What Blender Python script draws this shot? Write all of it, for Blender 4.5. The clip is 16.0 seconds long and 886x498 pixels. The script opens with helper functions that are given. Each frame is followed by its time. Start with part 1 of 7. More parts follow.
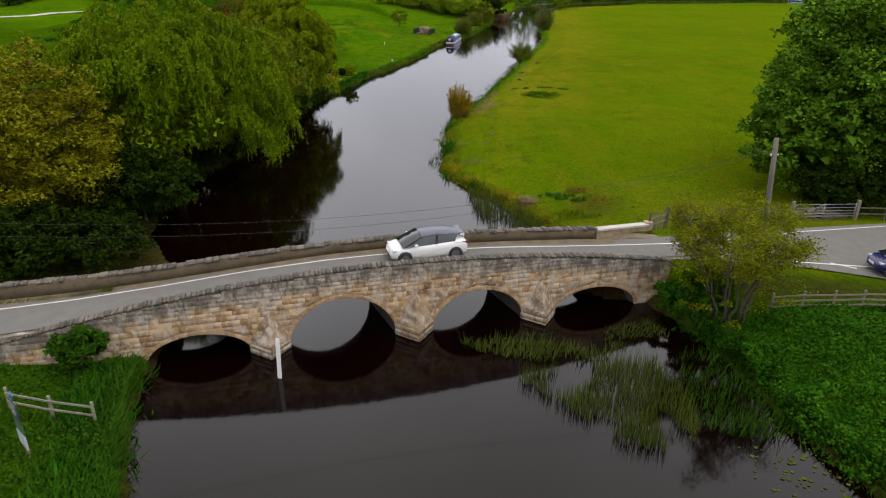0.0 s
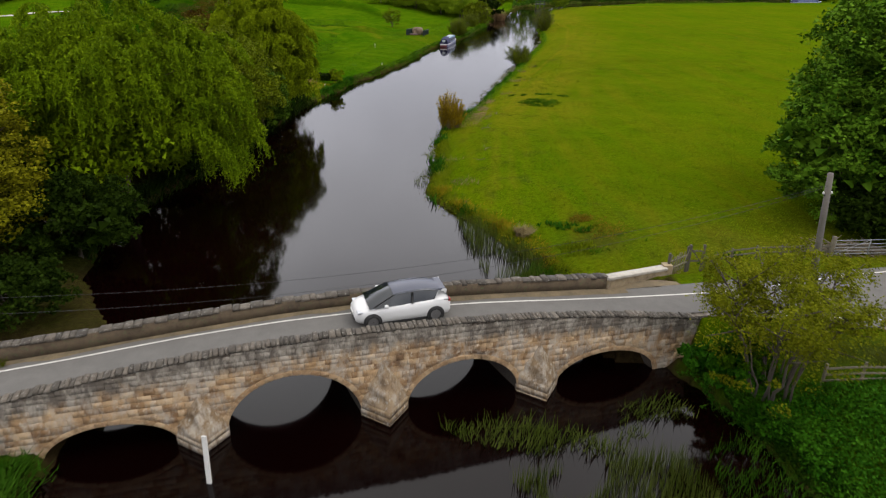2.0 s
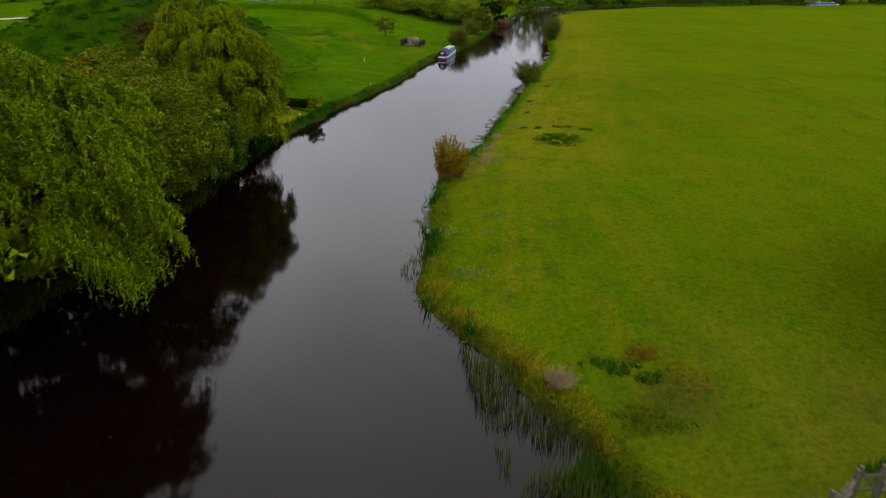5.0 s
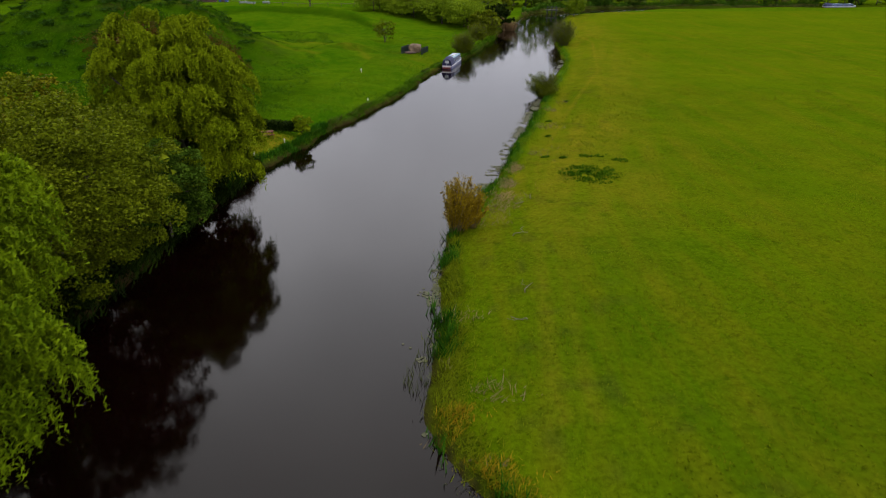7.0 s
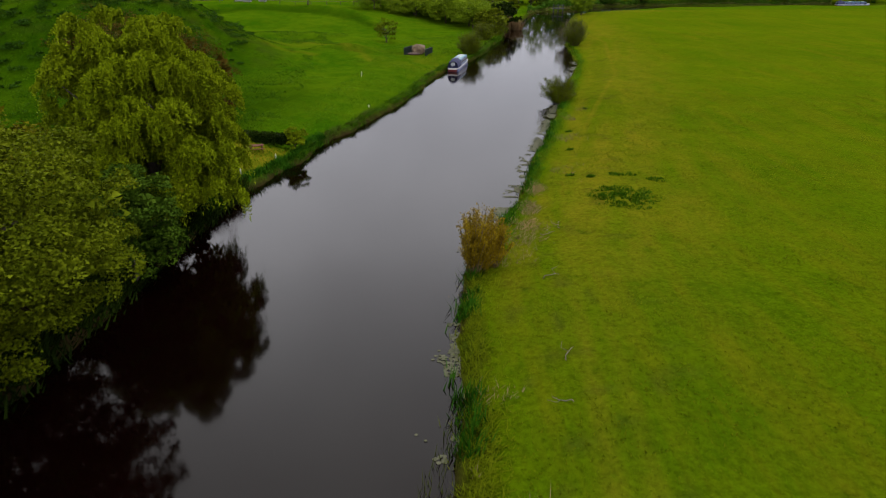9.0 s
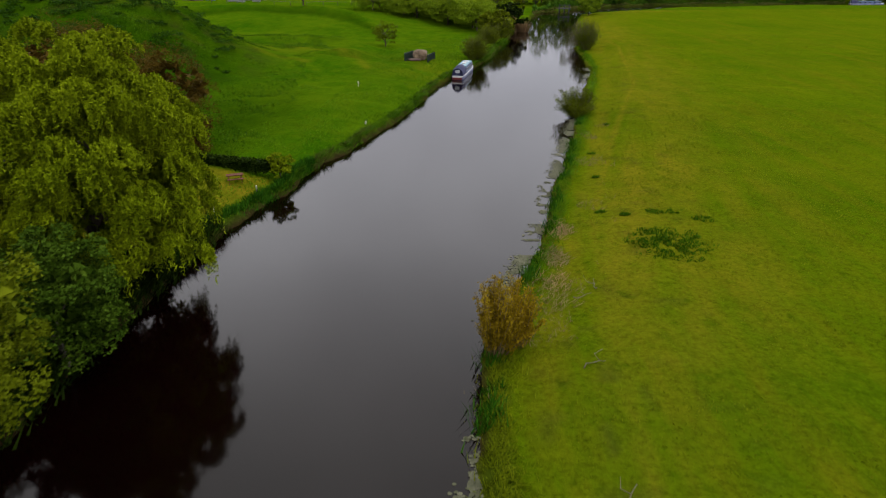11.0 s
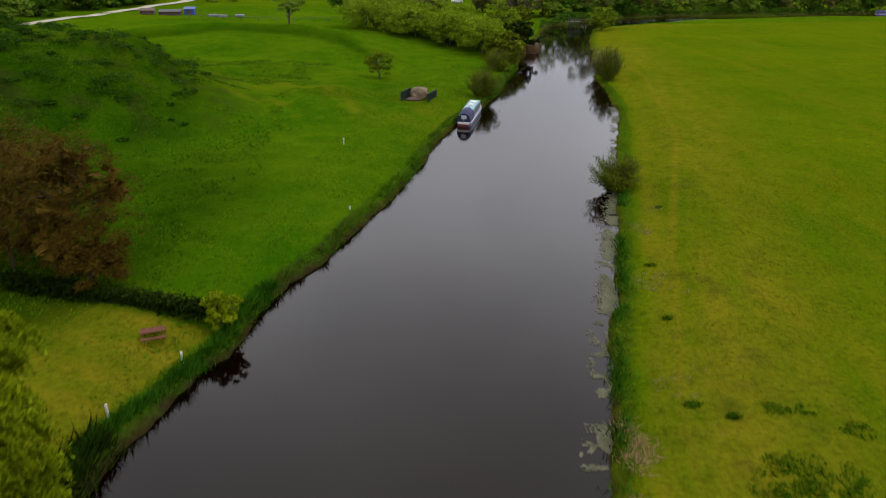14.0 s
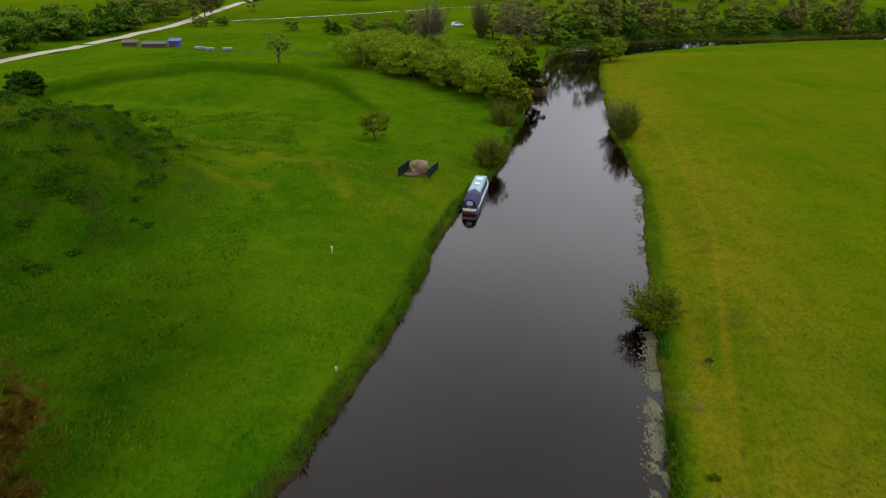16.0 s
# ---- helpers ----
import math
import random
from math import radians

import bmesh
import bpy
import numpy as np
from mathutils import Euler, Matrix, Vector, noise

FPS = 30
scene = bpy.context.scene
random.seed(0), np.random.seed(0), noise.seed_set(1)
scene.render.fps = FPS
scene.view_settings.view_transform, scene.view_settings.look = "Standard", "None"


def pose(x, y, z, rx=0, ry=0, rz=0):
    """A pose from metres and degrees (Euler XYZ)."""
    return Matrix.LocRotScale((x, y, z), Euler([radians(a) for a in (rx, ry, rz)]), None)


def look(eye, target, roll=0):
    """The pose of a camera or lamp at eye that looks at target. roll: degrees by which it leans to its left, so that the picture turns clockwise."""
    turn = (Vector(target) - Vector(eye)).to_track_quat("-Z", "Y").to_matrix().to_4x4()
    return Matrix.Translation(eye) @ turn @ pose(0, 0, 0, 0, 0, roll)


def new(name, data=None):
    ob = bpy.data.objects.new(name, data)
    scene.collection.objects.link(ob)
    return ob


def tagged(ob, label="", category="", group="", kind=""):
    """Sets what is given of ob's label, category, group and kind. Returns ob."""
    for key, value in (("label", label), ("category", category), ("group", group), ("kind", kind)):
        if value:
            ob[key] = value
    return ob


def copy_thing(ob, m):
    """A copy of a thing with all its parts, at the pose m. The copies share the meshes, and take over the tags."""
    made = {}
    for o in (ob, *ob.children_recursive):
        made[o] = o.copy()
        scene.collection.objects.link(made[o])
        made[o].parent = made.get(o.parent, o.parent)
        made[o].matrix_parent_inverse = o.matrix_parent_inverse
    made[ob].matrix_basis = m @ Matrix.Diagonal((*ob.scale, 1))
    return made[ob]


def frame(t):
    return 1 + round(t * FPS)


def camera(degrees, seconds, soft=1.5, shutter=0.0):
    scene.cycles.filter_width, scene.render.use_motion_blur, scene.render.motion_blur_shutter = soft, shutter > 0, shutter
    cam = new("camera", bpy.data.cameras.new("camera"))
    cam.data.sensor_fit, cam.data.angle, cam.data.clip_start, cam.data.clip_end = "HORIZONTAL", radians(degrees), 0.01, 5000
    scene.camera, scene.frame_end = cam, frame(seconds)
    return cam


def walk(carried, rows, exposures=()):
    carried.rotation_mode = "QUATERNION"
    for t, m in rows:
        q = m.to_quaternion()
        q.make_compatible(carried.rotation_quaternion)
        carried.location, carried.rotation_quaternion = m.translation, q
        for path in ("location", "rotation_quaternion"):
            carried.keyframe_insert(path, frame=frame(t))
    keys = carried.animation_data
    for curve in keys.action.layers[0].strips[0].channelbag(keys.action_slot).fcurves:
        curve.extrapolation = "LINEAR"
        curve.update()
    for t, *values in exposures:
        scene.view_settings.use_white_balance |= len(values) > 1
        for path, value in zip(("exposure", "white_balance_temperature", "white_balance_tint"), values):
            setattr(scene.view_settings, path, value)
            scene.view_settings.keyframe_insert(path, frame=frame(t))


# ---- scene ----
cam = camera(67.0, 16.0, soft=1.1, shutter=0.5)
# seconds, eye x y z, yaw, pitch, roll; the water lies at z = 0
ROWS = [
    (0, 0.077, 0.023, 18.214, -2.210, -23.539, -0.735),
    (0.5, 0.298, 1.403, 18.132, -2.234, -23.553, -0.742),
    (1, 0.577, 3.095, 18.033, -2.267, -23.575, -0.749),
    (1.5, 0.904, 4.979, 17.984, -2.316, -23.596, -0.761),
    (2, 1.273, 7.155, 17.971, -2.366, -23.610, -0.767),
    (2.5, 1.608, 9.452, 17.988, -2.406, -23.622, -0.766),
    (3, 1.891, 11.975, 18.039, -2.433, -23.631, -0.754),
    (3.5, 2.036, 14.626, 18.131, -2.443, -23.638, -0.756),
    (4, 2.143, 17.598, 18.263, -2.442, -23.646, -0.755),
    (4.5, 2.195, 20.737, 18.361, -2.442, -23.657, -0.751),
    (5, 2.113, 24.042, 18.491, -2.441, -23.667, -0.744),
    (7.5, 1.754, 38.276, 18.472, -2.439, -23.704, -0.730),
    (8, 1.646, 40.083, 18.305, -2.426, -23.744, -0.728),
    (8.5, 1.375, 41.977, 18.066, -2.439, -23.779, -0.719),
    (9, 1.179, 44.008, 17.967, -2.454, -23.824, -0.709),
    (11.5, 0.961, 55.895, 18.043, -2.489, -24.040, -0.669),
    (12, 1.003, 58.878, 17.995, -2.515, -24.078, -0.668),
    (12.5, 1.060, 62.005, 17.983, -2.545, -24.074, -0.675),
    (13, 1.102, 65.347, 18.219, -2.581, -24.069, -0.683),
    (13.5, 1.072, 68.666, 19.273, -2.594, -24.056, -0.672),
    (14, 1.045, 72.309, 20.804, -2.646, -24.067, -0.669),
    (14.5, 1.050, 75.840, 22.355, -2.711, -24.068, -0.666),
    (15, 1.041, 79.361, 24.153, -2.755, -24.065, -0.661),
    (15.5, 1.038, 82.722, 25.724, -2.785, -24.075, -0.656),
    (16, 1.072, 86.224, 27.457, -2.814, -24.080, -0.649),
]
walk(cam, [(t, pose(x, y, z, 90 + pitch, roll, yaw)) for t, x, y, z, yaw, pitch, roll in ROWS],
     [(0, 0.06), (2, -0.02), (3, -0.08), (4.5, -0.26), (8, -0.20), (12, -0.20), (16, -0.24)])

# ---- light ----
SUN_EL, SUN_AZ = 58.0, 105.0
world = bpy.data.worlds.new("overcast_sky")
scene.world = world
world.use_nodes = True
wn, wl = world.node_tree.nodes, world.node_tree.links
sky = wn.new("ShaderNodeTexSky")
sky.sky_type = "NISHITA"
sky.sun_disc = False
sky.sun_elevation, sky.sun_rotation = radians(SUN_EL), radians(SUN_AZ)
sky.dust_density, sky.air_density = 3.0, 1.0
dull = wn.new("ShaderNodeHueSaturation")
dull.inputs["Saturation"].default_value = 0.35
wl.new(sky.outputs[0], dull.inputs["Color"])
# cloud cover: an even grey sheet, brightest overhead
wtc = wn.new("ShaderNodeTexCoord")
wsep = wn.new("ShaderNodeSeparateXYZ")
wl.new(wtc.outputs["Generated"], wsep.inputs[0])
cloud = wn.new("ShaderNodeValToRGB")
cloud.color_ramp.elements[0].position, cloud.color_ramp.elements[0].color = 0.0, (5.2, 5.3, 5.9, 1)
cloud.color_ramp.elements[1].position, cloud.color_ramp.elements[1].color = 1.0, (15.1, 14.8, 14.9, 1)
for at, tone in ((0.18, (7.6, 7.6, 8.5, 1)), (0.40, (14.2, 14.1, 14.8, 1)), (0.68, (11.2, 10.9, 10.7, 1))):
    cloud.color_ramp.elements.new(at).color = tone
wl.new(wsep.outputs["Z"], cloud.inputs["Fac"])
puffs = wn.new("ShaderNodeTexNoise")
puffs.inputs["Scale"].default_value, puffs.inputs["Detail"].default_value = 2.2, 5.0
wl.new(wtc.outputs["Generated"], puffs.inputs["Vector"])
puff_range = wn.new("ShaderNodeMapRange")
puff_range.inputs["From Min"].default_value, puff_range.inputs["From Max"].default_value = 0.3, 0.7
puff_range.inputs["To Min"].default_value, puff_range.inputs["To Max"].default_value = 0.78, 1.18
wl.new(puffs.outputs["Fac"], puff_range.inputs["Value"])
puffed = wn.new("ShaderNodeVectorMath")
puffed.operation = "SCALE"
wl.new(cloud.outputs["Color"], puffed.inputs[0])
wl.new(puff_range.outputs[0], puffed.inputs["Scale"])
cover = wn.new("ShaderNodeMix")
cover.data_type = "RGBA"
cover.inputs[0].default_value = 0.85
wl.new(dull.outputs[0], cover.inputs[6])
wl.new(puffed.outputs[0], cover.inputs[7])
wl.new(cover.outputs[2], wn["Background"].inputs["Color"])
wn["Background"].inputs["Strength"].default_value = 0.190
sun = new("sun", bpy.data.lights.new("sun", "SUN"))
sun.data.energy, sun.data.angle, sun.data.color = 1.5, radians(28), (1.0, 0.94, 0.84)
saz = radians(SUN_AZ)
sun_way = Vector((math.sin(saz) * math.cos(radians(SUN_EL)), math.cos(saz) * math.cos(radians(SUN_EL)), math.sin(radians(SUN_EL))))
sun.matrix_world = look(sun_way * 200, (0, 0, 0))
scene.view_settings.exposure = 0.0


# ---- materials ----
def nodes_of(name):
    m = bpy.data.materials.new(name)
    m.use_nodes = True
    nt = m.node_tree
    return m, nt.nodes, nt.links, nt.nodes["Principled BSDF"]


def noise_node(n, l, scale, detail=4.0, rough=0.6, stretch=(1, 1, 1), object_space=False):
    co = n.new("ShaderNodeTexCoord")
    mp = n.new("ShaderNodeMapping")
    mp.inputs["Scale"].default_value = stretch
    l.new(co.outputs["Object"], mp.inputs["Vector"])
    t = n.new("ShaderNodeTexNoise")
    t.inputs["Scale"].default_value, t.inputs["Detail"].default_value, t.inputs["Roughness"].default_value = scale, detail, rough
    l.new(mp.outputs[0], t.inputs["Vector"])
    return t.outputs["Fac"]


def ramp(n, l, fac, stops):
    r = n.new("ShaderNodeValToRGB")
    els = r.color_ramp.elements
    while len(els) < len(stops):
        els.new(0.5)
    for e, (p, c) in zip(els, stops):
        e.position, e.color = p, (*c, 1)
    l.new(fac, r.inputs["Fac"])
    return r.outputs["Color"]


def mix(n, l, fac, a, b, kind="MIX"):
    m = n.new("ShaderNodeMix")
    m.data_type, m.blend_type = "RGBA", kind
    if isinstance(fac, (int, float)):
        m.inputs[0].default_value = fac
    else:
        l.new(fac, m.inputs[0])
    for k, v in ((6, a), (7, b)):
        if isinstance(v, tuple):
            m.inputs[k].default_value = (*v, 1)
        else:
            l.new(v, m.inputs[k])
    return m.outputs[2]


def bump(n, l, b, height, strength=0.4, distance=0.03):
    k = n.new("ShaderNodeBump")
    k.inputs["Strength"].default_value, k.inputs["Distance"].default_value = strength, distance
    l.new(height, k.inputs["Height"])
    l.new(k.outputs[0], b.inputs["Normal"])


def plain(name, colour, rough=0.7, metal=0.0, vary=0.18, scale=6.0, bumpy=0.15):
    """A surface with grain at two scales round one colour."""
    m, n, l, b = nodes_of(name)
    dark, light = tuple(c * (1 - vary) for c in colour), tuple(min(1, c * (1 + vary)) for c in colour)
    fine = ramp(n, l, noise_node(n, l, scale * 5, 5), [(0.3, dark), (0.7, light)])
    broad = ramp(n, l, noise_node(n, l, scale * 0.6, 3), [(0.35, tuple(c * (1 - vary) for c in colour)), (0.65, light)])
    l.new(mix(n, l, 0.5, fine, broad), b.inputs["Base Color"])
    b.inputs["Roughness"].default_value, b.inputs["Metallic"].default_value = rough, metal
    if bumpy:
        bump(n, l, b, noise_node(n, l, scale * 6, 4), bumpy, 0.02)
    return m


def leafy(name, dark, mid, light, glow=0.16, patch=0.55):
    """Leaves: each leaf its own shade, patches of the crown lighter or darker, some light let through."""
    m, n, l, b = nodes_of(name)
    g = n.new("ShaderNodeNewGeometry")
    per = ramp(n, l, g.outputs["Random Per Island"], [(0.0, dark), (0.5, mid), (1.0, light)])
    broad = ramp(n, l, noise_node(n, l, patch, 3), [(0.32, tuple(c * 0.45 for c in mid)), (0.68, light)])
    col = mix(n, l, 0.5, per, broad)
    l.new(col, b.inputs["Base Color"])
    b.inputs["Roughness"].default_value = 0.6
    b.inputs["Specular IOR Level"].default_value = 0.015
    tr = n.new("ShaderNodeBsdfTranslucent")
    l.new(col, tr.inputs["Color"])
    ms = n.new("ShaderNodeMixShader")
    ms.inputs[0].default_value = glow
    l.new(b.outputs[0], ms.inputs[1])
    l.new(tr.outputs[0], ms.inputs[2])
    l.new(ms.outputs[0], n["Material Output"].inputs["Surface"])
    return m


def ground_material():
    m, n, l, b = nodes_of("pasture_ground")
    at = n.new("ShaderNodeAttribute")
    at.attribute_name = "zones"
    sep = n.new("ShaderNodeSeparateColor")
    l.new(at.outputs["Color"], sep.inputs[0])
    big = noise_node(n, l, 0.05, 5, 0.65)
    midn = noise_node(n, l, 0.45, 5, 0.7)
    fine = noise_node(n, l, 3.2, 6, 0.75)
    streak = noise_node(n, l, 0.5, 4, 0.6, (1.0, 0.12, 1.0))
    field = mix(n, l, ramp(n, l, big, [(0.35, (0, 0, 0)), (0.65, (1, 1, 1))]), (0.048, 0.096, 0.001), (0.084, 0.124, 0.0015))
    field = mix(n, l, ramp(n, l, streak, [(0.42, (0, 0, 0)), (0.75, (1, 1, 1))]), field, (0.108, 0.118, 0.003))
    meadow = mix(n, l, ramp(n, l, big, [(0.35, (0, 0, 0)), (0.65, (1, 1, 1))]), (0.017, 0.078, 0.001), (0.060, 0.120, 0.002))
    meadow = mix(n, l, ramp(n, l, midn, [(0.45, (0, 0, 0)), (0.8, (1, 1, 1))]), meadow, (0.070, 0.118, 0.002))
    grass = mix(n, l, sep.outputs["Red"], meadow, field)
    dry = mix(n, l, midn, (0.142, 0.125, 0.005), (0.182, 0.147, 0.010))
    grass = mix(n, l, sep.outputs["Blue"], grass, dry)
    # deep green for lush grass, and for tree shade put into the turf
    lush = n.new("ShaderNodeAttribute")
    lush.attribute_name = "lush"
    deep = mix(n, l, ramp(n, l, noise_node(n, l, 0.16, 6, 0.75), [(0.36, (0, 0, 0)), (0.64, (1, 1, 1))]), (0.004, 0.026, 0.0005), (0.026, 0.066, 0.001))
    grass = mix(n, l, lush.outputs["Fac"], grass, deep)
    # dark flecks: the shading of small tufts put into the grass colour
    dots = noise_node(n, l, 1.15, 3, 0.55, (1.0, 0.75, 1.0))
    grass = mix(n, l, ramp(n, l, dots, [(0.28, (0.45, 0.45, 0.45)), (0.42, (0, 0, 0))]), grass, (0.030, 0.066, 0.001))
    grass = mix(n, l, ramp(n, l, midn, [(0.30, (0.42, 0.42, 0.42)), (0.60, (0, 0, 0))]), grass, (0.034, 0.082, 0.001))
    # earth colour, also used where shade is put into the ground
    soil_and_shade = mix(n, l, fine, (0.010, 0.007, 0.003), (0.044, 0.030, 0.014))
    col = mix(n, l, sep.outputs["Green"], grass, soil_and_shade)
    speck = ramp(n, l, fine, [(0.25, (0.30, 0.30, 0.30)), (0.5, (0.6, 0.6, 0.6)), (0.78, (0.86, 0.86, 0.76))])
    col = mix(n, l, 1.0, col, speck, "MULTIPLY")
    l.new(col, b.inputs["Base Color"])
    b.inputs["Roughness"].default_value = 0.95
    b.inputs["Specular IOR Level"].default_value = 0.0
    # the nap of grass: blade tips catch the sky where the turf is seen at a low angle
    b.inputs["Sheen Weight"].default_value = 0.10
    b.inputs["Sheen Roughness"].default_value = 0.30
    b.inputs["Sheen Tint"].default_value = (0.42, 0.58, 0.012, 1)
    bump(n, l, b, mix(n, l, 0.5, fine, dots), 0.8, 0.2)
    return m


def water_material():
    m, n, l, b = nodes_of("river_water")
    l.new(ramp(n, l, noise_node(n, l, 0.08, 3), [(0.3, (0.0012, 0.0002, 0.0002)), (0.7, (0.0020, 0.0003, 0.0003))]), b.inputs["Base Color"])
    b.inputs["Roughness"].default_value = 0.07
    b.inputs["IOR"].default_value = 1.29
    a = noise_node(n, l, 1.3, 3, 0.5)
    c = noise_node(n, l, 0.22, 2, 0.5, (1.0, 0.5, 1.0))
    bump(n, l, b, mix(n, l, 0.6, a, c), 0.09, 0.05)
    return m


def stone_material(name, dark, mid, light, lichen, crusted=False, spot=5.5, cover=0.56):
    m, n, l, b = nodes_of(name)
    info = n.new("ShaderNodeObjectInfo")
    geo = n.new("ShaderNodeNewGeometry")
    add = n.new("ShaderNodeMath")
    add.operation = "ADD"
    l.new(info.outputs["Random"], add.inputs[0])
    l.new(geo.outputs["Random Per Island"], add.inputs[1])
    fr = n.new("ShaderNodeMath")
    fr.operation = "FRACT"
    l.new(add.outputs[0], fr.inputs[0])
    base = ramp(n, l, fr.outputs[0], [(0.0, dark), (0.45, mid), (1.0, light)])
    stain = ramp(n, l, noise_node(n, l, 0.9, 7, 0.75), [(0.36, (0.34, 0.27, 0.21)), (0.48, (0.85, 0.78, 0.70)), (0.60, (1.12, 1.08, 1.02))])
    col = mix(n, l, 0.75, base, stain, "MULTIPLY")
    blotch = ramp(n, l, noise_node(n, l, 2.3, 6, 0.8), [(0.34, (0.48, 0.40, 0.33)), (0.48, (0.92, 0.88, 0.84)), (0.66, (1.15, 1.12, 1.06))])
    col = mix(n, l, 0.8, col, blotch, "MULTIPLY")
    spots = ramp(n, l, noise_node(n, l, spot, 5, 0.7), [(cover, (0, 0, 0)), (cover + 0.1, (1, 1, 1))])
    col = mix(n, l, spots, col, lichen)
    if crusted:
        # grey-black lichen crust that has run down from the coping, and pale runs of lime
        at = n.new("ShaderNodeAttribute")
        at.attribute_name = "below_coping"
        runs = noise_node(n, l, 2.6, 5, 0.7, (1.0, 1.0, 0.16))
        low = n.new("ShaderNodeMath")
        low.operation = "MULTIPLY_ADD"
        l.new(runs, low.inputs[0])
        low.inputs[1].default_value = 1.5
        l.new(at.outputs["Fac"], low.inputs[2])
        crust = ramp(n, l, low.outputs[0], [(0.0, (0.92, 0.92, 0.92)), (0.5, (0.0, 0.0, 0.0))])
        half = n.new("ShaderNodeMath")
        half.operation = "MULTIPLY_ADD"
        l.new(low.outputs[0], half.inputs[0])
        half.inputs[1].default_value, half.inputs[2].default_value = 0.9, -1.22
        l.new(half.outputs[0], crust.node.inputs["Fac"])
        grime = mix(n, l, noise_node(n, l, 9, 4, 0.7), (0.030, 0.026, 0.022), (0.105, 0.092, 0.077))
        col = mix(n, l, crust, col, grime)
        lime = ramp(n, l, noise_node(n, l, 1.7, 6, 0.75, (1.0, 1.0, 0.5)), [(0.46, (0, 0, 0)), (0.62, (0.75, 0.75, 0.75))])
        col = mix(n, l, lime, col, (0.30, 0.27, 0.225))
    l.new(col, b.inputs["Base Color"])
    b.inputs["Roughness"].default_value = 0.92
    bump(n, l, b, noise_node(n, l, 14, 6, 0.7), 0.6, 0.03)
    return m


M_GROUND = ground_material()
M_WATER = water_material()
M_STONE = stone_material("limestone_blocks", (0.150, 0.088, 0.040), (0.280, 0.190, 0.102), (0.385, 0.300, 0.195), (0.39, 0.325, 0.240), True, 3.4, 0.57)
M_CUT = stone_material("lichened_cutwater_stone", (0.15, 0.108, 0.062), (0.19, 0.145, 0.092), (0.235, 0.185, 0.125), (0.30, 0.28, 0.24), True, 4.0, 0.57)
M_RING = stone_material("arch_ring_stone", (0.216, 0.141, 0.075), (0.276, 0.195, 0.114), (0.324, 0.246, 0.156), (0.27, 0.21, 0.132))
M_PARAPET = stone_material("weathered_parapet_stone", (0.045, 0.0384, 0.033), (0.069, 0.0588, 0.0492), (0.12, 0.1008, 0.081), (0.216, 0.198, 0.168))
M_COPE = stone_material("lichened_coping", (0.030, 0.027, 0.023), (0.054, 0.049, 0.042), (0.090, 0.082, 0.071), (0.22, 0.21, 0.19), False, 9.0, 0.58)
# near-black stone: the shade under the arches is put into its colour
M_VAULT = stone_material("vault_stone_with_shade", (0.0168, 0.0132, 0.0102), (0.027, 0.0216, 0.0168), (0.039, 0.0312, 0.024), (0.03, 0.027, 0.018))
M_INNER = stone_material("mossy_inner_wall", (0.045, 0.033, 0.0192), (0.069, 0.051, 0.03), (0.09, 0.069, 0.042), (0.042, 0.048, 0.018))
M_PALEWALL = stone_material("pale_wall_stone", (0.132, 0.108, 0.066), (0.186, 0.153, 0.099), (0.24, 0.198, 0.132), (0.18, 0.162, 0.12))
M_VERGE = plain("dry_earth_verge", (0.088, 0.066, 0.036), 0.95, 0, 0.45, 2.2, 0.5)
M_WHITECAP = plain("white_limewashed_cap", (0.27, 0.25, 0.215), 0.9, 0, 0.30, 3)
M_ASPHALT = plain("worn_asphalt", (0.074, 0.070, 0.065), 0.9, 0, 0.16, 2.5, 0.25)
M_PAINT = plain("road_paint", (0.396, 0.384, 0.36), 0.75, 0, 0.14, 4)
M_BARK = plain("bark", (0.042, 0.033, 0.024), 0.95, 0, 0.35, 3, 0.6)
M_DEADWOOD = plain("bleached_dead_wood", (0.085, 0.068, 0.044), 0.9, 0, 0.3, 4, 0.3)
M_TWIG = plain("ochre_twigs", (0.11, 0.072, 0.026), 0.9, 0, 0.3, 4, 0.2)
M_DARKWOOD = plain("dark_old_fence_wood", (0.051, 0.045, 0.03), 0.9, 0, 0.3, 5, 0.3)
M_FENCE = plain("weathered_fence_wood", (0.102, 0.087, 0.06), 0.9, 0, 0.3, 5, 0.3)
M_RAIL_PALE = plain("pale_new_rail", (0.130, 0.122, 0.090), 0.9, 0, 0.25, 5, 0.3)
M_POLE = plain("grey_timber_pole", (0.084, 0.075, 0.063), 0.9, 0, 0.25, 3, 0.3)
M_CABLE = plain("black_cable", (0.010, 0.010, 0.011), 0.9, 0, 0.1, 3, 0)
M_GALV = plain("galvanised_steel", (0.192, 0.198, 0.198), 0.5, 0.7, 0.15, 6, 0.1)
M_WHITE = plain("white_paint", (0.45, 0.444, 0.426), 0.45, 0, 0.08, 4, 0.05)
M_CARWHITE = plain("white_car_paint", (0.42, 0.42, 0.42), 0.25, 0, 0.02, 2, 0)
M_CARBLUE = plain("dark_blue_car_paint", (0.0072, 0.0084, 0.051), 0.22, 0, 0.05, 2, 0)
M_BLACK = plain("black_rubber", (0.0096, 0.0096, 0.0102), 0.8, 0, 0.1, 4, 0.05)
M_ROOFBLUE = plain("slate_blue_roof_paint", (0.033, 0.0372, 0.057), 0.3, 0, 0.05, 2, 0)
M_GLASS = plain("dark_window_glass", (0.0072, 0.0096, 0.012), 0.06, 0, 0.05, 1, 0)
M_CHROME = plain("alloy_metal", (0.3, 0.3, 0.312), 0.3, 0.9, 0.05, 4, 0)
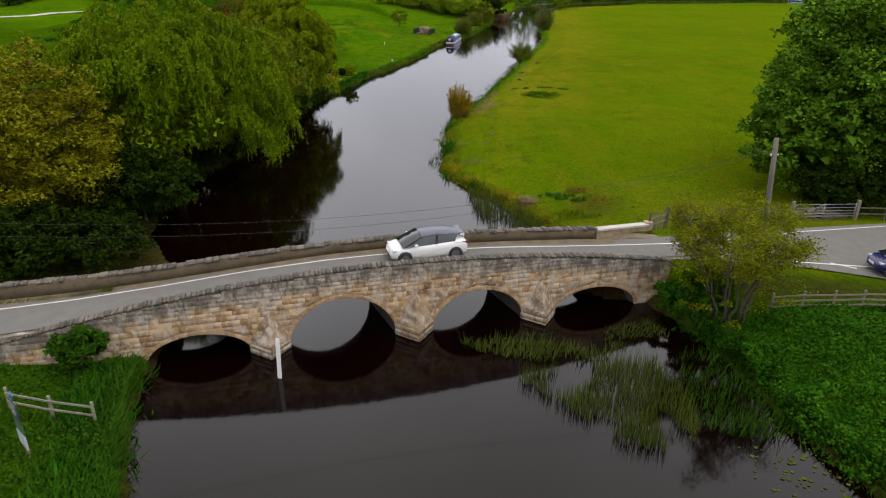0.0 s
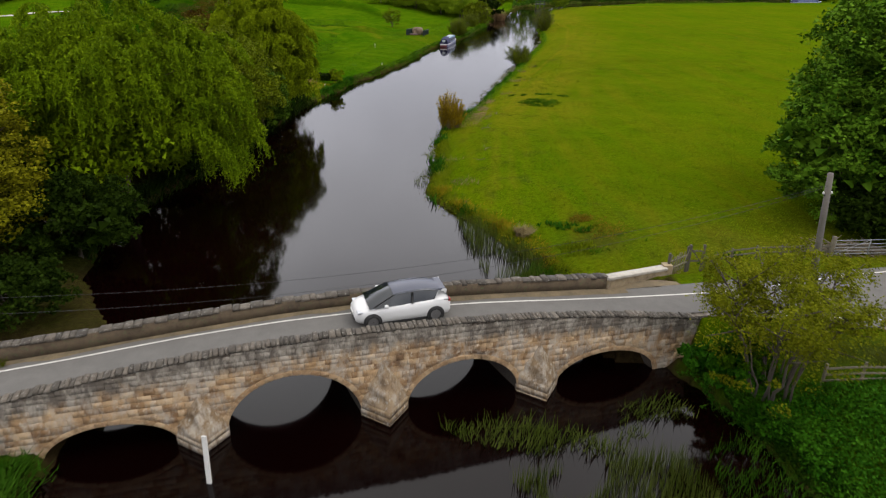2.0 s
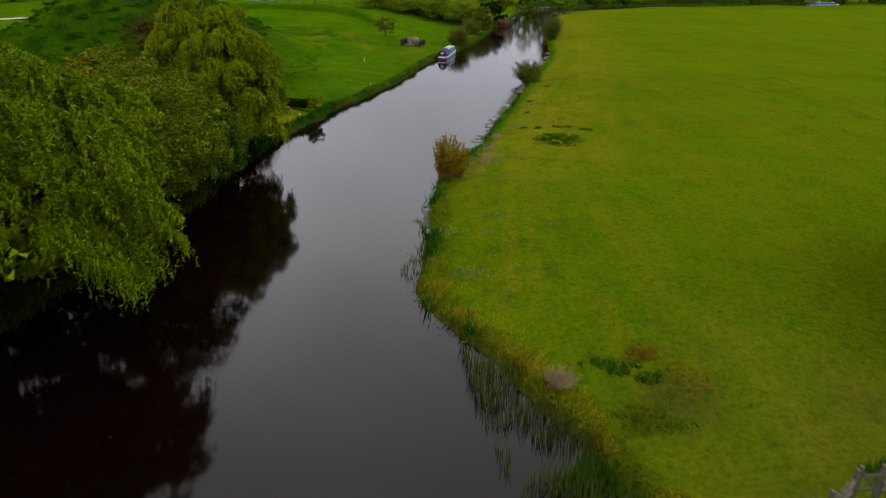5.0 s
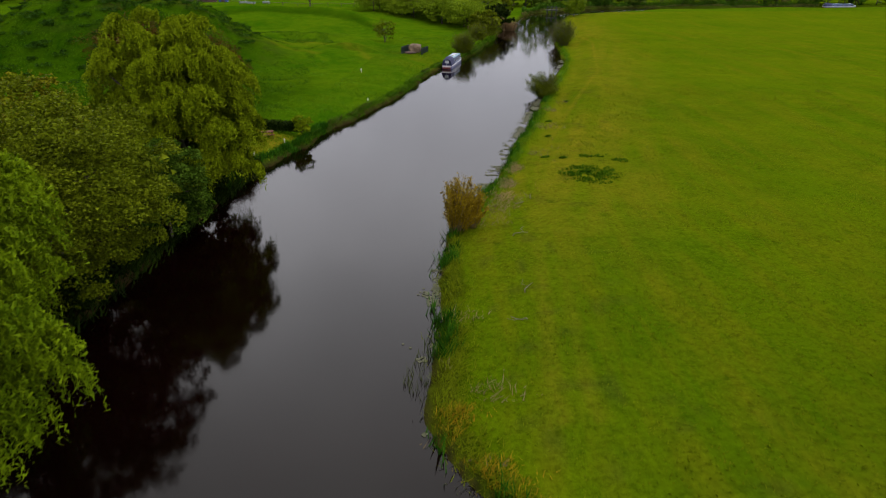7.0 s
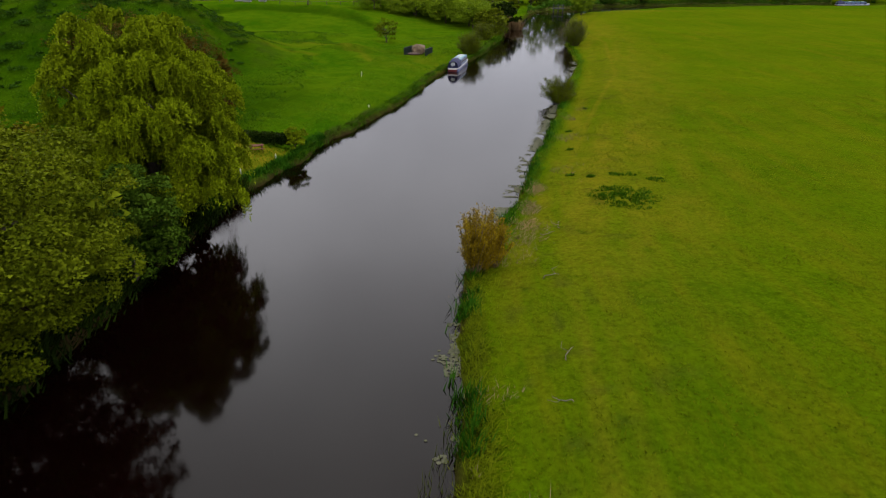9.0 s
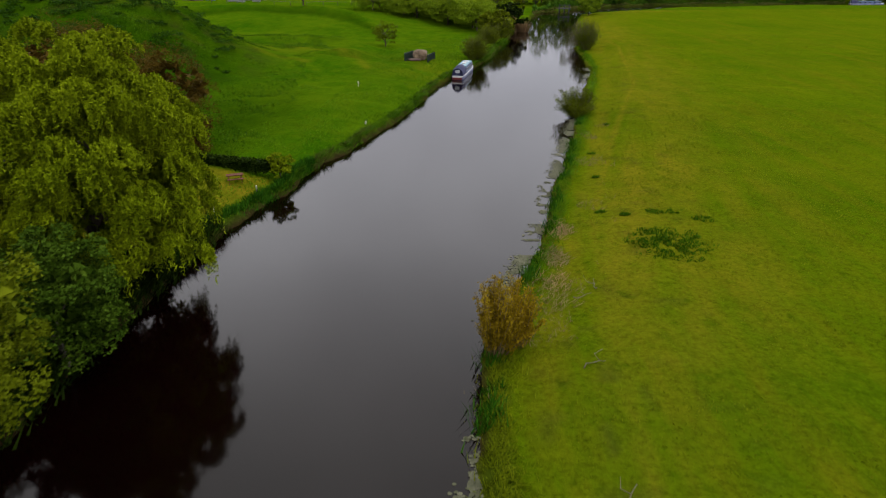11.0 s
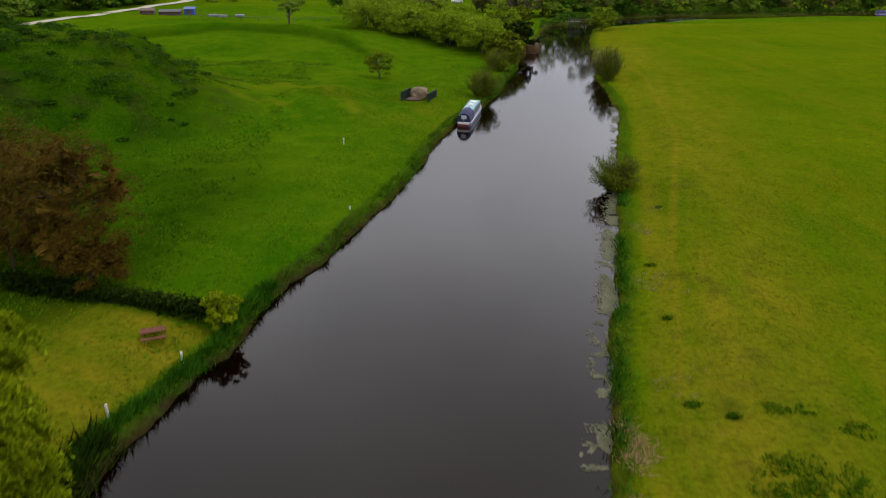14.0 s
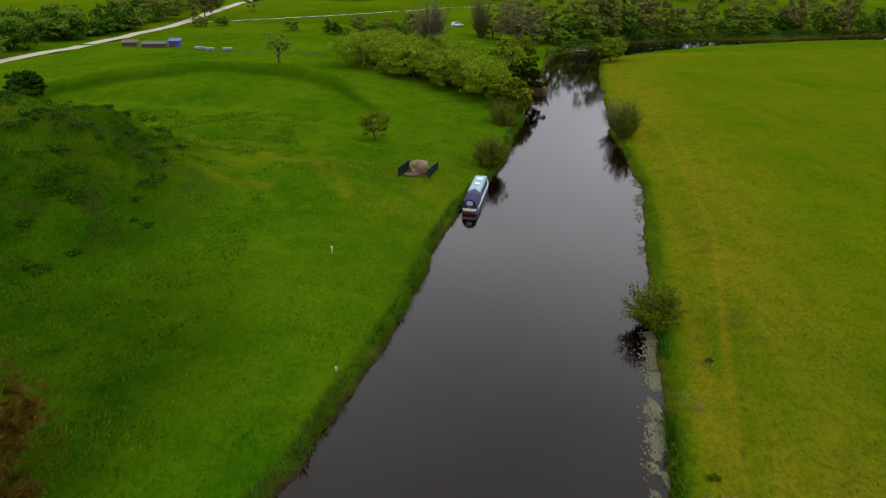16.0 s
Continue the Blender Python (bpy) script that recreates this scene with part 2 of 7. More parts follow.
M_LAMP = plain("clear_lamp_lens", (0.33, 0.342, 0.36), 0.15, 0.2, 0.05, 4, 0)
M_REDLAMP = plain("red_lamp_lens", (0.18, 0.006, 0.006), 0.2, 0, 0.05, 4, 0)
M_BOATBLUE = plain("navy_boat_paint", (0.0072, 0.012, 0.066), 0.35, 0, 0.1, 3, 0.05)
M_BOATROOF = plain("pale_blue_roof", (0.144, 0.258, 0.312), 0.5, 0, 0.08, 3, 0.05)
M_BOATRED = plain("maroon_hull_paint", (0.084, 0.0084, 0.0072), 0.4, 0, 0.15, 3, 0.05)
M_BOATSIDE = plain("grey_blue_boat_side", (0.042, 0.066, 0.144), 0.45, 0, 0.1, 3, 0.05)
M_CANVAS = plain("navy_canvas", (0.008, 0.011, 0.050), 0.85, 0, 0.2, 4, 0.2)
M_RUBBLE = stone_material("rubble_masonry", (0.085, 0.060, 0.038), (0.145, 0.108, 0.072), (0.200, 0.155, 0.110), (0.10, 0.085, 0.05))
M_IRON = plain("dark_green_railing_paint", (0.006, 0.0156, 0.0096), 0.5, 0.2, 0.2, 4, 0.05)
M_TARP = plain("blue_tarpaulin", (0.010, 0.036, 0.160), 0.6, 0, 0.15, 2, 0.2)
M_RUST = plain("brown_shed_boards", (0.051, 0.03, 0.021), 0.85, 0, 0.3, 3, 0.2)
M_ROOFGREY = plain("grey_shed_roof", (0.045, 0.045, 0.042), 0.9, 0, 0.15, 2, 0.1)
M_TRACK = plain("pale_gravel_track", (0.24, 0.215, 0.165), 0.95, 0, 0.15, 0.6, 0.2)
M_SIGN = plain("dark_sign_board", (0.018, 0.021, 0.024), 0.5, 0, 0.1, 4, 0)
M_SIGNPALE = plain("pale_sign_panel", (0.252, 0.276, 0.282), 0.5, 0, 0.1, 4, 0)
M_SIGNBLUE = plain("blue_sign_disc", (0.018, 0.096, 0.216), 0.5, 0, 0.1, 4, 0)
M_SIGNGREEN = plain("green_sign_panel", (0.03, 0.078, 0.03), 0.5, 0, 0.1, 4, 0)
M_NEST = plain("dry_reed_nest", (0.126, 0.084, 0.045), 0.95, 0, 0.35, 6, 0.6)
M_ORANGEWOOD = plain("red_brown_picnic_wood", (0.075, 0.020, 0.008), 0.95, 0, 0.25, 4, 0.2)

L_WILLOW = leafy("weeping_willow_leaves", (0.032, 0.070, 0.001), (0.066, 0.114, 0.002), (0.120, 0.172, 0.003), 0.05, 0.30)
L_WILLOW2 = leafy("yellow_willow_leaves", (0.056, 0.090, 0.001), (0.098, 0.140, 0.002), (0.158, 0.200, 0.004), 0.05, 0.28)
L_OLIVE = leafy("olive_spring_leaves", (0.040, 0.060, 0.001), (0.064, 0.088, 0.002), (0.100, 0.122, 0.004), 0.1)
L_YELLOW = leafy("yellow_brown_spring_leaves", (0.030, 0.033, 0.001), (0.080, 0.082, 0.002), (0.155, 0.148, 0.006), 0.1)
L_MAPLE = leafy("dark_maple_leaves", (0.007, 0.032, 0.001), (0.028, 0.084, 0.003), (0.105, 0.190, 0.012), 0.08)
# hedge leaves, so near black that shade under trees is in the colour
L_DARK = leafy("hedge_and_shade_leaves", (0.004, 0.010, 0.001), (0.008, 0.017, 0.001), (0.016, 0.029, 0.002), 0.04)
L_BRIGHT = leafy("bright_bush_leaves", (0.060, 0.110, 0.003), (0.110, 0.178, 0.005), (0.170, 0.236, 0.010))
L_THORN = leafy("young_willow_leaves", (0.040, 0.052, 0.002), (0.086, 0.100, 0.003), (0.150, 0.158, 0.007), 0.25)
L_BROWN = leafy("red_brown_twigs", (0.024, 0.014, 0.002), (0.048, 0.027, 0.003), (0.080, 0.055, 0.007), 0.15)
L_STRAW = leafy("ochre_sallow_leaves", (0.120, 0.076, 0.003), (0.205, 0.138, 0.005), (0.275, 0.195, 0.010), 0.25)
L_GREY = leafy("grey_brown_bare_twigs", (0.060, 0.054, 0.022), (0.100, 0.090, 0.038), (0.140, 0.128, 0.060), 0.15)
L_NETTLE = leafy("nettle_leaves", (0.004, 0.032, 0.001), (0.012, 0.060, 0.002), (0.036, 0.104, 0.005), 0.15, 0.8)
L_REED = leafy("reed_blades", (0.018, 0.034, 0.002), (0.038, 0.058, 0.006), (0.076, 0.092, 0.018), 0.25)
L_PALEREED = leafy("pink_dead_reed", (0.14, 0.088, 0.042), (0.19, 0.124, 0.060), (0.24, 0.168, 0.084), 0.2)
L_FIELD = leafy("pasture_grass_blades", (0.070, 0.106, 0.0012), (0.098, 0.132, 0.0018), (0.132, 0.158, 0.0048), 0.45, 0.15)
L_MEADOW = leafy("meadow_grass_blades", (0.032, 0.100, 0.0012), (0.056, 0.132, 0.0018), (0.086, 0.162, 0.0048), 0.45, 0.15)
L_LILY = leafy("lily_pads", (0.036, 0.042, 0.022), (0.066, 0.070, 0.042), (0.115, 0.115, 0.078), 0.05)
L_DRY = leafy("dry_straw", (0.096, 0.072, 0.03), (0.144, 0.108, 0.048), (0.192, 0.156, 0.078), 0.2)
L_GORSE = leafy("dull_green_scrub", (0.012, 0.034, 0.002), (0.028, 0.060, 0.003), (0.054, 0.094, 0.007), 0.1)
L_RUST = leafy("rusty_withered_grass", (0.070, 0.042, 0.003), (0.115, 0.072, 0.005), (0.155, 0.108, 0.008), 0.25)
L_DEEP = leafy("deep_green_leaves", (0.006, 0.024, 0.001), (0.013, 0.042, 0.002), (0.028, 0.068, 0.004), 0.05)
L_FAROLIVE = leafy("far_olive_leaves", (0.056, 0.112, 0.006), (0.100, 0.172, 0.012), (0.150, 0.220, 0.022), 0.2)
L_FARDARK = leafy("far_hedge_leaves", (0.012, 0.052, 0.002), (0.032, 0.090, 0.004), (0.066, 0.138, 0.010))
L_FARBROWN = leafy("far_half_bare_twigs", (0.080, 0.088, 0.016), (0.125, 0.132, 0.028), (0.170, 0.172, 0.044), 0.2)
L_FARTALL = leafy("far_poplar_leaves", (0.076, 0.124, 0.010), (0.130, 0.188, 0.020), (0.180, 0.240, 0.036), 0.2)
L_RANK = leafy("rank_meadow_grass", (0.008, 0.036, 0.001), (0.022, 0.072, 0.001), (0.058, 0.112, 0.003), 0.25, 0.3)


# ---- mesh helpers ----
rng = np.random.default_rng(7)


def quick(name, verts, faces, mat, smooth=False):
    """A mesh from an array of points and an array of equal faces (three or four corners each)."""
    me = bpy.data.meshes.new(name)
    verts, faces = np.asarray(verts, np.float32), np.asarray(faces, np.int32)
    k = faces.shape[1]
    me.vertices.add(len(verts))
    me.vertices.foreach_set("co", verts.ravel())
    me.loops.add(faces.size)
    me.loops.foreach_set("vertex_index", faces.ravel())
    me.polygons.add(len(faces))
    me.polygons.foreach_set("loop_start", np.arange(0, faces.size, k, dtype=np.int32))
    me.polygons.foreach_set("loop_total", np.full(len(faces), k, np.int32))
    if smooth:
        me.polygons.foreach_set("use_smooth", np.ones(len(faces), bool))
    me.update(calc_edges=True)
    me.validate()
    me.materials.append(mat)
    return me


def thing(name, loc, label, category, group="", kind="", turn=0.0):
    ob = new(name)
    ob.matrix_world = pose(*loc, 0, 0, turn)
    return tagged(ob, label, category, group, kind)


def part(name, bm, mat, parent, label="", smooth=False):
    """Links a bmesh or a mesh as one mesh object under a thing or a part."""
    if isinstance(bm, bmesh.types.BMesh):
        me = bpy.data.meshes.new(name)
        bm.to_mesh(me)
        bm.free()
        me.materials.append(mat)
    else:
        me = bm
    if smooth:
        for p in me.polygons:
            p.use_smooth = True
    ob = new(name, me)
    ob.parent = parent
    return tagged(ob, label)


def box(x0, x1, y0, y1, z0, z1, bevel=0.0, bm=None):
    bm = bm or bmesh.new()
    vs = [bm.verts.new((x, y, z)) for z in (z0, z1) for y in (y0, y1) for x in (x0, x1)]
    fs = [bm.faces.new([vs[i] for i in f]) for f in ((0, 2, 3, 1), (4, 5, 7, 6), (0, 1, 5, 4), (2, 6, 7, 3), (0, 4, 6, 2), (1, 3, 7, 5))]
    if bevel:
        es = {e for f in fs for e in f.edges}
        bmesh.ops.bevel(bm, geom=list(es), offset=bevel, segments=2, affect="EDGES", profile=0.6)
    return bm


def beam(a, b, w, h, bm=None, bevel=0.0):
    """A squared bar from a to b."""
    a, b = Vector(a), Vector(b)
    d = b - a
    bm = bm or bmesh.new()
    m = Matrix.Translation((a + b) / 2) @ d.to_track_quat("X", "Z").to_matrix().to_4x4()
    part_bm = box(-d.length / 2, d.length / 2, -w / 2, w / 2, -h / 2, h / 2, bevel)
    part_bm.transform(m)
    tmp = bpy.data.meshes.new("tmp")
    part_bm.to_mesh(tmp)
    part_bm.free()
    bm.from_mesh(tmp)
    bpy.data.meshes.remove(tmp)
    return bm


def tube(points, radii, sides=8, cap=True):
    """A tapering round bar along points, as vertex and quad arrays."""
    pts = np.asarray(points, float)
    n = len(pts)
    d = np.gradient(pts, axis=0)
    d /= np.linalg.norm(d, axis=1, keepdims=True) + 1e-9
    ref = np.where(np.abs(d[:, 2:3]) > 0.9, np.array([[1.0, 0, 0]]), np.array([[0, 0, 1.0]]))
    a = np.cross(d, ref)
    a /= np.linalg.norm(a, axis=1, keepdims=True) + 1e-9
    b = np.cross(d, a)
    ang = np.linspace(0, 2 * np.pi, sides, endpoint=False)
    ring = np.cos(ang)[None, :, None] * a[:, None] + np.sin(ang)[None, :, None] * b[:, None]
    v = (pts[:, None] + ring * np.asarray(radii, float)[:, None, None]).reshape(-1, 3)
    i, j = np.meshgrid(np.arange(n - 1), np.arange(sides), indexing="ij")
    k = (j + 1) % sides
    f = np.stack([i * sides + j, i * sides + k, (i + 1) * sides + k, (i + 1) * sides + j], -1).reshape(-1, 4)
    if cap and sides == 8:
        t = (n - 1) * sides
        caps = [[t, t + 1, t + 2, t + 3], [t, t + 3, t + 4, t + 7], [t + 4, t + 5, t + 6, t + 7]]
        f = np.vstack([f, caps, [[3, 2, 1, 0], [7, 4, 3, 0], [7, 6, 5, 4]]])
    return v, f


def joined(pieces):
    vs, fs, o = [], [], 0
    for v, f in pieces:
        vs.append(v)
        fs.append(np.asarray(f) + o)
        o += len(v)
    return np.vstack(vs), np.vstack(fs)


# ---- the lie of the land ----
def lattice(seed):
    return np.random.default_rng(seed).random((256, 256))


LATS = [lattice(s) for s in range(6)]


def vnoise(x, y, scale, seed=0):
    """Smooth value noise, 0 to 1."""
    g = LATS[seed % 6]
    x, y = np.asarray(x, float) / scale + 37.3 * seed, np.asarray(y, float) / scale + 11.7 * seed
    i, j = np.floor(x).astype(int), np.floor(y).astype(int)
    u, v = x - i, y - j
    u, v = u * u * (3 - 2 * u), v * v * (3 - 2 * v)
    i, j, i1, j1 = i % 256, j % 256, (i + 1) % 256, (j + 1) % 256
    return (g[i, j] * (1 - u) + g[i1, j] * u) * (1 - v) + (g[i, j1] * (1 - u) + g[i1, j1] * u) * v


def smooth01(a, b, x):
    t = np.clip((x - a) / (b - a), 0, 1)
    return t * t * (3 - 2 * t)


LEFT_BANK = [(-4, -70), (-8.5, 5), (-10.9, 19.2), (-12.1, 22.7), (-12.9, 26), (-13.1, 32), (-15, 38), (-19, 44), (-20.6, 52), (-19, 60),
             (-16.5, 68), (-15.5, 76), (-14.8, 83), (-13.6, 90), (-12.6, 97), (-10.9, 101), (-9.3, 104.8), (-8.8, 108.5), (-7.2, 113.5),
             (-5.2, 117.8), (-3.4, 124), (-1.0, 130), (1.6, 139), (3.7, 149.2), (6.4, 158), (11.2, 169), (15.1, 179.7), (17.5, 190.8),
             (21.2, 202.4), (24.4, 219), (30, 237.7), (38.5, 270), (43, 283), (54, 294), (74, 311), (94, 320), (134, 326), (177, 334.6), (420, 362)]
RIGHT_BANK = [(26, -70), (19, 5), (17.7, 18.8), (16.6, 21.4), (16.2, 25.3), (15.6, 29.0), (14.1, 32.3), (12.9, 35), (12.2, 39), (10.4, 43),
              (9.5, 45.4), (8.7, 47.5), (7.3, 49.5), (6.1, 52.7), (4.5, 55), (3.2, 57.5), (2.6, 59.8), (3.1, 63.5), (3.5, 69.8), (3.9, 75.7),
              (4.6, 80.5), (8.1, 90.2), (10.4, 96.5), (12.4, 103.8), (15.0, 111.8), (17.6, 121), (19.5, 127), (20.8, 131.5), (23.7, 142),
              (27.8, 155), (30.9, 166.7), (32.9, 179.5), (34.6, 194), (40.5, 219.4), (48.3, 253), (54.5, 274), (61.6, 280.5), (73, 288.6),
              (95.7, 302), (130, 314.7), (170, 323), (420, 349)]
RIVER = np.array(LEFT_BANK + RIGHT_BANK[::-1], float)


def river_distance(x, y):
    """Metres from the water's edge; negative in the river."""
    x, y = np.asarray(x, float).ravel(), np.asarray(y, float).ravel()
    best, inside = np.full(x.shape, 1e9), np.zeros(x.shape, bool)
    a = RIVER
    b = np.roll(RIVER, -1, axis=0)
    for (ax, ay), (bx, by) in zip(a, b):
        ex, ey = bx - ax, by - ay
        t = np.clip(((x - ax) * ex + (y - ay) * ey) / (ex * ex + ey * ey), 0, 1)
        best = np.minimum(best, np.hypot(x - ax - t * ex, y - ay - t * ey))
        cross = (ay > y) != (by > y)
        with np.errstate(divide="ignore", invalid="ignore"):
            inside ^= cross & (x < ex * (y - ay) / (ey if ey else 1e-9) + ax)
    return np.where(inside, -best, best)


MID = np.array([(p[0], p[1]) for p in ((9, -70), (5, 5), (3, 20), (0, 32), (-3, 44), (-6, 55), (-6.5, 70), (-5, 82), (-2, 98), (3, 112), (8, 127), (15, 148), (22, 172), (26, 195), (33, 222), (40, 250), (47, 280))])


def right_side(x, y):
    """1 on the right bank's side of the river, 0 on the left bank's."""
    return (x > np.interp(y, MID[:, 1], MID[:, 0])) & (y < 275 + np.clip(x - 45, 0, 400) * 0.2)


def road_z(u):
    return 1.95 + 1.36 * np.exp(-(np.asarray(u, float) / 18.0) ** 2)


def near_y(u):
    return 30.82 + 0.2324 * np.asarray(u, float)


def depth_across(u):
    """From the bridge's near face to its far face."""
    return np.interp(u, [-60, -24, -20, -16, -12, -8, -4, 0, 16], [5.0, 4.75, 4.35, 3.92, 3.80, 3.93, 4.08, 4.035, 3.30])


SINB, COSB = math.sin(radians(13.08)), math.cos(radians(13.08))


def on_bridge(u, d, z):
    """A point by its place along the near face, its depth behind it and its height."""
    return (u - SINB * d, near_y(u) + COSB * d, z)


def ground_z(x, y, detail=True):
    shape = np.shape(x)
    x, y = np.asarray(x, float).ravel(), np.asarray(y, float).ravel()
    d = river_distance(x, y)
    right = right_side(x, y)
    rag = (vnoise(x, y, 1.3, 1) - 0.5) * 0.7 + (vnoise(x, y, 4.0, 2) - 0.5) * 1.0
    d2 = d + 0.18 + 0.75 * rag * np.clip(1 - np.abs(d) / 6, 0, 1)
    width = np.where(right, 0.55, 0.40)
    top = np.where(right, 0.42, 0.62)
    z = np.where(d2 > 0, top * smooth01(-0.15, 1, d2 / width), -1.1 * smooth01(0, 1.6, -d2))
    z += np.where(right, 0.73, 0.68) * smooth01(0.4, 8, d2)
    left = ~right
    # the castle mound, its skirts, and the terrace beyond it
    r = np.hypot((x + 50) / 1.05, (y - 161) / 0.95)
    z += left * 8.8 * (1 - smooth01(9, 31, r)) * (0.86 + 0.28 * vnoise(x, y, 6, 3))
    r2 = np.hypot(x + 17, (y - 168) * 0.8)
    z += left * 0.9 * (1 - smooth01(3, 15, r2))
    z += left * 2.1 * smooth01(196, 226, y + 0.25 * x) * (1 - smooth01(-22, 14, x - 0.28 * (y - 210)))
    ridge = np.interp(x, [-80, -68, -55, -39, -23, -13, -4], [206, 223, 232, 237, 232, 222, 208])
    z += left * 1.3 * np.exp(-((y - ridge) / 3.2) ** 2) * smooth01(-82, -70, x) * (1 - smooth01(-14, -4, x))
    r3 = np.hypot(x + 22, (y - 176) * 0.9)
    z += left * 0.9 * np.exp(-((r3 - 14) / 3.0) ** 2) * (y > 168)
    z += left * 0.4 * smooth01(10, 40, d) * (y > 100)
    z += left * (-0.5) * np.exp(-((y + 0.25 * x - 200) / 5.0) ** 2) * smooth01(6, 16, d) * (x < 8)
    z += 0.012 * np.clip(y - 330, 0, 2000) * smooth01(330, 600, y)
    # the road's banks
    u = x + SINB * 2.0
    dd = (y - near_y(u)) / COSB
    off = np.maximum(np.abs(dd - 2.0) - 2.4, 0)
    walled = (dd < 0.45) & (u < -12.0)
    bank = road_z(u) - 0.10 - np.where(walled, 5.0 * np.maximum(0.45 - dd, 0), 0.55 * off)
    along = ((u < -12.6) | (u > 15.2))
    z = np.where(along & (d2 > -0.3) & (u < 24), np.maximum(z, np.minimum(bank, road_z(u) - 0.1)), z)
    jx = smooth01(15, 20, x) * smooth01(30.2, 33.4, y) * (1 - smooth01(41, 45, y))
    z = np.where(d2 > 0, z * (1 - jx) + (road_z(x) - 0.10) * jx, z)
    wx_, wy_ = 5.5, 1.6
    tw = np.clip(((x - 12.6) * wx_ + (y - 37.1) * wy_) / (wx_ ** 2 + wy_ ** 2), 0, 1)
    dw = np.hypot(x - 12.6 - tw * wx_, y - 37.1 - tw * wy_)
    z = np.maximum(z, np.where(dw < 3.0, road_z(x) - 0.12 - 1.1 * np.maximum(0, dw - 1.1), -9))
    z += smooth01(14, 20, x) * smooth01(4, 14, y) * (1 - smooth01(30, 34, y)) * 0.4 * (d2 > 0)
    over = (np.abs(dd - 2.0) < 2.6) & (u < 16.5) & (d2 > 0.2)
    floor_cap = road_z(u) - 0.08
    if detail:
        z += np.where(d2 > 0.3, (vnoise(x, y, 2.1, 4) - 0.5) * np.where(right, 0.16, 0.34) + (vnoise(x, y, 9, 5) - 0.5) * np.where(right, 0.20, 0.45), 0) * smooth01(0.3, 3, d2) * (1 - jx)
    z = np.where(over, np.minimum(z, floor_cap), z)
    return z.reshape(shape)


gx = np.concatenate([-np.geomspace(3200, 75, 26), np.arange(-72, -32, 1.6), np.arange(-32, 48, 0.45), np.arange(48, 100, 1.6), np.geomspace(102, 3200, 28)])
gy = np.concatenate([-np.geomspace(900, 32, 14), np.arange(-30, 8, 2.0), np.arange(8, 150, 0.45), np.arange(150, 250, 0.9), np.arange(250, 345, 1.8), np.geomspace(347, 4200, 40)])
GX, GY = np.meshgrid(gx, gy, indexing="xy")
GZ = ground_z(GX, GY)
gv = np.stack([GX, GY, GZ], -1).reshape(-1, 3)
nx, ny = len(gx), len(gy)
ii, jj = np.meshgrid(np.arange(nx - 1), np.arange(ny - 1), indexing="xy")
gf = np.stack([jj * nx + ii, jj * nx + ii + 1, (jj + 1) * nx + ii + 1, (jj + 1) * nx + ii], -1).reshape(-1, 4)
gme = quick("ground", gv, gf, M_GROUND, True)
fx, fy = gv[:, 0], gv[:, 1]
fd = river_distance(fx, fy)
fr = right_side(fx, fy)
field = fr.astype(float)
# far meadow shifted to the lighter pasture green, distance haze in the colour
field = np.where(fy > 280, np.maximum(field, 0.55 * smooth01(280, 330, fy)), field)
steep = np.clip(1 - np.abs(gv[:, 2] - 0.25) / 0.55, 0, 1) * (fd < 0.9) * (fd > -3) * np.where(fr, 0.45, 0.95)
bare = np.clip((vnoise(fx, fy, 1.1, 1) - 0.72) * 5, 0, 1) * fr * smooth01(1, 3, fd) * (1 - smooth01(6, 14, fd)) * 0.3
bare = np.maximum(bare, np.exp(-(((fx - 13.5) / 2.2) ** 2 + ((fy - 47.5) / 2.0) ** 2)) * 0.55 * fr)
mound_r = np.hypot(fx + 40, fy - 160)
bare = np.maximum(bare, (~fr) * (1 - smooth01(14, 24, mound_r)) * np.clip((vnoise(fx, fy, 2.2, 2) - 0.6) * 2.5, 0, 0.4))
soil_and_shade = np.clip(np.maximum(steep, bare), 0, 1)
# earth tone under the left-bank trees puts their shade into the ground
soil_and_shade = np.maximum(soil_and_shade, (~fr) * smooth01(32, 35, fy) * (1 - smooth01(86, 92, fy)) * (1 - smooth01(11, 20, fd + 5 * vnoise(fx, fy, 5, 2))) * np.clip(0.72 + 0.5 * vnoise(fx, fy, 3.0, 5), 0, 0.96))
soil_and_shade = np.where(gv[:, 2] < 0.05, 1.0, soil_and_shade)
# earth tone under the bridge, which darkens the ground like its shade
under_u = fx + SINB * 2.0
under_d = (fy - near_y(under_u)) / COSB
soil_and_shade = np.where((under_d > -0.2) & (under_d < 4.4) & (np.abs(under_u) < 15.5), 1.0, soil_and_shade)
lawn = (~fr) * (fy > 92) * (fy < 105.9 + np.clip(-10.5 - fx, 0, 40) * 0.33) * smooth01(0.9, 1.6, fd) * (fx > -30) * (0.80 + 0.20 * np.sin((fy + 0.30 * fx) * 2.6 + 1.2 * vnoise(fx, fy, 5, 2)))
path_x = np.interp(fy, [60, 80, 97, 120, 150, 190], [8, 10.5, 13.7, 21.5, 33, 42])
path = fr * np.exp(-((fx - path_x) / 0.45) ** 2) * (fy > 58) * (0.4 + 0.45 * smooth01(80, 105, fy)) + fr * np.exp(-((fx - path_x - 1.4) / 0.4) ** 2) * (fy > 58) * 0.3
streaks = 0.6 * vnoise(fx - 0.28 * fy, fy * 0.12, 1.5, 3) + 0.4 * vnoise(fx - 0.28 * fy, fy * 0.3, 4.5, 2)
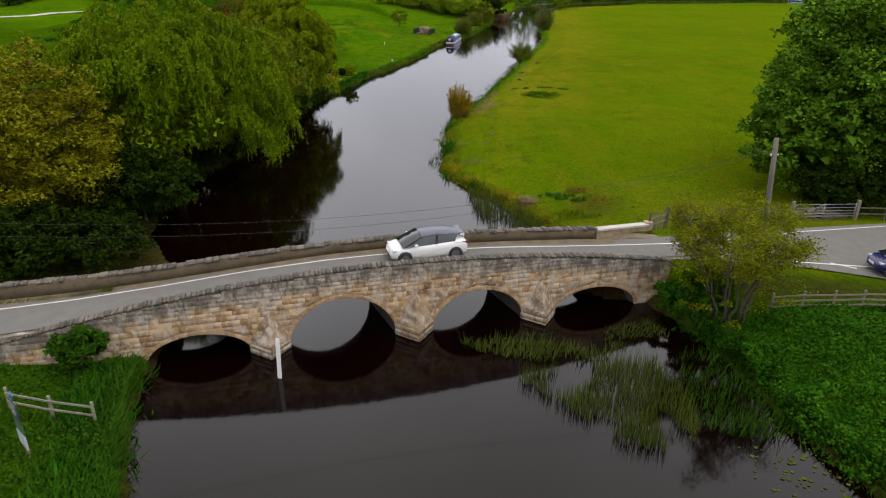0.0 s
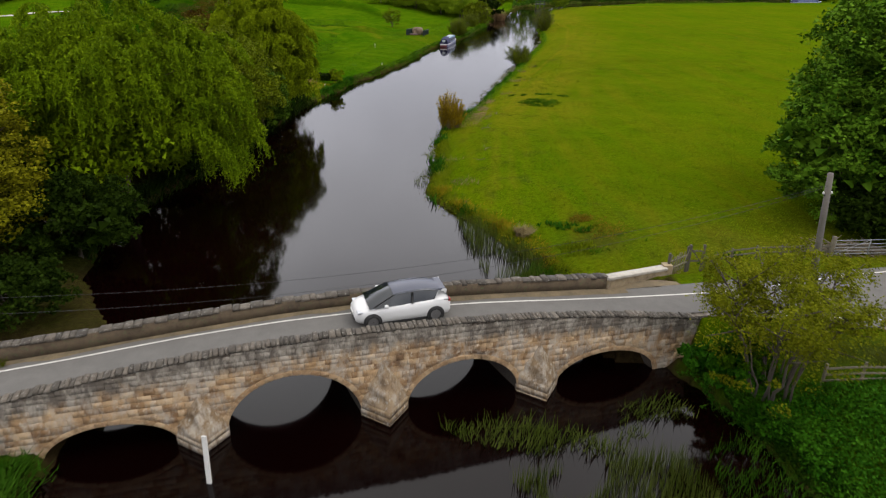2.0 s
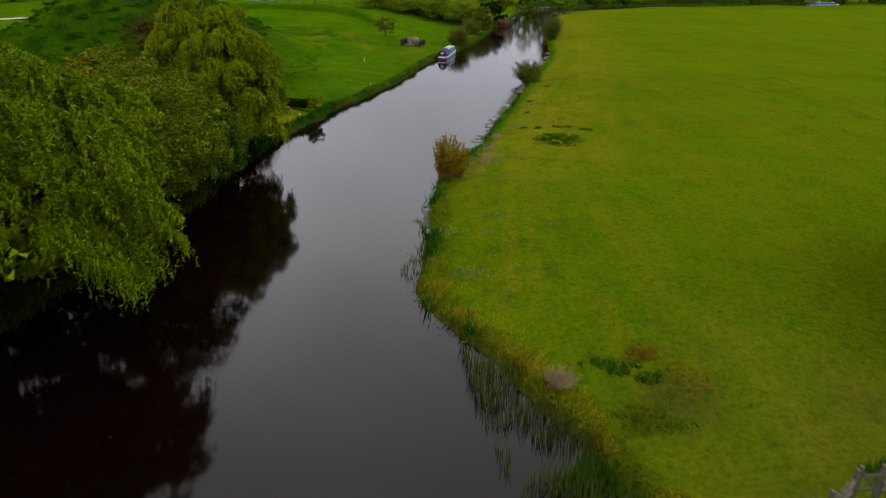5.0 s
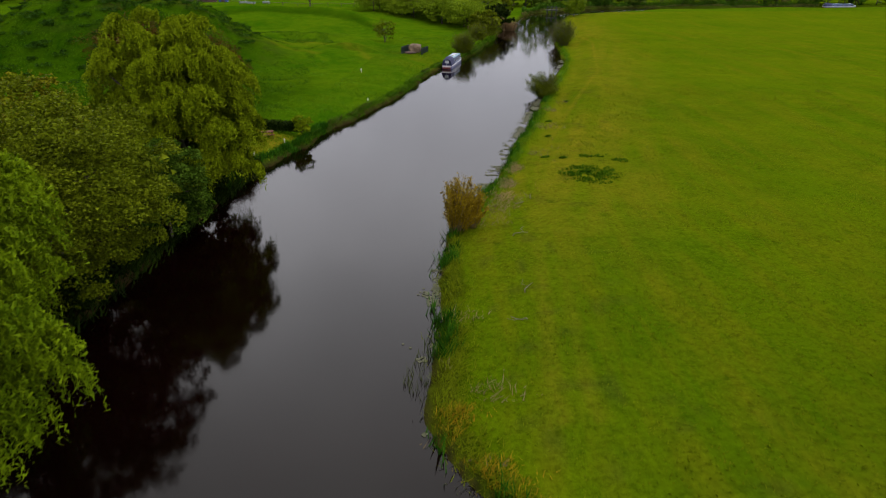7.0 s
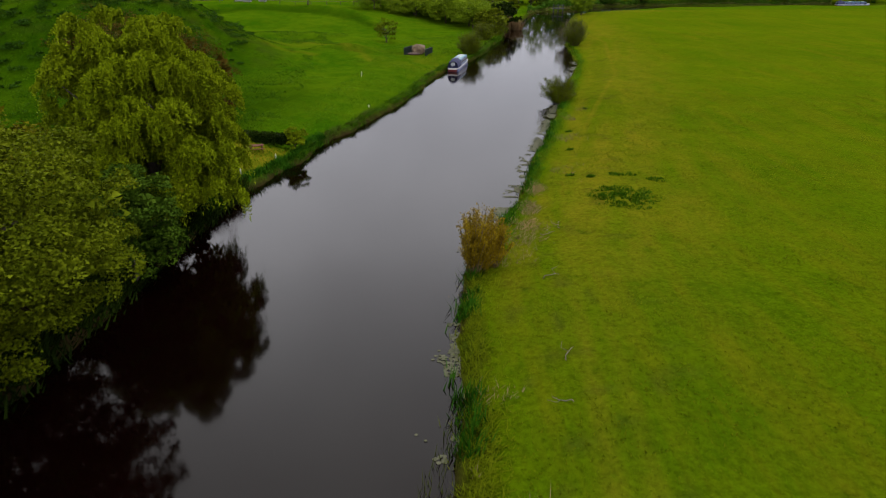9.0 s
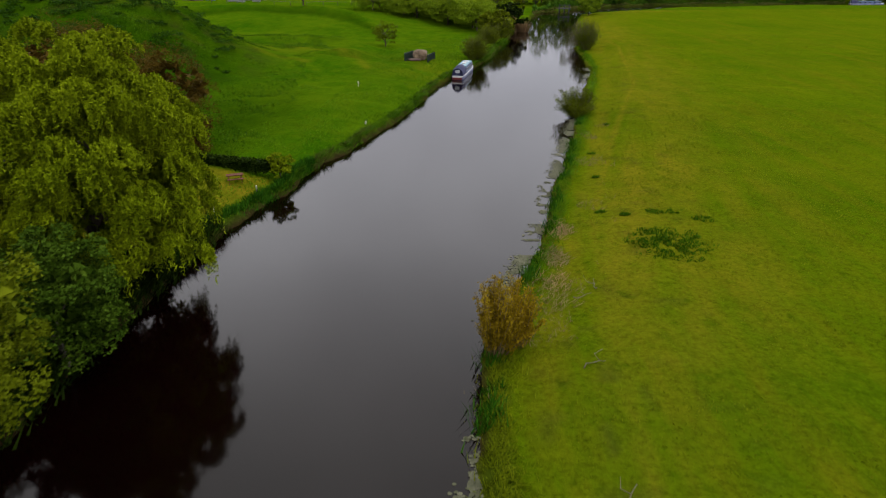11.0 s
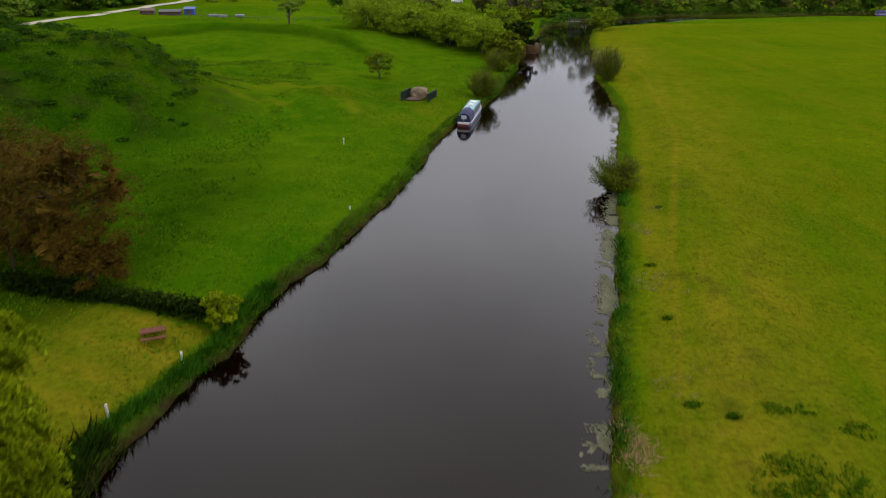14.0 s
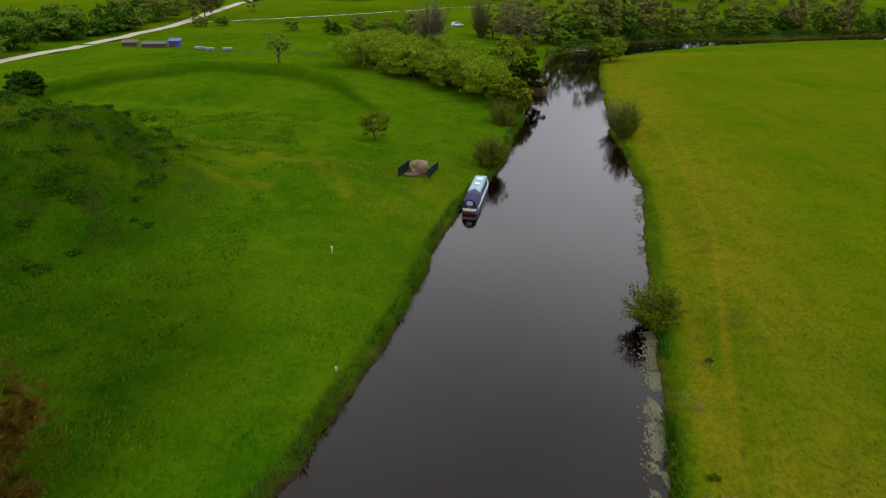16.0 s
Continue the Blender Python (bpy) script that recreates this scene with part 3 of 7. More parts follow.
margin = fr * smooth01(1.0, 2.4, fd) * (1 - smooth01(6, 21, fd)) * np.clip(streaks * 1.75 - 0.18, 0, 0.95) * smooth01(62, 104, fy)
scarp = (~fr) * np.clip(vnoise(fx, fy, 3.5, 1) * 1.3 - 0.25, 0, 1) * (0.8 * np.exp(-((fx + 39) / 9.0) ** 2 - ((fy - 168) / 14.0) ** 2) + 0.6 * np.exp(-((fx + 55) / 7.0) ** 2 - ((fy - 190) / 9.0) ** 2) + 0.5 * np.exp(-((fx + 14) / 9.0) ** 2 - ((fy - 172) / 5.0) ** 2) + 0.5 * np.exp(-((fx - 4) / 8.0) ** 2 - ((fy - 163) / 12.0) ** 2))
trod = np.full(fx.shape, 99.0)
for (ax, ay), (bx, by) in (((-31.4, 184), (-21.6, 176.6)), ((-21.6, 176.6), (-12, 168.6)), ((-12, 168.6), (-7.6, 166.5)), ((-7.6, 166.5), (-5.9, 159.7)), ((-23, 163), (-15.5, 160.9)), ((-31.9, 169.5), (-23, 163))):
    k = np.clip(((fx - ax) * (bx - ax) + (fy - ay) * (by - ay)) / ((bx - ax) ** 2 + (by - ay) ** 2), 0, 1)
    trod = np.minimum(trod, np.hypot(fx - ax - k * (bx - ax), fy - ay - k * (by - ay)))
scarp = np.maximum(scarp, (~fr) * 0.42 * np.exp(-(trod / 0.9) ** 2))
scarp = np.maximum(scarp, (~fr) * np.clip(vnoise(fx, fy, 2.5, 4) * 1.4 - 0.2, 0, 1) * 0.8 * np.exp(-((fx + 31) / 5.5) ** 2 - ((fy - 163) / 6.5) ** 2))
margin = np.maximum(margin, scarp)
margin = margin * (1 - 0.35 * fr * smooth01(92, 118, fy))
corner = fr * np.exp(-((fx - 25) / 12.0) ** 2 - ((fy - 44.5) / 6.5) ** 2) * np.clip(0.25 + vnoise(fx, fy, 3.5, 6), 0, 1)
verge = fr * np.exp(-((fy - 32.0 + 0.10 * (fx - 20)) / 1.3) ** 2) * smooth01(15.5, 18, fx) * (1 - smooth01(30, 38, fx))
margin = np.maximum(margin, 0.55 * corner)
soil_and_shade = np.maximum(soil_and_shade, np.maximum(0.46 * corner, 0.72 * verge * np.clip(vnoise(fx, fy, 1.6, 3) * 1.6, 0, 1)))
dryness = np.clip(np.maximum(np.maximum(lawn * 0.9, path), margin), 0, 1)
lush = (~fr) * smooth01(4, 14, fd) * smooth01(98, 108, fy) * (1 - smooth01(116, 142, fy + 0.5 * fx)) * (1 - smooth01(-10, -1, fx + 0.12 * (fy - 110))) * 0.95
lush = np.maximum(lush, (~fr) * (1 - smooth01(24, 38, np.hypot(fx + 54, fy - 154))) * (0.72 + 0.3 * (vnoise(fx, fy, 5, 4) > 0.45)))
lush = np.maximum(lush, fr * (1 - smooth01(32, 37, fy + 3 * vnoise(fx, fy, 4, 2))) * (fx > 10) * (1 - smooth01(34, 52, fx + 8 * vnoise(fx, fy, 6, 1))) * 0.8)
lush = np.maximum(lush, (~fr) * (1 - smooth01(26, 34, fy)) * (1 - smooth01(14, 30, fd)) * 0.45)
# deep green under the left-bank trees: their shade, put into the turf
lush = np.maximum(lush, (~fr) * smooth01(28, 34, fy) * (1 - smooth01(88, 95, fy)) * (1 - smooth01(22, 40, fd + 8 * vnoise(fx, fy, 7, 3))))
# shade below the maple's crown, coloured into the turf as deep green
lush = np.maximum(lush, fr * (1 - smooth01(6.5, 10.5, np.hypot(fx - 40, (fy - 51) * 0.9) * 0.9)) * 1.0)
lush = np.maximum(lush, (fy > 330) * np.clip((vnoise(fx, fy, 60, 1) - 0.45) * 3, 0, 0.5))
# a darker green band along the near foot of the ridge
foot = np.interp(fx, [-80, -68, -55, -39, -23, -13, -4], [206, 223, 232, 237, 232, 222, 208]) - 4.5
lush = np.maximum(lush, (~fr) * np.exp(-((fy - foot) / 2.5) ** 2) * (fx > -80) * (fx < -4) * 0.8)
lush = lush * (1 - 0.4 * verge)
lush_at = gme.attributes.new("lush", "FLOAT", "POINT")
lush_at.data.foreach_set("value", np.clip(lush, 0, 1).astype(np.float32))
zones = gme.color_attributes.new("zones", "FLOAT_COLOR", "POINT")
zones.data.foreach_set("color", np.stack([field, soil_and_shade, dryness, np.ones_like(field)], -1).astype(np.float32).ravel())
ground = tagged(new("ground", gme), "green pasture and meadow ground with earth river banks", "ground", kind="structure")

# the river's surface
wx = np.concatenate([-np.geomspace(60, 30, 4), np.arange(-28, 60, 4.0), np.geomspace(62, 480, 30)])
wy = np.concatenate([np.arange(-75, 20, 6.0), np.arange(20, 300, 4.0), np.arange(300, 380, 8)])
WX, WY = np.meshgrid(wx, wy, indexing="xy")
wi, wj = np.meshgrid(np.arange(len(wx) - 1), np.arange(len(wy) - 1), indexing="xy")
wf = np.stack([wj * len(wx) + wi, wj * len(wx) + wi + 1, (wj + 1) * len(wx) + wi + 1, (wj + 1) * len(wx) + wi], -1).reshape(-1, 4)
wv = np.stack([WX, WY, np.zeros_like(WX)], -1).reshape(-1, 3)
tagged(new("water", quick("water", wv, wf, M_WATER)), "dark slow river water with grey sky reflections", "river", kind="structure")

# ---- road ----
def strip(us, d0, d1, z, lift=0.0):
    vs, fs = [], []
    for k, u in enumerate(us):
        for d in (d0(u), d1(u)):
            vs.append(on_bridge(u, d, float(z(u)) + lift))
        if k:
            fs.append((2 * k - 2, 2 * k, 2 * k + 1, 2 * k - 1))
    return np.array(vs), np.array(fs)


us_all = np.concatenate([np.arange(-90, -30, 3.0), np.arange(-30, 17.1, 0.5)])
rv, rf = strip(us_all, lambda u: 0.30, lambda u: float(depth_across(u)) - 0.30, road_z)
far_edge = [(13.8, 37.25), (18.5, 38.55), (25.5, 40.2), (32, 41.3), (45, 42.5), (80, 43)]
near_edge = [(15.4, 34.45), (19.5, 34.3), (22.4, 33.9), (26.3, 32.6), (42, 35.0), (80, 37.2)]
jv = [(x, y, float(road_z(x + 0.6)) + 0.004) for x, y in far_edge] + [(x, y, float(road_z(x + 0.6)) + 0.004) for x, y in near_edge]
jf = [(k, k + 6, k + 7, k + 1) for k in range(5)]
road_v, road_f = joined([(rv, rf), (np.array(jv), np.array(jf))])
tagged(new("road", quick("road", road_v, road_f, M_ASPHALT)), "narrow worn grey asphalt road over the bridge", "road", kind="structure")


LINE_U = [-60, -24, -20, -16, -12, -8, -4, 0, 5, 9, 12, 17]
LINE_D = [4.2, 3.45, 3.02, 2.80, 2.85, 3.06, 3.10, 2.98, 2.70, 2.38, 2.24, 2.12]
edge = []
for u in np.arange(-60, 16.1, 0.5):
    q = on_bridge(u, float(np.interp(u, LINE_U, LINE_D)), 0)
    edge.append((q[0], q[1]))
edge += [(17.3, 37.05), (20, 37.9), (25.5, 39.6), (32, 40.8), (45, 42)]


def curved_line(edge_pts, width, label):
    v, f = [], []
    p = np.array(edge_pts)
    d = np.gradient(p, axis=0)
    d /= np.linalg.norm(d, axis=1, keepdims=True)
    for k, ((x, y), (dx, dy)) in enumerate(zip(p, d)):
        z = float(road_z(x + 0.63)) + 0.016
        v += [(x - dy * width / 2, y + dx * width / 2, z), (x + dy * width / 2, y - dx * width / 2, z)]
        if k:
            f.append((2 * k - 2, 2 * k - 1, 2 * k + 1, 2 * k))
    tagged(new("road_line", quick("road_line", v, np.array(f), M_PAINT)), label, "road marking", kind="structure")


curved_line(edge, 0.10, "long white edge line along the road and round the junction")
curved_line([(17, 35.0), (20, 34.6), (22.3, 34.6), (26, 34.2), (33, 32.9)], 0.12, "white edge line along the verge side of the road")
curved_line([(24.2, 34.6), (25.4, 33.9)], 0.12, "short white dash at the junction mouth")

# trodden earth between the road and the far wall
ev, ef = [], []
for k, u in enumerate(np.arange(-26, 12.6, 0.35)):
    inner = float(np.interp(u, LINE_U, LINE_D)) + 0.22 + 0.22 * float(vnoise(np.array([u]), np.array([0.5]), 1.1, 2)[0])
    outer = max(float(depth_across(u)) - 0.34, inner + 0.05)
    for w in (0, 0.5, 1):
        ev.append(on_bridge(u, inner + (outer - inner) * w, float(road_z(u)) + 0.010 + 0.07 * w))
    if k:
        ef += [(3 * k - 3 + c, 3 * k + c, 3 * k + c + 1, 3 * k - 2 + c) for c in (0, 1)]
base_n = len(ev)
for k in range(9):
    q = 0.62 * k / 8
    ax, ay = 11.6 + 5.6 * q, 36.55 + 1.55 * q + 0.15 * float(vnoise(np.array([9 * q]), np.array([3.0]), 1.0, 3)[0])
    bx, by = 11.2 + 5.9 * q, ay + 0.10 + 0.5 * math.sin(math.pi * q / 0.68)
    for w in (0, 0.5, 1):
        ev.append((ax + (bx - ax) * w, ay + (by - ay) * w, float(road_z(ax + 0.6)) + 0.014 + 0.05 * w))
    if k:
        ef += [(base_n + 3 * k - 3 + c, base_n + 3 * k + c, base_n + 3 * k + c + 1, base_n + 3 * k - 2 + c) for c in (0, 1)]
tagged(new("verge", quick("verge", np.array(ev), np.array(ef), M_VERGE, True)), "strip of dry brown earth along the wall's foot", "verge", kind="structure")

# ---- trees and plants ----
def leaf_quads(centres, size, aspect=1.0, normals=None, droop=0.0, gen=rng):
    """Leaves: a pointed face at each centre, turned at random; droop 1 hangs them straight down."""
    n = len(centres)
    if droop:
        ax = gen.normal(size=(n, 3)) * (1 - droop)
        ax[:, 2] -= droop * 1.2
    else:
        ax = gen.normal(size=(n, 3))
        ax[:, 2] *= 0.5
    ax /= np.linalg.norm(ax, axis=1, keepdims=True) + 1e-9
    side = np.cross(ax, gen.normal(size=(n, 3)) + np.array([0, 0, 0.0 if droop else 0.8]))
    side /= np.linalg.norm(side, axis=1, keepdims=True) + 1e-9
    s = size * gen.uniform(0.6, 1.35, (n, 1))
    w = s * aspect * 0.62
    a, b = centres - ax * s * 0.5, centres + ax * s * 0.6
    v = np.stack([a + side * w, b, a - side * w], 1).reshape(-1, 3)
    return v, np.arange(3 * n).reshape(-1, 3)


def limbs(base, height, spread, n, r0, gen, crown_base=0.3, lift=0.75, split=False):
    """A tapered, slightly bent trunk and its limbs."""
    bx, by, bz = base
    tops = []
    k = np.linspace(0, 1, 7)
    lean = gen.normal(size=2) * 0.05 * height
    trunk = np.stack([bx + lean[0] * k ** 2 + gen.normal(size=7) * 0.03 * r0 * 4, by + lean[1] * k ** 2, bz - 0.3 + height * 0.62 * k], -1)
    pieces = [tube(trunk, r0 * (1.25 - 0.95 * k), 8)]
    for i in range(n):
        a = 2 * np.pi * i / n + gen.uniform(-0.4, 0.4)
        t0 = gen.uniform(crown_base, 0.62) / 0.62
        p0 = np.array([np.interp(t0, k, trunk[:, c]) for c in range(3)])
        out = spread * gen.uniform(0.6, 0.95)
        p3 = np.array([bx + math.cos(a) * out, by + math.sin(a) * out, bz + height * gen.uniform(0.5, 0.9) * lift + 0.1 * height])
        q = np.linspace(0, 1, 6)[:, None]
        mid = (p0 + p3) / 2 + np.array([0, 0, height * 0.10])
        pts = (1 - q) ** 2 * p0 + 2 * q * (1 - q) * mid + q ** 2 * p3
        pieces.append(tube(pts, r0 * 0.42 * (1.1 - 0.95 * q[:, 0]), 8))
        tops.append(p3)
    return (pieces if split else joined(pieces)), tops


def clump_points(centre, radii, n_clumps, per, clump_r, gen, shell=0.75, flat=0.8, floor=None, lumpy=0.25):
    """Leaf places gathered in domed clumps on and in an uneven ellipsoid, with dark gaps between the clumps."""
    k = np.arange(n_clumps) + 0.5
    dz = 1 - 1.8 * k / n_clumps
    az = k * 2.39996 + gen.uniform(-0.6, 0.6, n_clumps)
    dz = np.clip(dz + gen.normal(size=n_clumps) * 0.08, -0.85, 1)
    w = np.sqrt(1 - dz ** 2)
    d = np.stack([np.cos(az) * w, np.sin(az) * w, dz], -1)
    deep = gen.uniform(size=n_clumps)
    r = np.where(deep < 0.62, gen.uniform(0.88, 1.0, n_clumps), gen.uniform(shell * 0.7, 0.84, n_clumps))[:, None]
    r = r * (1 + gen.uniform(-lumpy, lumpy, (n_clumps, 1)) * 0.5)
    c = np.array(centre) + d * r * np.array(radii)
    cr = clump_r * gen.uniform(0.5, 1.4, (n_clumps, 1, 1))
    o = gen.normal(size=(n_clumps, per, 3))
    o /= np.linalg.norm(o, axis=2, keepdims=True) + 1e-9
    o *= gen.uniform(0.62, 1.0, (n_clumps, per, 1)) * (1 + 0.25 * np.sin(5 * o[:, :, :1] + 3 * az[:, None, None]))
    o[:, :, 2] = np.where(o[:, :, 2] < -0.2, -o[:, :, 2] * 0.5, o[:, :, 2]) * flat
    p = (c[:, None] + o * cr).reshape(-1, 3)
    if floor is not None:
        p = p[p[:, 2] > floor]
    return p


def broad_tree(name, base, height, radius, leaf, label, leaves=40000, size=0.3, seed=1, crown_low=0.18, clump=0.16, trunk=0.35, n_limbs=9, group="", squash=(1, 1), shell=0.55, aspect=0.8, size_clump=150):
    gen = np.random.default_rng(seed)
    t = thing(name, base, label, "tree" if height > 4 else "bush", group)
    cz = height * (1 + crown_low) / 2
    (v, f), tops = limbs((0, 0, 0), height, radius * 0.9, n_limbs, trunk, gen, 0.15)
    part("trunk", quick("trunk", v, f, M_BARK, True), M_BARK, t, "grey-brown trunk and limbs")
    per = size_clump
    p = clump_points((0, 0, cz), (radius * squash[0], radius * squash[1], height * (1 - crown_low) / 2), max(8, leaves // per), per, radius * clump, gen, shell)
    # oversize inner leaves, added to block light and darken the crown from within
    fill = clump_points((0, 0, cz * 0.95), (radius * 0.72, radius * 0.72, height * (1 - crown_low) * 0.36), max(6, leaves // 1500), 60, radius * 0.28, gen, 0.4)
    p, fill = p[p[:, 2] > height * crown_low * 0.5], fill[fill[:, 2] > height * crown_low * 0.5]
    v, f = joined([leaf_quads(p, size, aspect, gen=gen), leaf_quads(fill, size * 2.6, 0.8, gen=gen)])
    part("crown", quick("crown", v, f, leaf), leaf, t)
    return t


def willow(name, base, height, radius, leaf, label, heads=72, seed=3, low=1.3, squash=(1, 1), per=300, dome=1.0, skirt=0.30, hollow=0.0):
    """A weeping willow: separate domed boughs, each with a fall of long leafy strands round its rim, and dark hollows between."""
    gen = np.random.default_rng(seed)
    t = thing(name, base, label, "tree")
    stems, tops = limbs((0, 0, 0), height * 0.84, radius * 0.8, 14, 0.5, gen, 0.12, 0.8, True)
    for k, (v, f) in enumerate(stems):
        kind = "bough" if k else "trunk"
        part(kind, quick(kind, v, f, M_BARK, True), M_BARK, t, "" if k else "dark furrowed willow trunk")
    k = np.arange(heads) + 0.5
    h = 1 - k / heads
    a = k * 2.39996 + gen.uniform(-0.5, 0.5, heads)
    lift = h ** dome
    depth = np.where(gen.uniform(size=heads) < 0.5, gen.uniform(0.88, 1.04, heads), gen.uniform(0.64, 0.84, heads))
    # the side towards the bridge is open below: its lower boughs stand back under the upper ones
    back = hollow * (1 - smooth01(0.30, 0.62, h)) * smooth01(0.25, 0.8, -np.sin(a))
    depth = depth * (1 - back)
    rr = np.sqrt(1 - h ** 2) * depth
    hc = np.stack([np.cos(a) * rr * radius * squash[0], np.sin(a) * rr * radius * squash[1], height * (skirt + (0.97 - skirt) * lift * np.clip(depth, 0.80, 1)) * gen.uniform(0.90, 1.03, heads)], -1)
    cents = []
    for c in hc:
        br = radius * gen.uniform(0.075, 0.15)
        m = int(per * (br / (radius * 0.11)) ** 2)
        out_d = np.array([c[0], c[1]]) / (np.hypot(c[0], c[1]) + 0.8)
        # a tuft: strands spring from a lopsided dome that hangs outwards, and fall in locks
        locks = int(gen.integers(5, 9))
        lock = gen.integers(0, locks, m)
        la, lr = gen.uniform(0, 2 * np.pi, locks), np.sqrt(gen.uniform(0.0, 1, locks))
        ang = la[lock] + gen.normal(size=m) * 0.35
        rho = np.clip(lr[lock] + gen.normal(size=m) * 0.22, 0, 1.2)
        ex, ey = np.cos(ang) * rho, np.sin(ang) * rho
        side = ex * out_d[0] + ey * out_d[1]
        x0, y0 = c[0] + ex * br, c[1] + ey * br
        z0 = c[2] - 0.55 * br * rho ** 2 - 0.45 * br * side + gen.normal(size=m) * 0.05
        lock_len = gen.uniform(0.5, 1.3, locks)[lock]
        fall = br * (0.35 + 0.75 * rho) * lock_len * gen.uniform(0.75, 1.15, m) * (1.9 if c[2] < height * 0.45 else 1.15)
        fall = np.minimum(fall, np.maximum(z0 - low - gen.uniform(0, 1.4, m), 0.3))
        n = 15
        q = np.linspace(0, 1, n)[None]
        push = np.sin(np.clip(q * 2.2, 0, np.pi / 2)) * br * 0.30
        x = x0[:, None] + (ex + out_d[0] * 0.6)[:, None] * push + gen.normal(size=(m, 1)) * 0.08 * q
        y = y0[:, None] + (ey + out_d[1] * 0.6)[:, None] * push + gen.normal(size=(m, 1)) * 0.08 * q
        z = z0[:, None] - fall[:, None] * q ** 1.3
        p = np.stack([x, y, z], -1).reshape(-1, 3)
        cents.append(p + gen.normal(size=p.shape) * 0.03)
    # inner mass of larger leaves added to stop light passing through the crown
    core = clump_points((0, 0, height * (skirt + 0.16)), (radius * 0.66, radius * 0.66, height * 0.32), 170, 110, radius * 0.15, gen, 0.5)
    v, f = joined([leaf_quads(np.vstack(cents), 0.24, 0.26, droop=0.45, gen=gen), leaf_quads(core, 0.42, 0.5, droop=0.4, gen=gen)])
    part("crown", quick("crown", v, f, leaf), leaf, t, "hanging curtains of narrow leaves")
    return t


def spiky_bush(name, base, height, radius, leaf, label, stems=160, seed=5, leaves=9000, size=0.2, lean=(0, 0), group="", bare=0.2, wood=M_BARK):
    """Many thin stems fanning up from one foot, with small leaves along them."""
    gen = np.random.default_rng(seed)
    t = thing(name, base, label, "bush", group)
    pieces, cents = [], []
    per = max(6, leaves // stems)
    for _ in range(stems):
        a, r = gen.uniform(0, 2 * np.pi), radius * gen.uniform(0.15, 1.0)
        h = height * gen.uniform(0.38, 1.0) * (1 - 0.25 * (r / radius) ** 2)
        q = np.linspace(0, 1, 5)
        foot = np.array([math.cos(a), math.sin(a), 0]) * radius * 0.25 * gen.uniform(0, 1)
        pts = np.stack([foot[0] + (math.cos(a) * r + lean[0]) * q ** 1.3, foot[1] + (math.sin(a) * r + lean[1]) * q ** 1.3, h * q - 0.15], -1)
        pieces.append(tube(pts, 0.035 * (1.1 - q) * height / 4 + 0.008, 3, False))
        k = gen.uniform(bare, 1.0, per)
        p = np.stack([np.interp(k, q, pts[:, c]) for c in range(3)], -1) + gen.normal(size=(per, 3)) * 0.07 * radius
        cents.append(p)
    v, f = joined(pieces)
    part("woody_frame", quick("woody_frame", v, f, wood), wood, t)
    p = np.vstack(cents)
    p = p[p[:, 2] > 0.02]
    v, f = leaf_quads(p, size * 0.8, 0.4, droop=-0.35, gen=gen)
    part("foliage", quick("foliage", v, f, leaf), leaf, t)
    return t


def blades(places, heights, width, lean=0.25, gen=rng, curve=0.3):
    """Upright grass or reed blades, one tapering face each."""
    p, n = np.asarray(places, float), len(places)
    h = np.asarray(heights, float)[:, None]
    a = gen.uniform(0, 2 * np.pi, n)
    d = np.stack([np.cos(a), np.sin(a), np.zeros(n)], -1)
    s = np.stack([-np.sin(a + 0.6), np.cos(a + 0.6), np.zeros(n)], -1) * width / 2
    up = np.array([[0, 0, 1.0]])
    t = p + up * h * gen.uniform(0.85, 1.0, (n, 1)) + d * h * (lean + curve * gen.uniform(0, 1, (n, 1)))
    v = np.stack([p - s, p + s, t], 1).reshape(-1, 3)
    return v, np.arange(3 * n).reshape(-1, 3)


def grass_stuff(name, places, heights, width, leaf, label, lean=0.3, seed=1, category="grass"):
    gen = np.random.default_rng(seed)
    v, f = blades(places, heights, width, lean, gen, 0.12 if category == "reeds" else 0.3)
    return tagged(new(name, quick(name, v, f, leaf)), label, category, kind="stuff")


def scatter(x0, x1, y0, y1, n, seed):
    gen = np.random.default_rng(seed)
    return gen.uniform(x0, x1, n), gen.uniform(y0, y1, n), gen


# left bank, from the bridge upstream
broad_tree("tree", (-26.2, 42.8, 1.0), 11.6, 6.5, L_YELLOW, "broad tree with thin yellow-brown spring leaves", 56000, 0.17, 11, 0.04, 0.15, 0.4)
willow("willow", (-20.4, 56.0, 0.5), 15.2, 9.0, L_WILLOW, "great weeping willow leaning over the dark river", 260, 3, 1.6, (1.10, 1.0), 75, 0.60, 0.27, 0.55)
broad_tree("tree", (-17.8, 70.5, 0.6), 11.0, 6.6, L_OLIVE, "round olive-green riverside tree", 90000, 0.13, 13, 0.06, 0.17, 0.4, size_clump=420)
willow("willow", (-16.0, 87.6, 0.8), 15.0, 6.0, L_WILLOW2, "tall yellow-green weeping willow on the bank", 240, 4, -0.2, (0.97, 1), 72, 0.62, 0.17)
broad_tree("bush", (-15.0, 79.9, 0.3), 6.6, 2.9, L_GORSE, "green bush between two willows", 22000, 0.14, 15, 0.0, 0.2, 0.15)
broad_tree("tree", (-23.2, 79.8, 1.2), 9.6, 4.4, L_YELLOW, "orange-tinged young tree behind the willows", 22000, 0.19, 16, 0.1, 0.16, 0.25)
# scrub whose leaf colour carries the shade of the trees above it
broad_tree("bush", (-24.5, 36.5, 0.8), 4.2, 4.2, L_DARK, "ivy-grown scrub by the bridge end, coloured as in shade", 22000, 0.2, 17, 0.0, 0.18, 0.2)
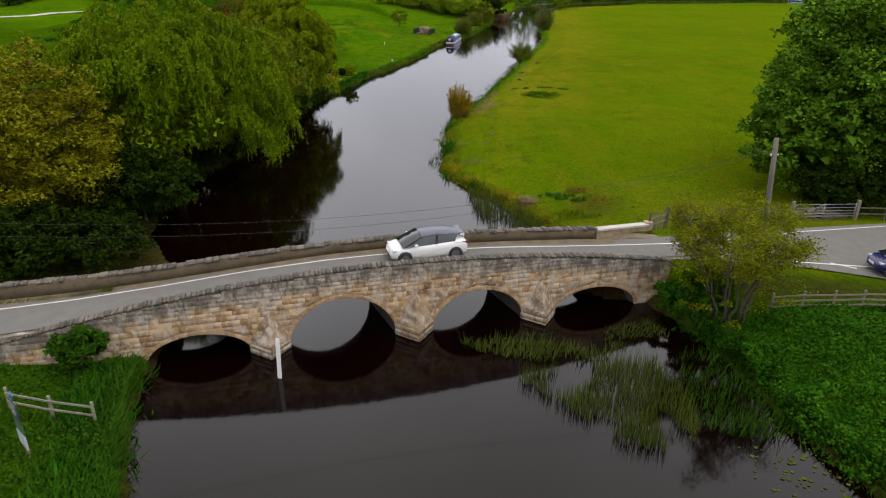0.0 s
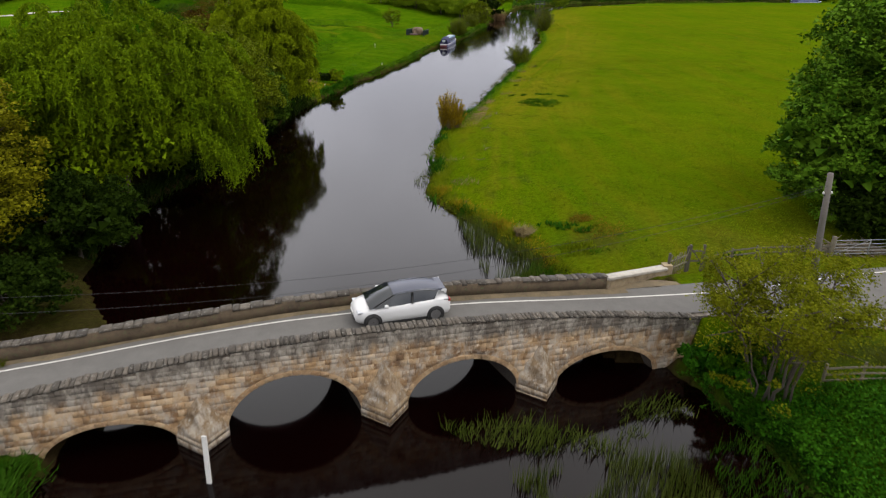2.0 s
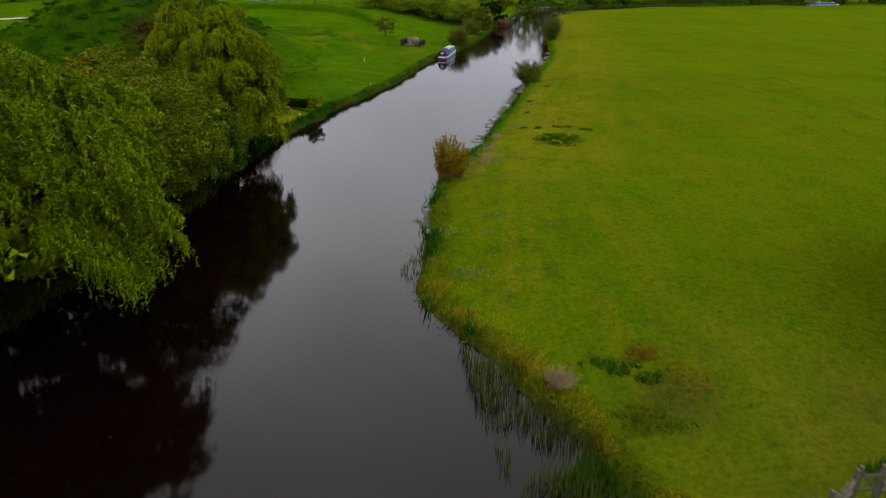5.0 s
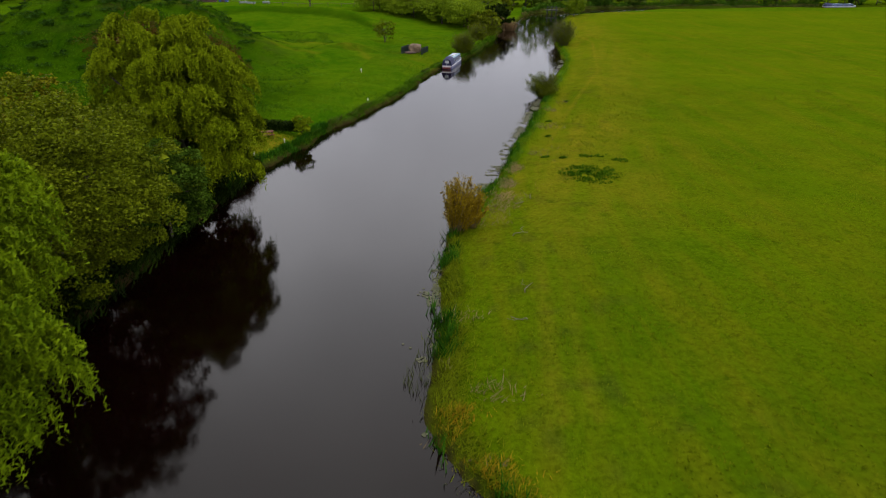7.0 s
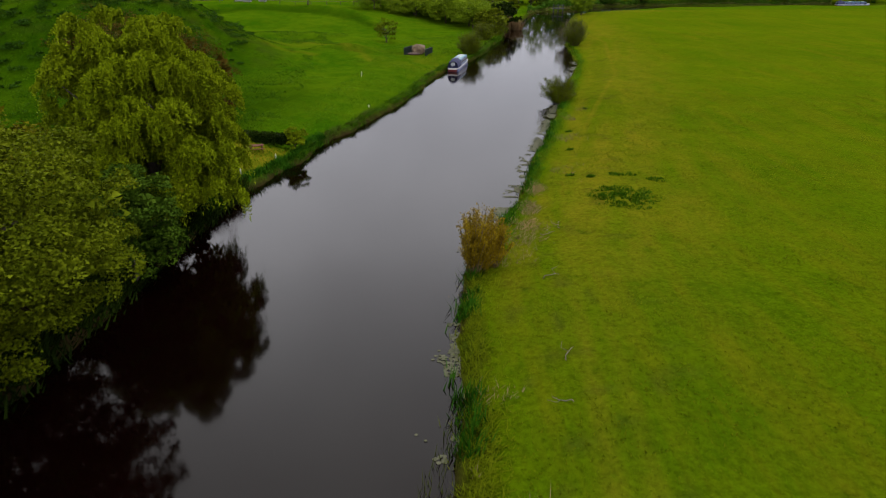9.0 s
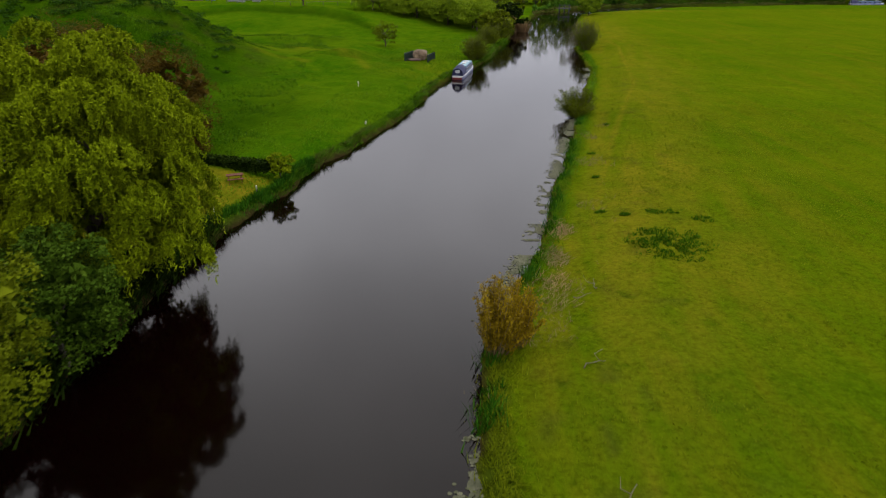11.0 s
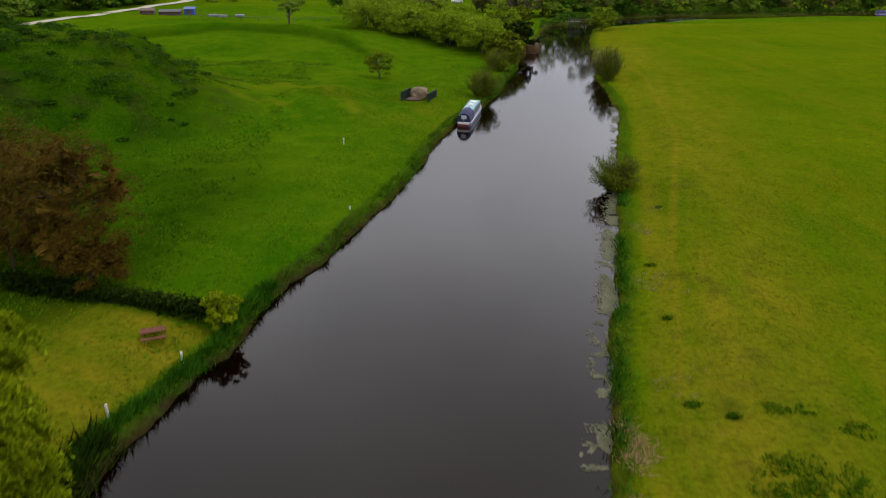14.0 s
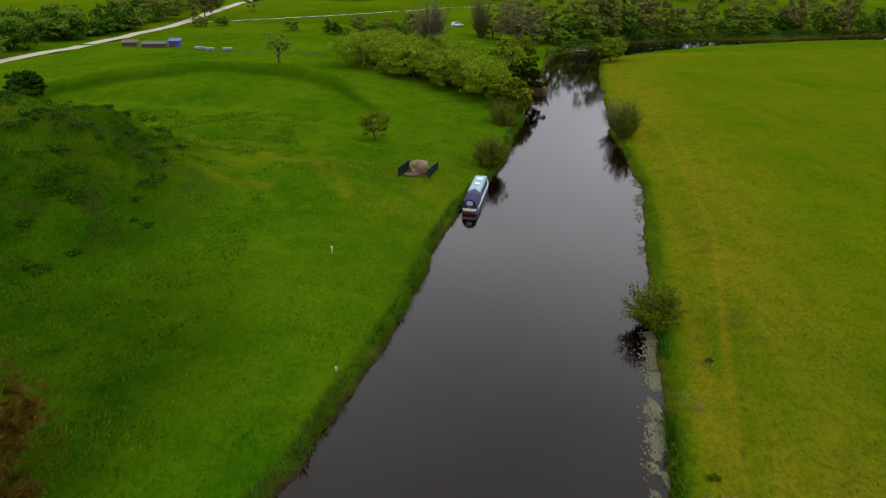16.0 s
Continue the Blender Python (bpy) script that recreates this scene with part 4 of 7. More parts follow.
broad_tree("bush", (-19.2, 37.8, 0.8), 3.0, 2.8, L_DARK, "bramble scrub behind the parapet, coloured as in shade", 11000, 0.16, 27, 0.0, 0.2, 0.12)
broad_tree("bush", (-19.4, 46.0, 0.6), 4.8, 3.6, L_DARK, "scrub under the willow, the shade put into its colour", 14000, 0.2, 28, 0.0, 0.2, 0.12)
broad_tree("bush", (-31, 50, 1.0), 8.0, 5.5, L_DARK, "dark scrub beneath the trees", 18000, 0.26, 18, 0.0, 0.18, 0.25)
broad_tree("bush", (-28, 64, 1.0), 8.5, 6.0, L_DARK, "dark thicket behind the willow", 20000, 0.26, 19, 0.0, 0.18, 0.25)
for base, h, r, n, seed, label in (((-20.8, 112.6, 1.2), 9.0, 4.0, 15000, 20, "red-brown twiggy tree behind the lawn"), ((-29.3, 116.0, 1.4), 10.6, 5.2, 20000, 21, "larger red-brown twiggy tree behind the lawn"),
                                   ((-25.0, 113.2, 1.3), 8.2, 3.8, 11000, 29, "red-brown twiggy tree between two others"), ((-18.6, 110.4, 1.2), 4.2, 2.2, 9000, 26, "red-brown bush at the lawn's back edge")):
    broad_tree("tree" if h > 5 else "bush", base, h, r, L_BROWN, label, n, 0.26, seed, 0.02, 0.30, 0.10, 18, shell=0.3, aspect=0.16)
# bushes added so that the pale bank under the trees looks shaded
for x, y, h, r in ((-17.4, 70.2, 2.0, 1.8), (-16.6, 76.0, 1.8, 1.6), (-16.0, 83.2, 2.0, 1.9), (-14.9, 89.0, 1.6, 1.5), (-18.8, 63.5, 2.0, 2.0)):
    broad_tree("bush", (x, y, 0.3), h, r, L_DARK, "low scrub added to darken the shaded water's edge", 5000, 0.18, int(y), 0.0, 0.22, 0.06, 6, "shaded bank scrub")
# right bank and bridge end
broad_tree("tree", (39.4, 53.0, 1.2), 17.6, 9.4, L_MAPLE, "large dark green maple with a dense crown", 100000, 0.25, 22, 0.0, 0.14, 0.55, 12, aspect=0.8)
# added tree that fills out the large maple's low left crown
broad_tree("tree", (31.6, 51.2, 1.2), 9.4, 5.0, L_MAPLE, "dark green lower crown of the large maple, built as a separate tree", 26000, 0.25, 122, 0.0, 0.18, 0.2, 9, aspect=0.8)
# two bushes added in near-black leaves to stand in for the maple's shade
broad_tree("bush", (32.6, 47.6, 1.2), 3.4, 3.6, L_DARK, "near-black scrub standing in for shade beneath the maple", 16000, 0.22, 23, 0.0, 0.2, 0.12)
broad_tree("bush", (43.0, 47.5, 1.2), 5.0, 4.6, L_DARK, "near-black hedge standing in for shade beneath the maple", 16000, 0.24, 24, 0.0, 0.2, 0.12)

# ---- the bridge ----
def parapet_z(u):
    return 4.08 - 0.0062 * (np.asarray(u, float) + 1) ** 2


ARCHES = [(-12.85, -8.05, 1.36), (-6.3, -0.95, 2.46), (0.95, 5.95, 2.05), (7.75, 12.65, 1.40)]
RING = 0.22
U0, U1 = -20.0, 16.0


SKEW, FLARE = -0.75, 1.19


def soffit(u, grow=0.0):
    """Height of the arch opening over u, or None at a pier."""
    for a, b, h in ARCHES:
        c, r = (a + b) / 2, (b - a) / 2 + grow
        if abs(u - c) < r:
            return (h + grow) * math.sqrt(max(0.0, 1 - ((u - c) / r) ** 2))
    return None


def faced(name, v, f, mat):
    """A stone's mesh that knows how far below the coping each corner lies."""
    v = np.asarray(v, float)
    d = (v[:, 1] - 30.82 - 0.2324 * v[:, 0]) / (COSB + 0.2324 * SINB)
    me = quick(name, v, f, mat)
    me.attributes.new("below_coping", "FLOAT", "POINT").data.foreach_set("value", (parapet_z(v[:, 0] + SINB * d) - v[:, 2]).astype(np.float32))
    return me


bridge = thing("stone_bridge", (0, 0, 0), "old four-arched buff limestone road bridge with cutwaters over the river", "bridge")
BASE = -1.15


def bridge_core():
    """Spandrels, vaults and piers as one body, a little behind the stones that face it."""
    us = set(np.round(np.arange(U0, U1 + 0.01, 0.25), 4))
    for a, b, _ in ARCHES:
        us |= set(np.round(np.linspace(a + 0.001, b - 0.001, 33), 4)) | {a, b}
    us = sorted(us)
    vs, fs, shade_faces = [], [], []

    def quad(p):
        o = len(vs)
        vs.extend(p)
        fs.append((o, o + 1, o + 2, o + 3))

    for a, b in zip(us, us[1:]):
        m = (a + b) / 2
        open_here = soffit(m) is not None
        za, zb = (soffit(a) or 0.0, soffit(b) or 0.0) if open_here else (BASE, BASE)
        ta, tb = float(road_z(a)) - 0.05, float(road_z(b)) - 0.05
        da, db = float(depth_across(a)), float(depth_across(b))
        f0 = 0.028
        quad([on_bridge(a, f0, za), on_bridge(b, f0, zb), on_bridge(b, f0, tb), on_bridge(a, f0, ta)])
        s, k = (SKEW, FLARE) if -13 < m < 12.7 else (0.0, 1.0)
        fa, fb = min(za * k, ta - 0.06) if za > 0 else za, min(zb * k, tb - 0.06) if zb > 0 else zb
        quad([on_bridge(b + s, db - 0.02, fb), on_bridge(a + s, da - 0.02, fa), on_bridge(a + s, da - 0.02, ta), on_bridge(b + s, db - 0.02, tb)])
        quad([on_bridge(a, f0, ta), on_bridge(b, f0, tb), on_bridge(b, db - 0.02, tb), on_bridge(a, da - 0.02, ta)])
        shade_faces.append(len(fs))
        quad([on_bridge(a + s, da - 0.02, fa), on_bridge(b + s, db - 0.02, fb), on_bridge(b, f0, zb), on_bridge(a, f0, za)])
    for a, b, _ in ARCHES:
        for u in (a, b):
            d = float(depth_across(u)) - 0.02
            shade_faces.append(len(fs))
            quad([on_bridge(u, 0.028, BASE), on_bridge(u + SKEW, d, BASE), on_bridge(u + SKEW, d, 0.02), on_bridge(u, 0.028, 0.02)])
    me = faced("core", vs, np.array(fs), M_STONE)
    # soffits and pier sides take the darkened stone, shade included in the colour
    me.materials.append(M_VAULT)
    for k in shade_faces:
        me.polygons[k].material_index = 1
    return me


part("core", bridge_core(), M_STONE, bridge, "mortared rubble body and arch vaults")


def wall_core(name, us, d0, d1, z0, z1, mat, parent, label=""):
    vs, fs = [], []
    for k, u in enumerate(us):
        vs += [on_bridge(u, d0(u), z0(u)), on_bridge(u, d1(u), z0(u)), on_bridge(u, d1(u), z1(u)), on_bridge(u, d0(u), z1(u))]
        if k:
            o = 4 * k
            for i in range(4):
                j = (i + 1) % 4
                fs.append((o - 4 + i, o - 4 + j, o + j, o + i))
    n = 4 * (len(us) - 1)
    fs += [(3, 2, 1, 0), (n, n + 1, n + 2, n + 3)]
    return part(name, quick(name, vs, np.array(fs), mat), mat, parent, label)


us_w = np.arange(U0, U1 + 0.01, 0.4)
wall_core("near_parapet", us_w, lambda u: 0.05, lambda u: 0.40, lambda u: float(road_z(u)) - 0.3, lambda u: float(parapet_z(u)) - 0.13, M_PARAPET, bridge, "near parapet wall, grey with weather")
US_FAR = np.arange(-26.0, 11.9, 0.4)


def far_top(u):
    return 2.93 + 1.1 * math.exp(-(u / 18.0) ** 2)


wall_core("far_parapet", US_FAR, lambda u: float(depth_across(u)) - 0.40, lambda u: float(depth_across(u)), lambda u: float(road_z(u)) - 0.1, lambda u: far_top(u) - 0.10, M_INNER, bridge, "far parapet wall, brown and mossy inside")


def stone_mesh(name, corners, d_out, d_in, mat, gen, inset=0.006):
    """A dressed stone in a wall's face: corners as (u, z) round its front, with worn edges."""
    c = np.array(corners, float)
    mid = c.mean(0)
    size = np.abs(c - mid).max(0)
    inner = mid + (c - mid) * (1 - inset / np.maximum(size, 0.06))
    j = gen.uniform(-0.006, 0.006)
    vs = [on_bridge(u, d_in, z) for u, z in c] + [on_bridge(u, d_out + 0.005, z) for u, z in c] + [on_bridge(u, d_out + j, z) for u, z in inner]
    fs = [(8, 9, 10, 11)]
    for k in range(4):
        m = (k + 1) % 4
        fs += [(k, m, m + 4, k + 4), (k + 4, m + 4, m + 8, k + 8)]
    return np.array(vs), np.array(fs)


def spans(z, grow):
    """Stretches of wall between the arch rings at height z."""
    out, at = [], U0
    for a, b, h in ARCHES:
        hh, c, r = h + grow, (a + b) / 2, (b - a) / 2 + grow
        if z < hh:
            w = r * math.sqrt(max(0.0, 1 - (z / hh) ** 2)) if z > 0 else r
            out.append((at, c - w))
            at = c + w
    out.append((at, U1))
    return out


def face_stones():
    gen = np.random.default_rng(31)
    made = []
    z = -0.3
    while z < 4.2:
        hgt = gen.uniform(0.20, 0.33)
        z0, z1 = z + 0.003, z + hgt - 0.003
        lo, hi = spans(max(z0, 0.0), RING), spans(max(z1, 0.0), RING)
        # where an arch's crown lies inside the course, its gap closes to a point above
        if len(hi) < len(lo):
            full = []
            for a, b, h in ARCHES:
                if z0 < h + RING:
                    c, r = (a + b) / 2, (b - a) / 2 + RING
                    w = r * math.sqrt(max(0.0, 1 - (z1 / (h + RING)) ** 2)) if 0 < z1 < h + RING else (0.03 if z1 > 0 else r)
                    full.append((c - w, c + w))
            edges = [U0] + [e for g in full for e in g] + [U1]
            hi = list(zip(edges[::2], edges[1::2]))
        for (a0, b0), (a1, b1) in zip(lo, hi):
            n = max(1, round((b0 + b1 - a0 - a1) / 2 / gen.uniform(0.28, 0.50)))
            cut = np.sort(np.clip(np.linspace(0, 1, n + 1) + np.r_[0, gen.uniform(-0.22, 0.22, max(0, n - 1)) / n, 0], 0, 1))
            for p, q in zip(cut, cut[1:]):
                g = 0.003
                lo_u, hi_u = max(a0, a1), min(b0, b1)
                ul, ur = lo_u + (hi_u - lo_u) * p, lo_u + (hi_u - lo_u) * q
                ul0, ul1 = (a0 + g, a1 + g) if p == 0 else (ul + g, ul + g)
                ur0, ur1 = (b0 - g, b1 - g) if q == 1 else (ur - g, ur - g)
                um = (ul0 + ur0) / 2
                top = float(parapet_z(um)) - 0.14
                zz0, zl, zr = z0, min(z1, float(parapet_z(ul1)) - 0.14), min(z1, float(parapet_z(ur1)) - 0.14)
                if min(zl, zr) - zz0 < 0.08 or (um < -14 and z1 < 0.35) or ur0 - ul0 < 0.05 or ur1 - ul1 < 0.02:
                    continue
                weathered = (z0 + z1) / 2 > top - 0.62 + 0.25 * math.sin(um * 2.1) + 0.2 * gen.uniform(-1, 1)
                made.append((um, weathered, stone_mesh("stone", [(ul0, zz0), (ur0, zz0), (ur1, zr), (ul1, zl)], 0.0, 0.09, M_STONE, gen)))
        z += hgt
    return made


def ring_stones():
    gen = np.random.default_rng(37)
    made = []
    for a, b, h in ARCHES:
        c, r = (a + b) / 2, (b - a) / 2
        n = int(round(math.pi * (r + h) / 2 / 0.33))
        t = np.linspace(math.pi, 0, n + 1)
        for p, q in zip(t, t[1:]):
            p, q = p - 0.003, q + 0.003
            cs = [(c + r * math.cos(q), h * math.sin(q)), (c + (r + RING) * math.cos(q), (h + RING) * math.sin(q)), (c + (r + RING) * math.cos(p), (h + RING) * math.sin(p)), (c + r * math.cos(p), h * math.sin(p))]
            cs = [(u, max(z, -0.25)) for u, z in cs]
            made.append(stone_mesh("voussoir", [cs[3], cs[0], cs[1], cs[2]], -0.012, 0.10, M_RING, gen, 0.014))
    return made


def coping(us, d0, d1, top, mat, parent, gen, label):
    """A row of separate coping stones, uneven and tilted a little."""
    for a, b in zip(us, us[1:]):
        h0, h1 = top(a), top(b)
        e0, e1 = gen.uniform(-0.05, 0.03), gen.uniform(-0.03, 0.05)
        rise = gen.uniform(-0.045, 0.03)
        g = 0.008
        A, B = a + g, b - g
        lower = [(A, d0(A) + e0, h0 - 0.12), (B, d0(B) + e0, h1 - 0.12), (B, d1(B) + e1, h1 - 0.12), (A, d1(A) + e1, h0 - 0.12)]
        w = 0.025
        upper = [(A + w, d0(A) + e0 + w, h0 + rise), (B - w, d0(B) + e0 + w, h1 + rise), (B - w, d1(B) + e1 - w, h1 + rise), (A + w, d1(A) + e1 - w, h0 + rise)]
        middle = [(u, d, z + 0.07) for u, d, z in lower]
        vs = [on_bridge(*p) for p in lower + middle + upper]
        fs = [(8, 9, 10, 11), (3, 2, 1, 0)]
        for k in range(4):
            m = (k + 1) % 4
            fs += [(k, m, m + 4, k + 4), (k + 4, m + 4, m + 8, k + 8)]
        part("coping_stone", quick("coping_stone", vs, np.array(fs), mat), mat, parent, label)


def cutwater(u, half, nose, top, cap, gen):
    """A pointed pier foot laid in courses, with a cap that steps back to the wall."""
    foot = part("cutwater", cutwater_body(u, half, nose, top, cap), M_CUT, bridge, "pointed cutwater, stained green at the water")
    z = -0.3
    while z < top - 0.1:
        h = gen.uniform(0.22, 0.40)
        s = 1.0 if z < top else max(0.12, 1 - (z - top) / (cap - top))
        s1 = 1.0 if z + h < top else max(0.08, 1 - (z + h - top) / (cap - top))
        for side in (-1, 1):
            n = int(gen.integers(1, 3)) if s > 0.5 else 1
            for k in range(n):
                t0, t1 = k / n, (k + 1) / n
                g = gen.uniform(0.004, 0.035)
                vs = []
                for zz, ss in ((z + 0.004, s), (z + h - 0.004, s1)):
                    for t, dd in ((t0, g), (t1, g), (t1, -0.16), (t0, -0.16)):
                        uu = u + side * (half * ss * t + 0.004 * (1 if t == t0 else -1))
                        vs.append(on_bridge(uu, -(nose * ss + 0.03) * (1 - t) + 0.03 - dd, zz))
                fs = [(0, 1, 5, 4), (1, 2, 6, 5), (2, 3, 7, 6), (3, 0, 4, 7), (4, 5, 6, 7), (3, 2, 1, 0)]
                if side < 0:
                    fs = [q[::-1] for q in fs]
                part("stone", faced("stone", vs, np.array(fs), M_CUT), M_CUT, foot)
        z += h


def cutwater_body(u, half, nose, top, cap):
    # courses that taper evenly to the apex on the wall
    rows, vv, ff = np.r_[np.linspace(BASE, top, 7), np.linspace(top, cap, 17)[1:]], [], []
    gen = np.random.default_rng(int(100 + u * 10))
    for k, z in enumerate(rows):
        s = 0.97 if z <= top else max(0.10, 0.97 - 0.9 * ((z - top) / (cap - top)) ** 1.25)
        for t in np.linspace(-1, 1, 17):
            rough = gen.uniform(-0.045, 0.045) * s * (z > top) + 0.05 * s * (z > top) * math.sin(z * 9 + 3 * t + u)
            vv.append(on_bridge(u + half * s * t + rough, 0.03 - (nose * s + 0.03) * (1 - abs(t)) + rough, z))
        if k:
            ff += [(17 * k - 17 + i, 17 * k - 16 + i, 17 * k + 1 + i, 17 * k + i) for i in range(16)]
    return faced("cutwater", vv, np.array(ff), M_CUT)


gen_w = np.random.default_rng(33)
for u, half, nose, top, cap in ((-7.2, 0.98, 0.95, 0.6, 2.1), (0.0, 1.0, 1.05, 0.7, 2.4), (6.85, 0.98, 1.05, 0.6, 2.25)):
    cutwater(u, half, nose, top, cap, gen_w)

stones = face_stones()
mean_u = sorted(stones, key=lambda s: abs(s[0] + 0.5))
near_stones, rest = mean_u[:290], mean_u[290:]
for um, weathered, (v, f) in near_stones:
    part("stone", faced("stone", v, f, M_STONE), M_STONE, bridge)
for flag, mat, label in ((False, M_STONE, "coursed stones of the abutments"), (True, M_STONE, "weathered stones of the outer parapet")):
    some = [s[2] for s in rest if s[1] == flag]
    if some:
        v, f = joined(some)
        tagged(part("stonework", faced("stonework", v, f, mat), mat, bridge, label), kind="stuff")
for v, f in ring_stones():
    part("voussoir", quick("voussoir", v, f, M_RING), M_RING, bridge)
gen_c = np.random.default_rng(41)
cuts = [U0]
while cuts[-1] < U1 - 0.3:
    cuts.append(min(U1, cuts[-1] + gen_c.uniform(0.12, 0.28)))
coping(cuts, lambda u: -0.03, lambda u: 0.44, lambda u: float(parapet_z(u)) + 0.01, M_COPE, bridge, gen_c, "grey coping stone with pale lichen")
cuts = [-26.0]
while cuts[-1] < 11.5:
    cuts.append(min(11.6, cuts[-1] + gen_c.uniform(0.22, 0.55)))
coping(cuts, lambda u: float(depth_across(u)) - 0.40, lambda u: float(depth_across(u)) + 0.02, lambda u: far_top(u) - 0.04, M_COPE, bridge, gen_c, "grey coping stone with pale lichen")

# the pale wall at the far end, with a white cap
pale = thing("wing_wall", (10.75, 36.6, 0), "pale stone wing wall with a white-washed cap", "wall")
A, B = Vector((0.0, 0.0, 0)), Vector((3.95, 2.6, 0))
bm = box(0, (B - A).length, -0.21, 0.21, 0.2, 3.44, 0.0)
for w in bm.verts:
    if w.co.z > 1:
        w.co.z -= 0.70 * w.co.x / (B - A).length
bm.transform(Matrix.Rotation(math.atan2(B.y, B.x), 4, "Z"))
part("wall_body", bm, M_PALEWALL, pale)
bm = beam((A.x, A.y, 3.50), (B.x, B.y, 2.80), 0.52, 0.14, None, 0.03)
part("cap", bm, M_WHITECAP, pale, "white cap course")
bm = beam((B.x + 0.2, B.y + 0.15, 0.6), (B.x + 0.2, B.y + 0.15, 2.95), 0.5, 0.5, None, 0.04)
part("end_pier", bm, M_PALEWALL, pale)

# gauge board by the first pier
gauge = thing("gauge_post", (-6.33, 26.7, 0), "leaning white flood gauge board on a post in the water", "gauge post")
part("board", beam((0, 0, -0.05), (0.02, 0.15, 2.05), 0.19, 0.06, None, 0.01), M_WHITE, gauge)
part("post", beam((0, 0.08, -1.2), (0.02, 0.22, 1.95), 0.10, 0.10), M_FENCE, gauge)


# ---- right end of the bridge: tree, pole, wires, fences, gate ----
def open_tree(name, base, height, radius, leaf, label, seed=9):
    """A small many-stemmed tree, its limbs seen through thin leaves."""
    gen = np.random.default_rng(seed)
    t = thing(name, base, label, "tree")
    pieces, cents = [], []
    for i in range(16):
        a = 2 * np.pi * i / 16 + gen.uniform(-0.3, 0.3)
        out, h = radius * gen.uniform(0.25, 0.85), height * gen.uniform(0.62, 0.92)
        q = np.linspace(0, 1, 7)
        pts = np.stack([0.7 * math.cos(a) + math.cos(a) * out * q ** 1.2, 0.6 * math.sin(a) + math.sin(a) * out * q ** 1.4, h * q - 0.2], -1) + gen.normal(size=(7, 3)) * 0.08
        pieces.append(tube(pts, gen.uniform(0.045, 0.085) * (1.1 - 0.9 * q), 8))
        for _ in range(7):
            k = gen.uniform(0.55, 1.0)
            p0 = np.array([np.interp(k, q, pts[:, c]) for c in range(3)])
            b = gen.uniform(0, 2 * np.pi)
            ln = gen.uniform(0.8, 2.2)
            p1 = p0 + np.array([math.cos(b) * ln * 0.8, math.sin(b) * ln * 0.8, gen.uniform(0.0, 0.7) * ln])
            pieces.append(tube(np.linspace(p0, p1, 4), [0.04, 0.03, 0.02, 0.01], 8))
            m = 250
            s = gen.uniform(0.5, 1.15, m)[:, None]
            cents.append(p0 + (p1 - p0) * s + gen.normal(size=(m, 3)) * np.array([0.27, 0.27, 0.20]))
    v, f = joined(pieces)
    part("trunk", quick("trunk", v, f, M_BARK, True), M_BARK, t, "cluster of thin dark stems")
    p = np.vstack(cents)
    low = clump_points((0, -0.4, 1.3), (radius * 1.0, radius * 0.8, 1.2), 16, 130, 0.5, gen)
    cap = clump_points((0, 0, height * 0.66), (radius * 1.05, radius * 1.0, height * 0.30), 46, 190, 0.55, gen, 0.7)
    cap = cap[cap[:, 2] > height * 0.45]
    p = np.vstack([p, low, cap])
    thin = (p[:, 2] > height * 0.10) & (p[:, 2] < height * 0.56) & (gen.uniform(size=len(p)) < 0.45)
    p = p[(p[:, 2] > 0.3) & ~thin]
    v, f = leaf_quads(p, 0.11, 0.5, gen=gen)
    part("crown", quick("crown", v, f, leaf), leaf, t, "thin yellow-green spring leaves")
    return t


open_tree("young_willow", (16.6, 30.6, 0.9), 6.7, 3.1, L_THORN, "many-stemmed young willow, yellow-green, at the bridge end")

pole = thing("utility_pole", (19.7, 33.9, 1.6), "leaning grey wooden utility pole beside the road", "pole")
v, f = tube([(0.04, 0, -0.5), (-0.24, 0, 3), (-0.48, 0, 6), (-0.65, 0, 8.12)], [0.17, 0.155, 0.14, 0.125], 8)
part("shaft", quick("shaft", v, f, M_POLE, True), M_POLE, pole)
part("wire_bracket", beam((-0.74, -0.05, 7.15), (-0.42, 0.05, 7.15), 0.05, 0.06), M_CABLE, pole, "dark iron wire bracket")
for k, dx in enumerate((-0.76, -0.40)):
    v, f = tube([(dx, 0, 7.17), (dx, 0, 7.24), (dx, 0, 7.31)], [0.03, 0.055, 0.02], 8)
    part("insulator", quick("insulator", v, f, M_WHITE, True), M_WHITE, pole, "white insulator")
for k, (dz0, dy0) in enumerate(((0.0, 0.0), (-0.45, -0.35))):
    x = np.linspace(18.95, -45, 60)
    apart = 0.12 + 0.88 * (1 - np.exp(-(18.95 - x) / 12))
    dz, dy = dz0 * apart, dy0 * apart
    y = 33.75 + (x - 18.95) * 0.2128 + dy
    z = 7.22 + 0.49 * (x / 20) + 1.735 * (x / 20) ** 2 + dz
    z = np.minimum(z, 11.5)
    v, f = tube(np.stack([x, y, z], -1), np.full(60, 0.0065), 6, False)
    tagged(new("overhead_wire", quick("overhead_wire", v, f, M_CABLE)), "thin black overhead wire slung across the river", "wire", "overhead wires")


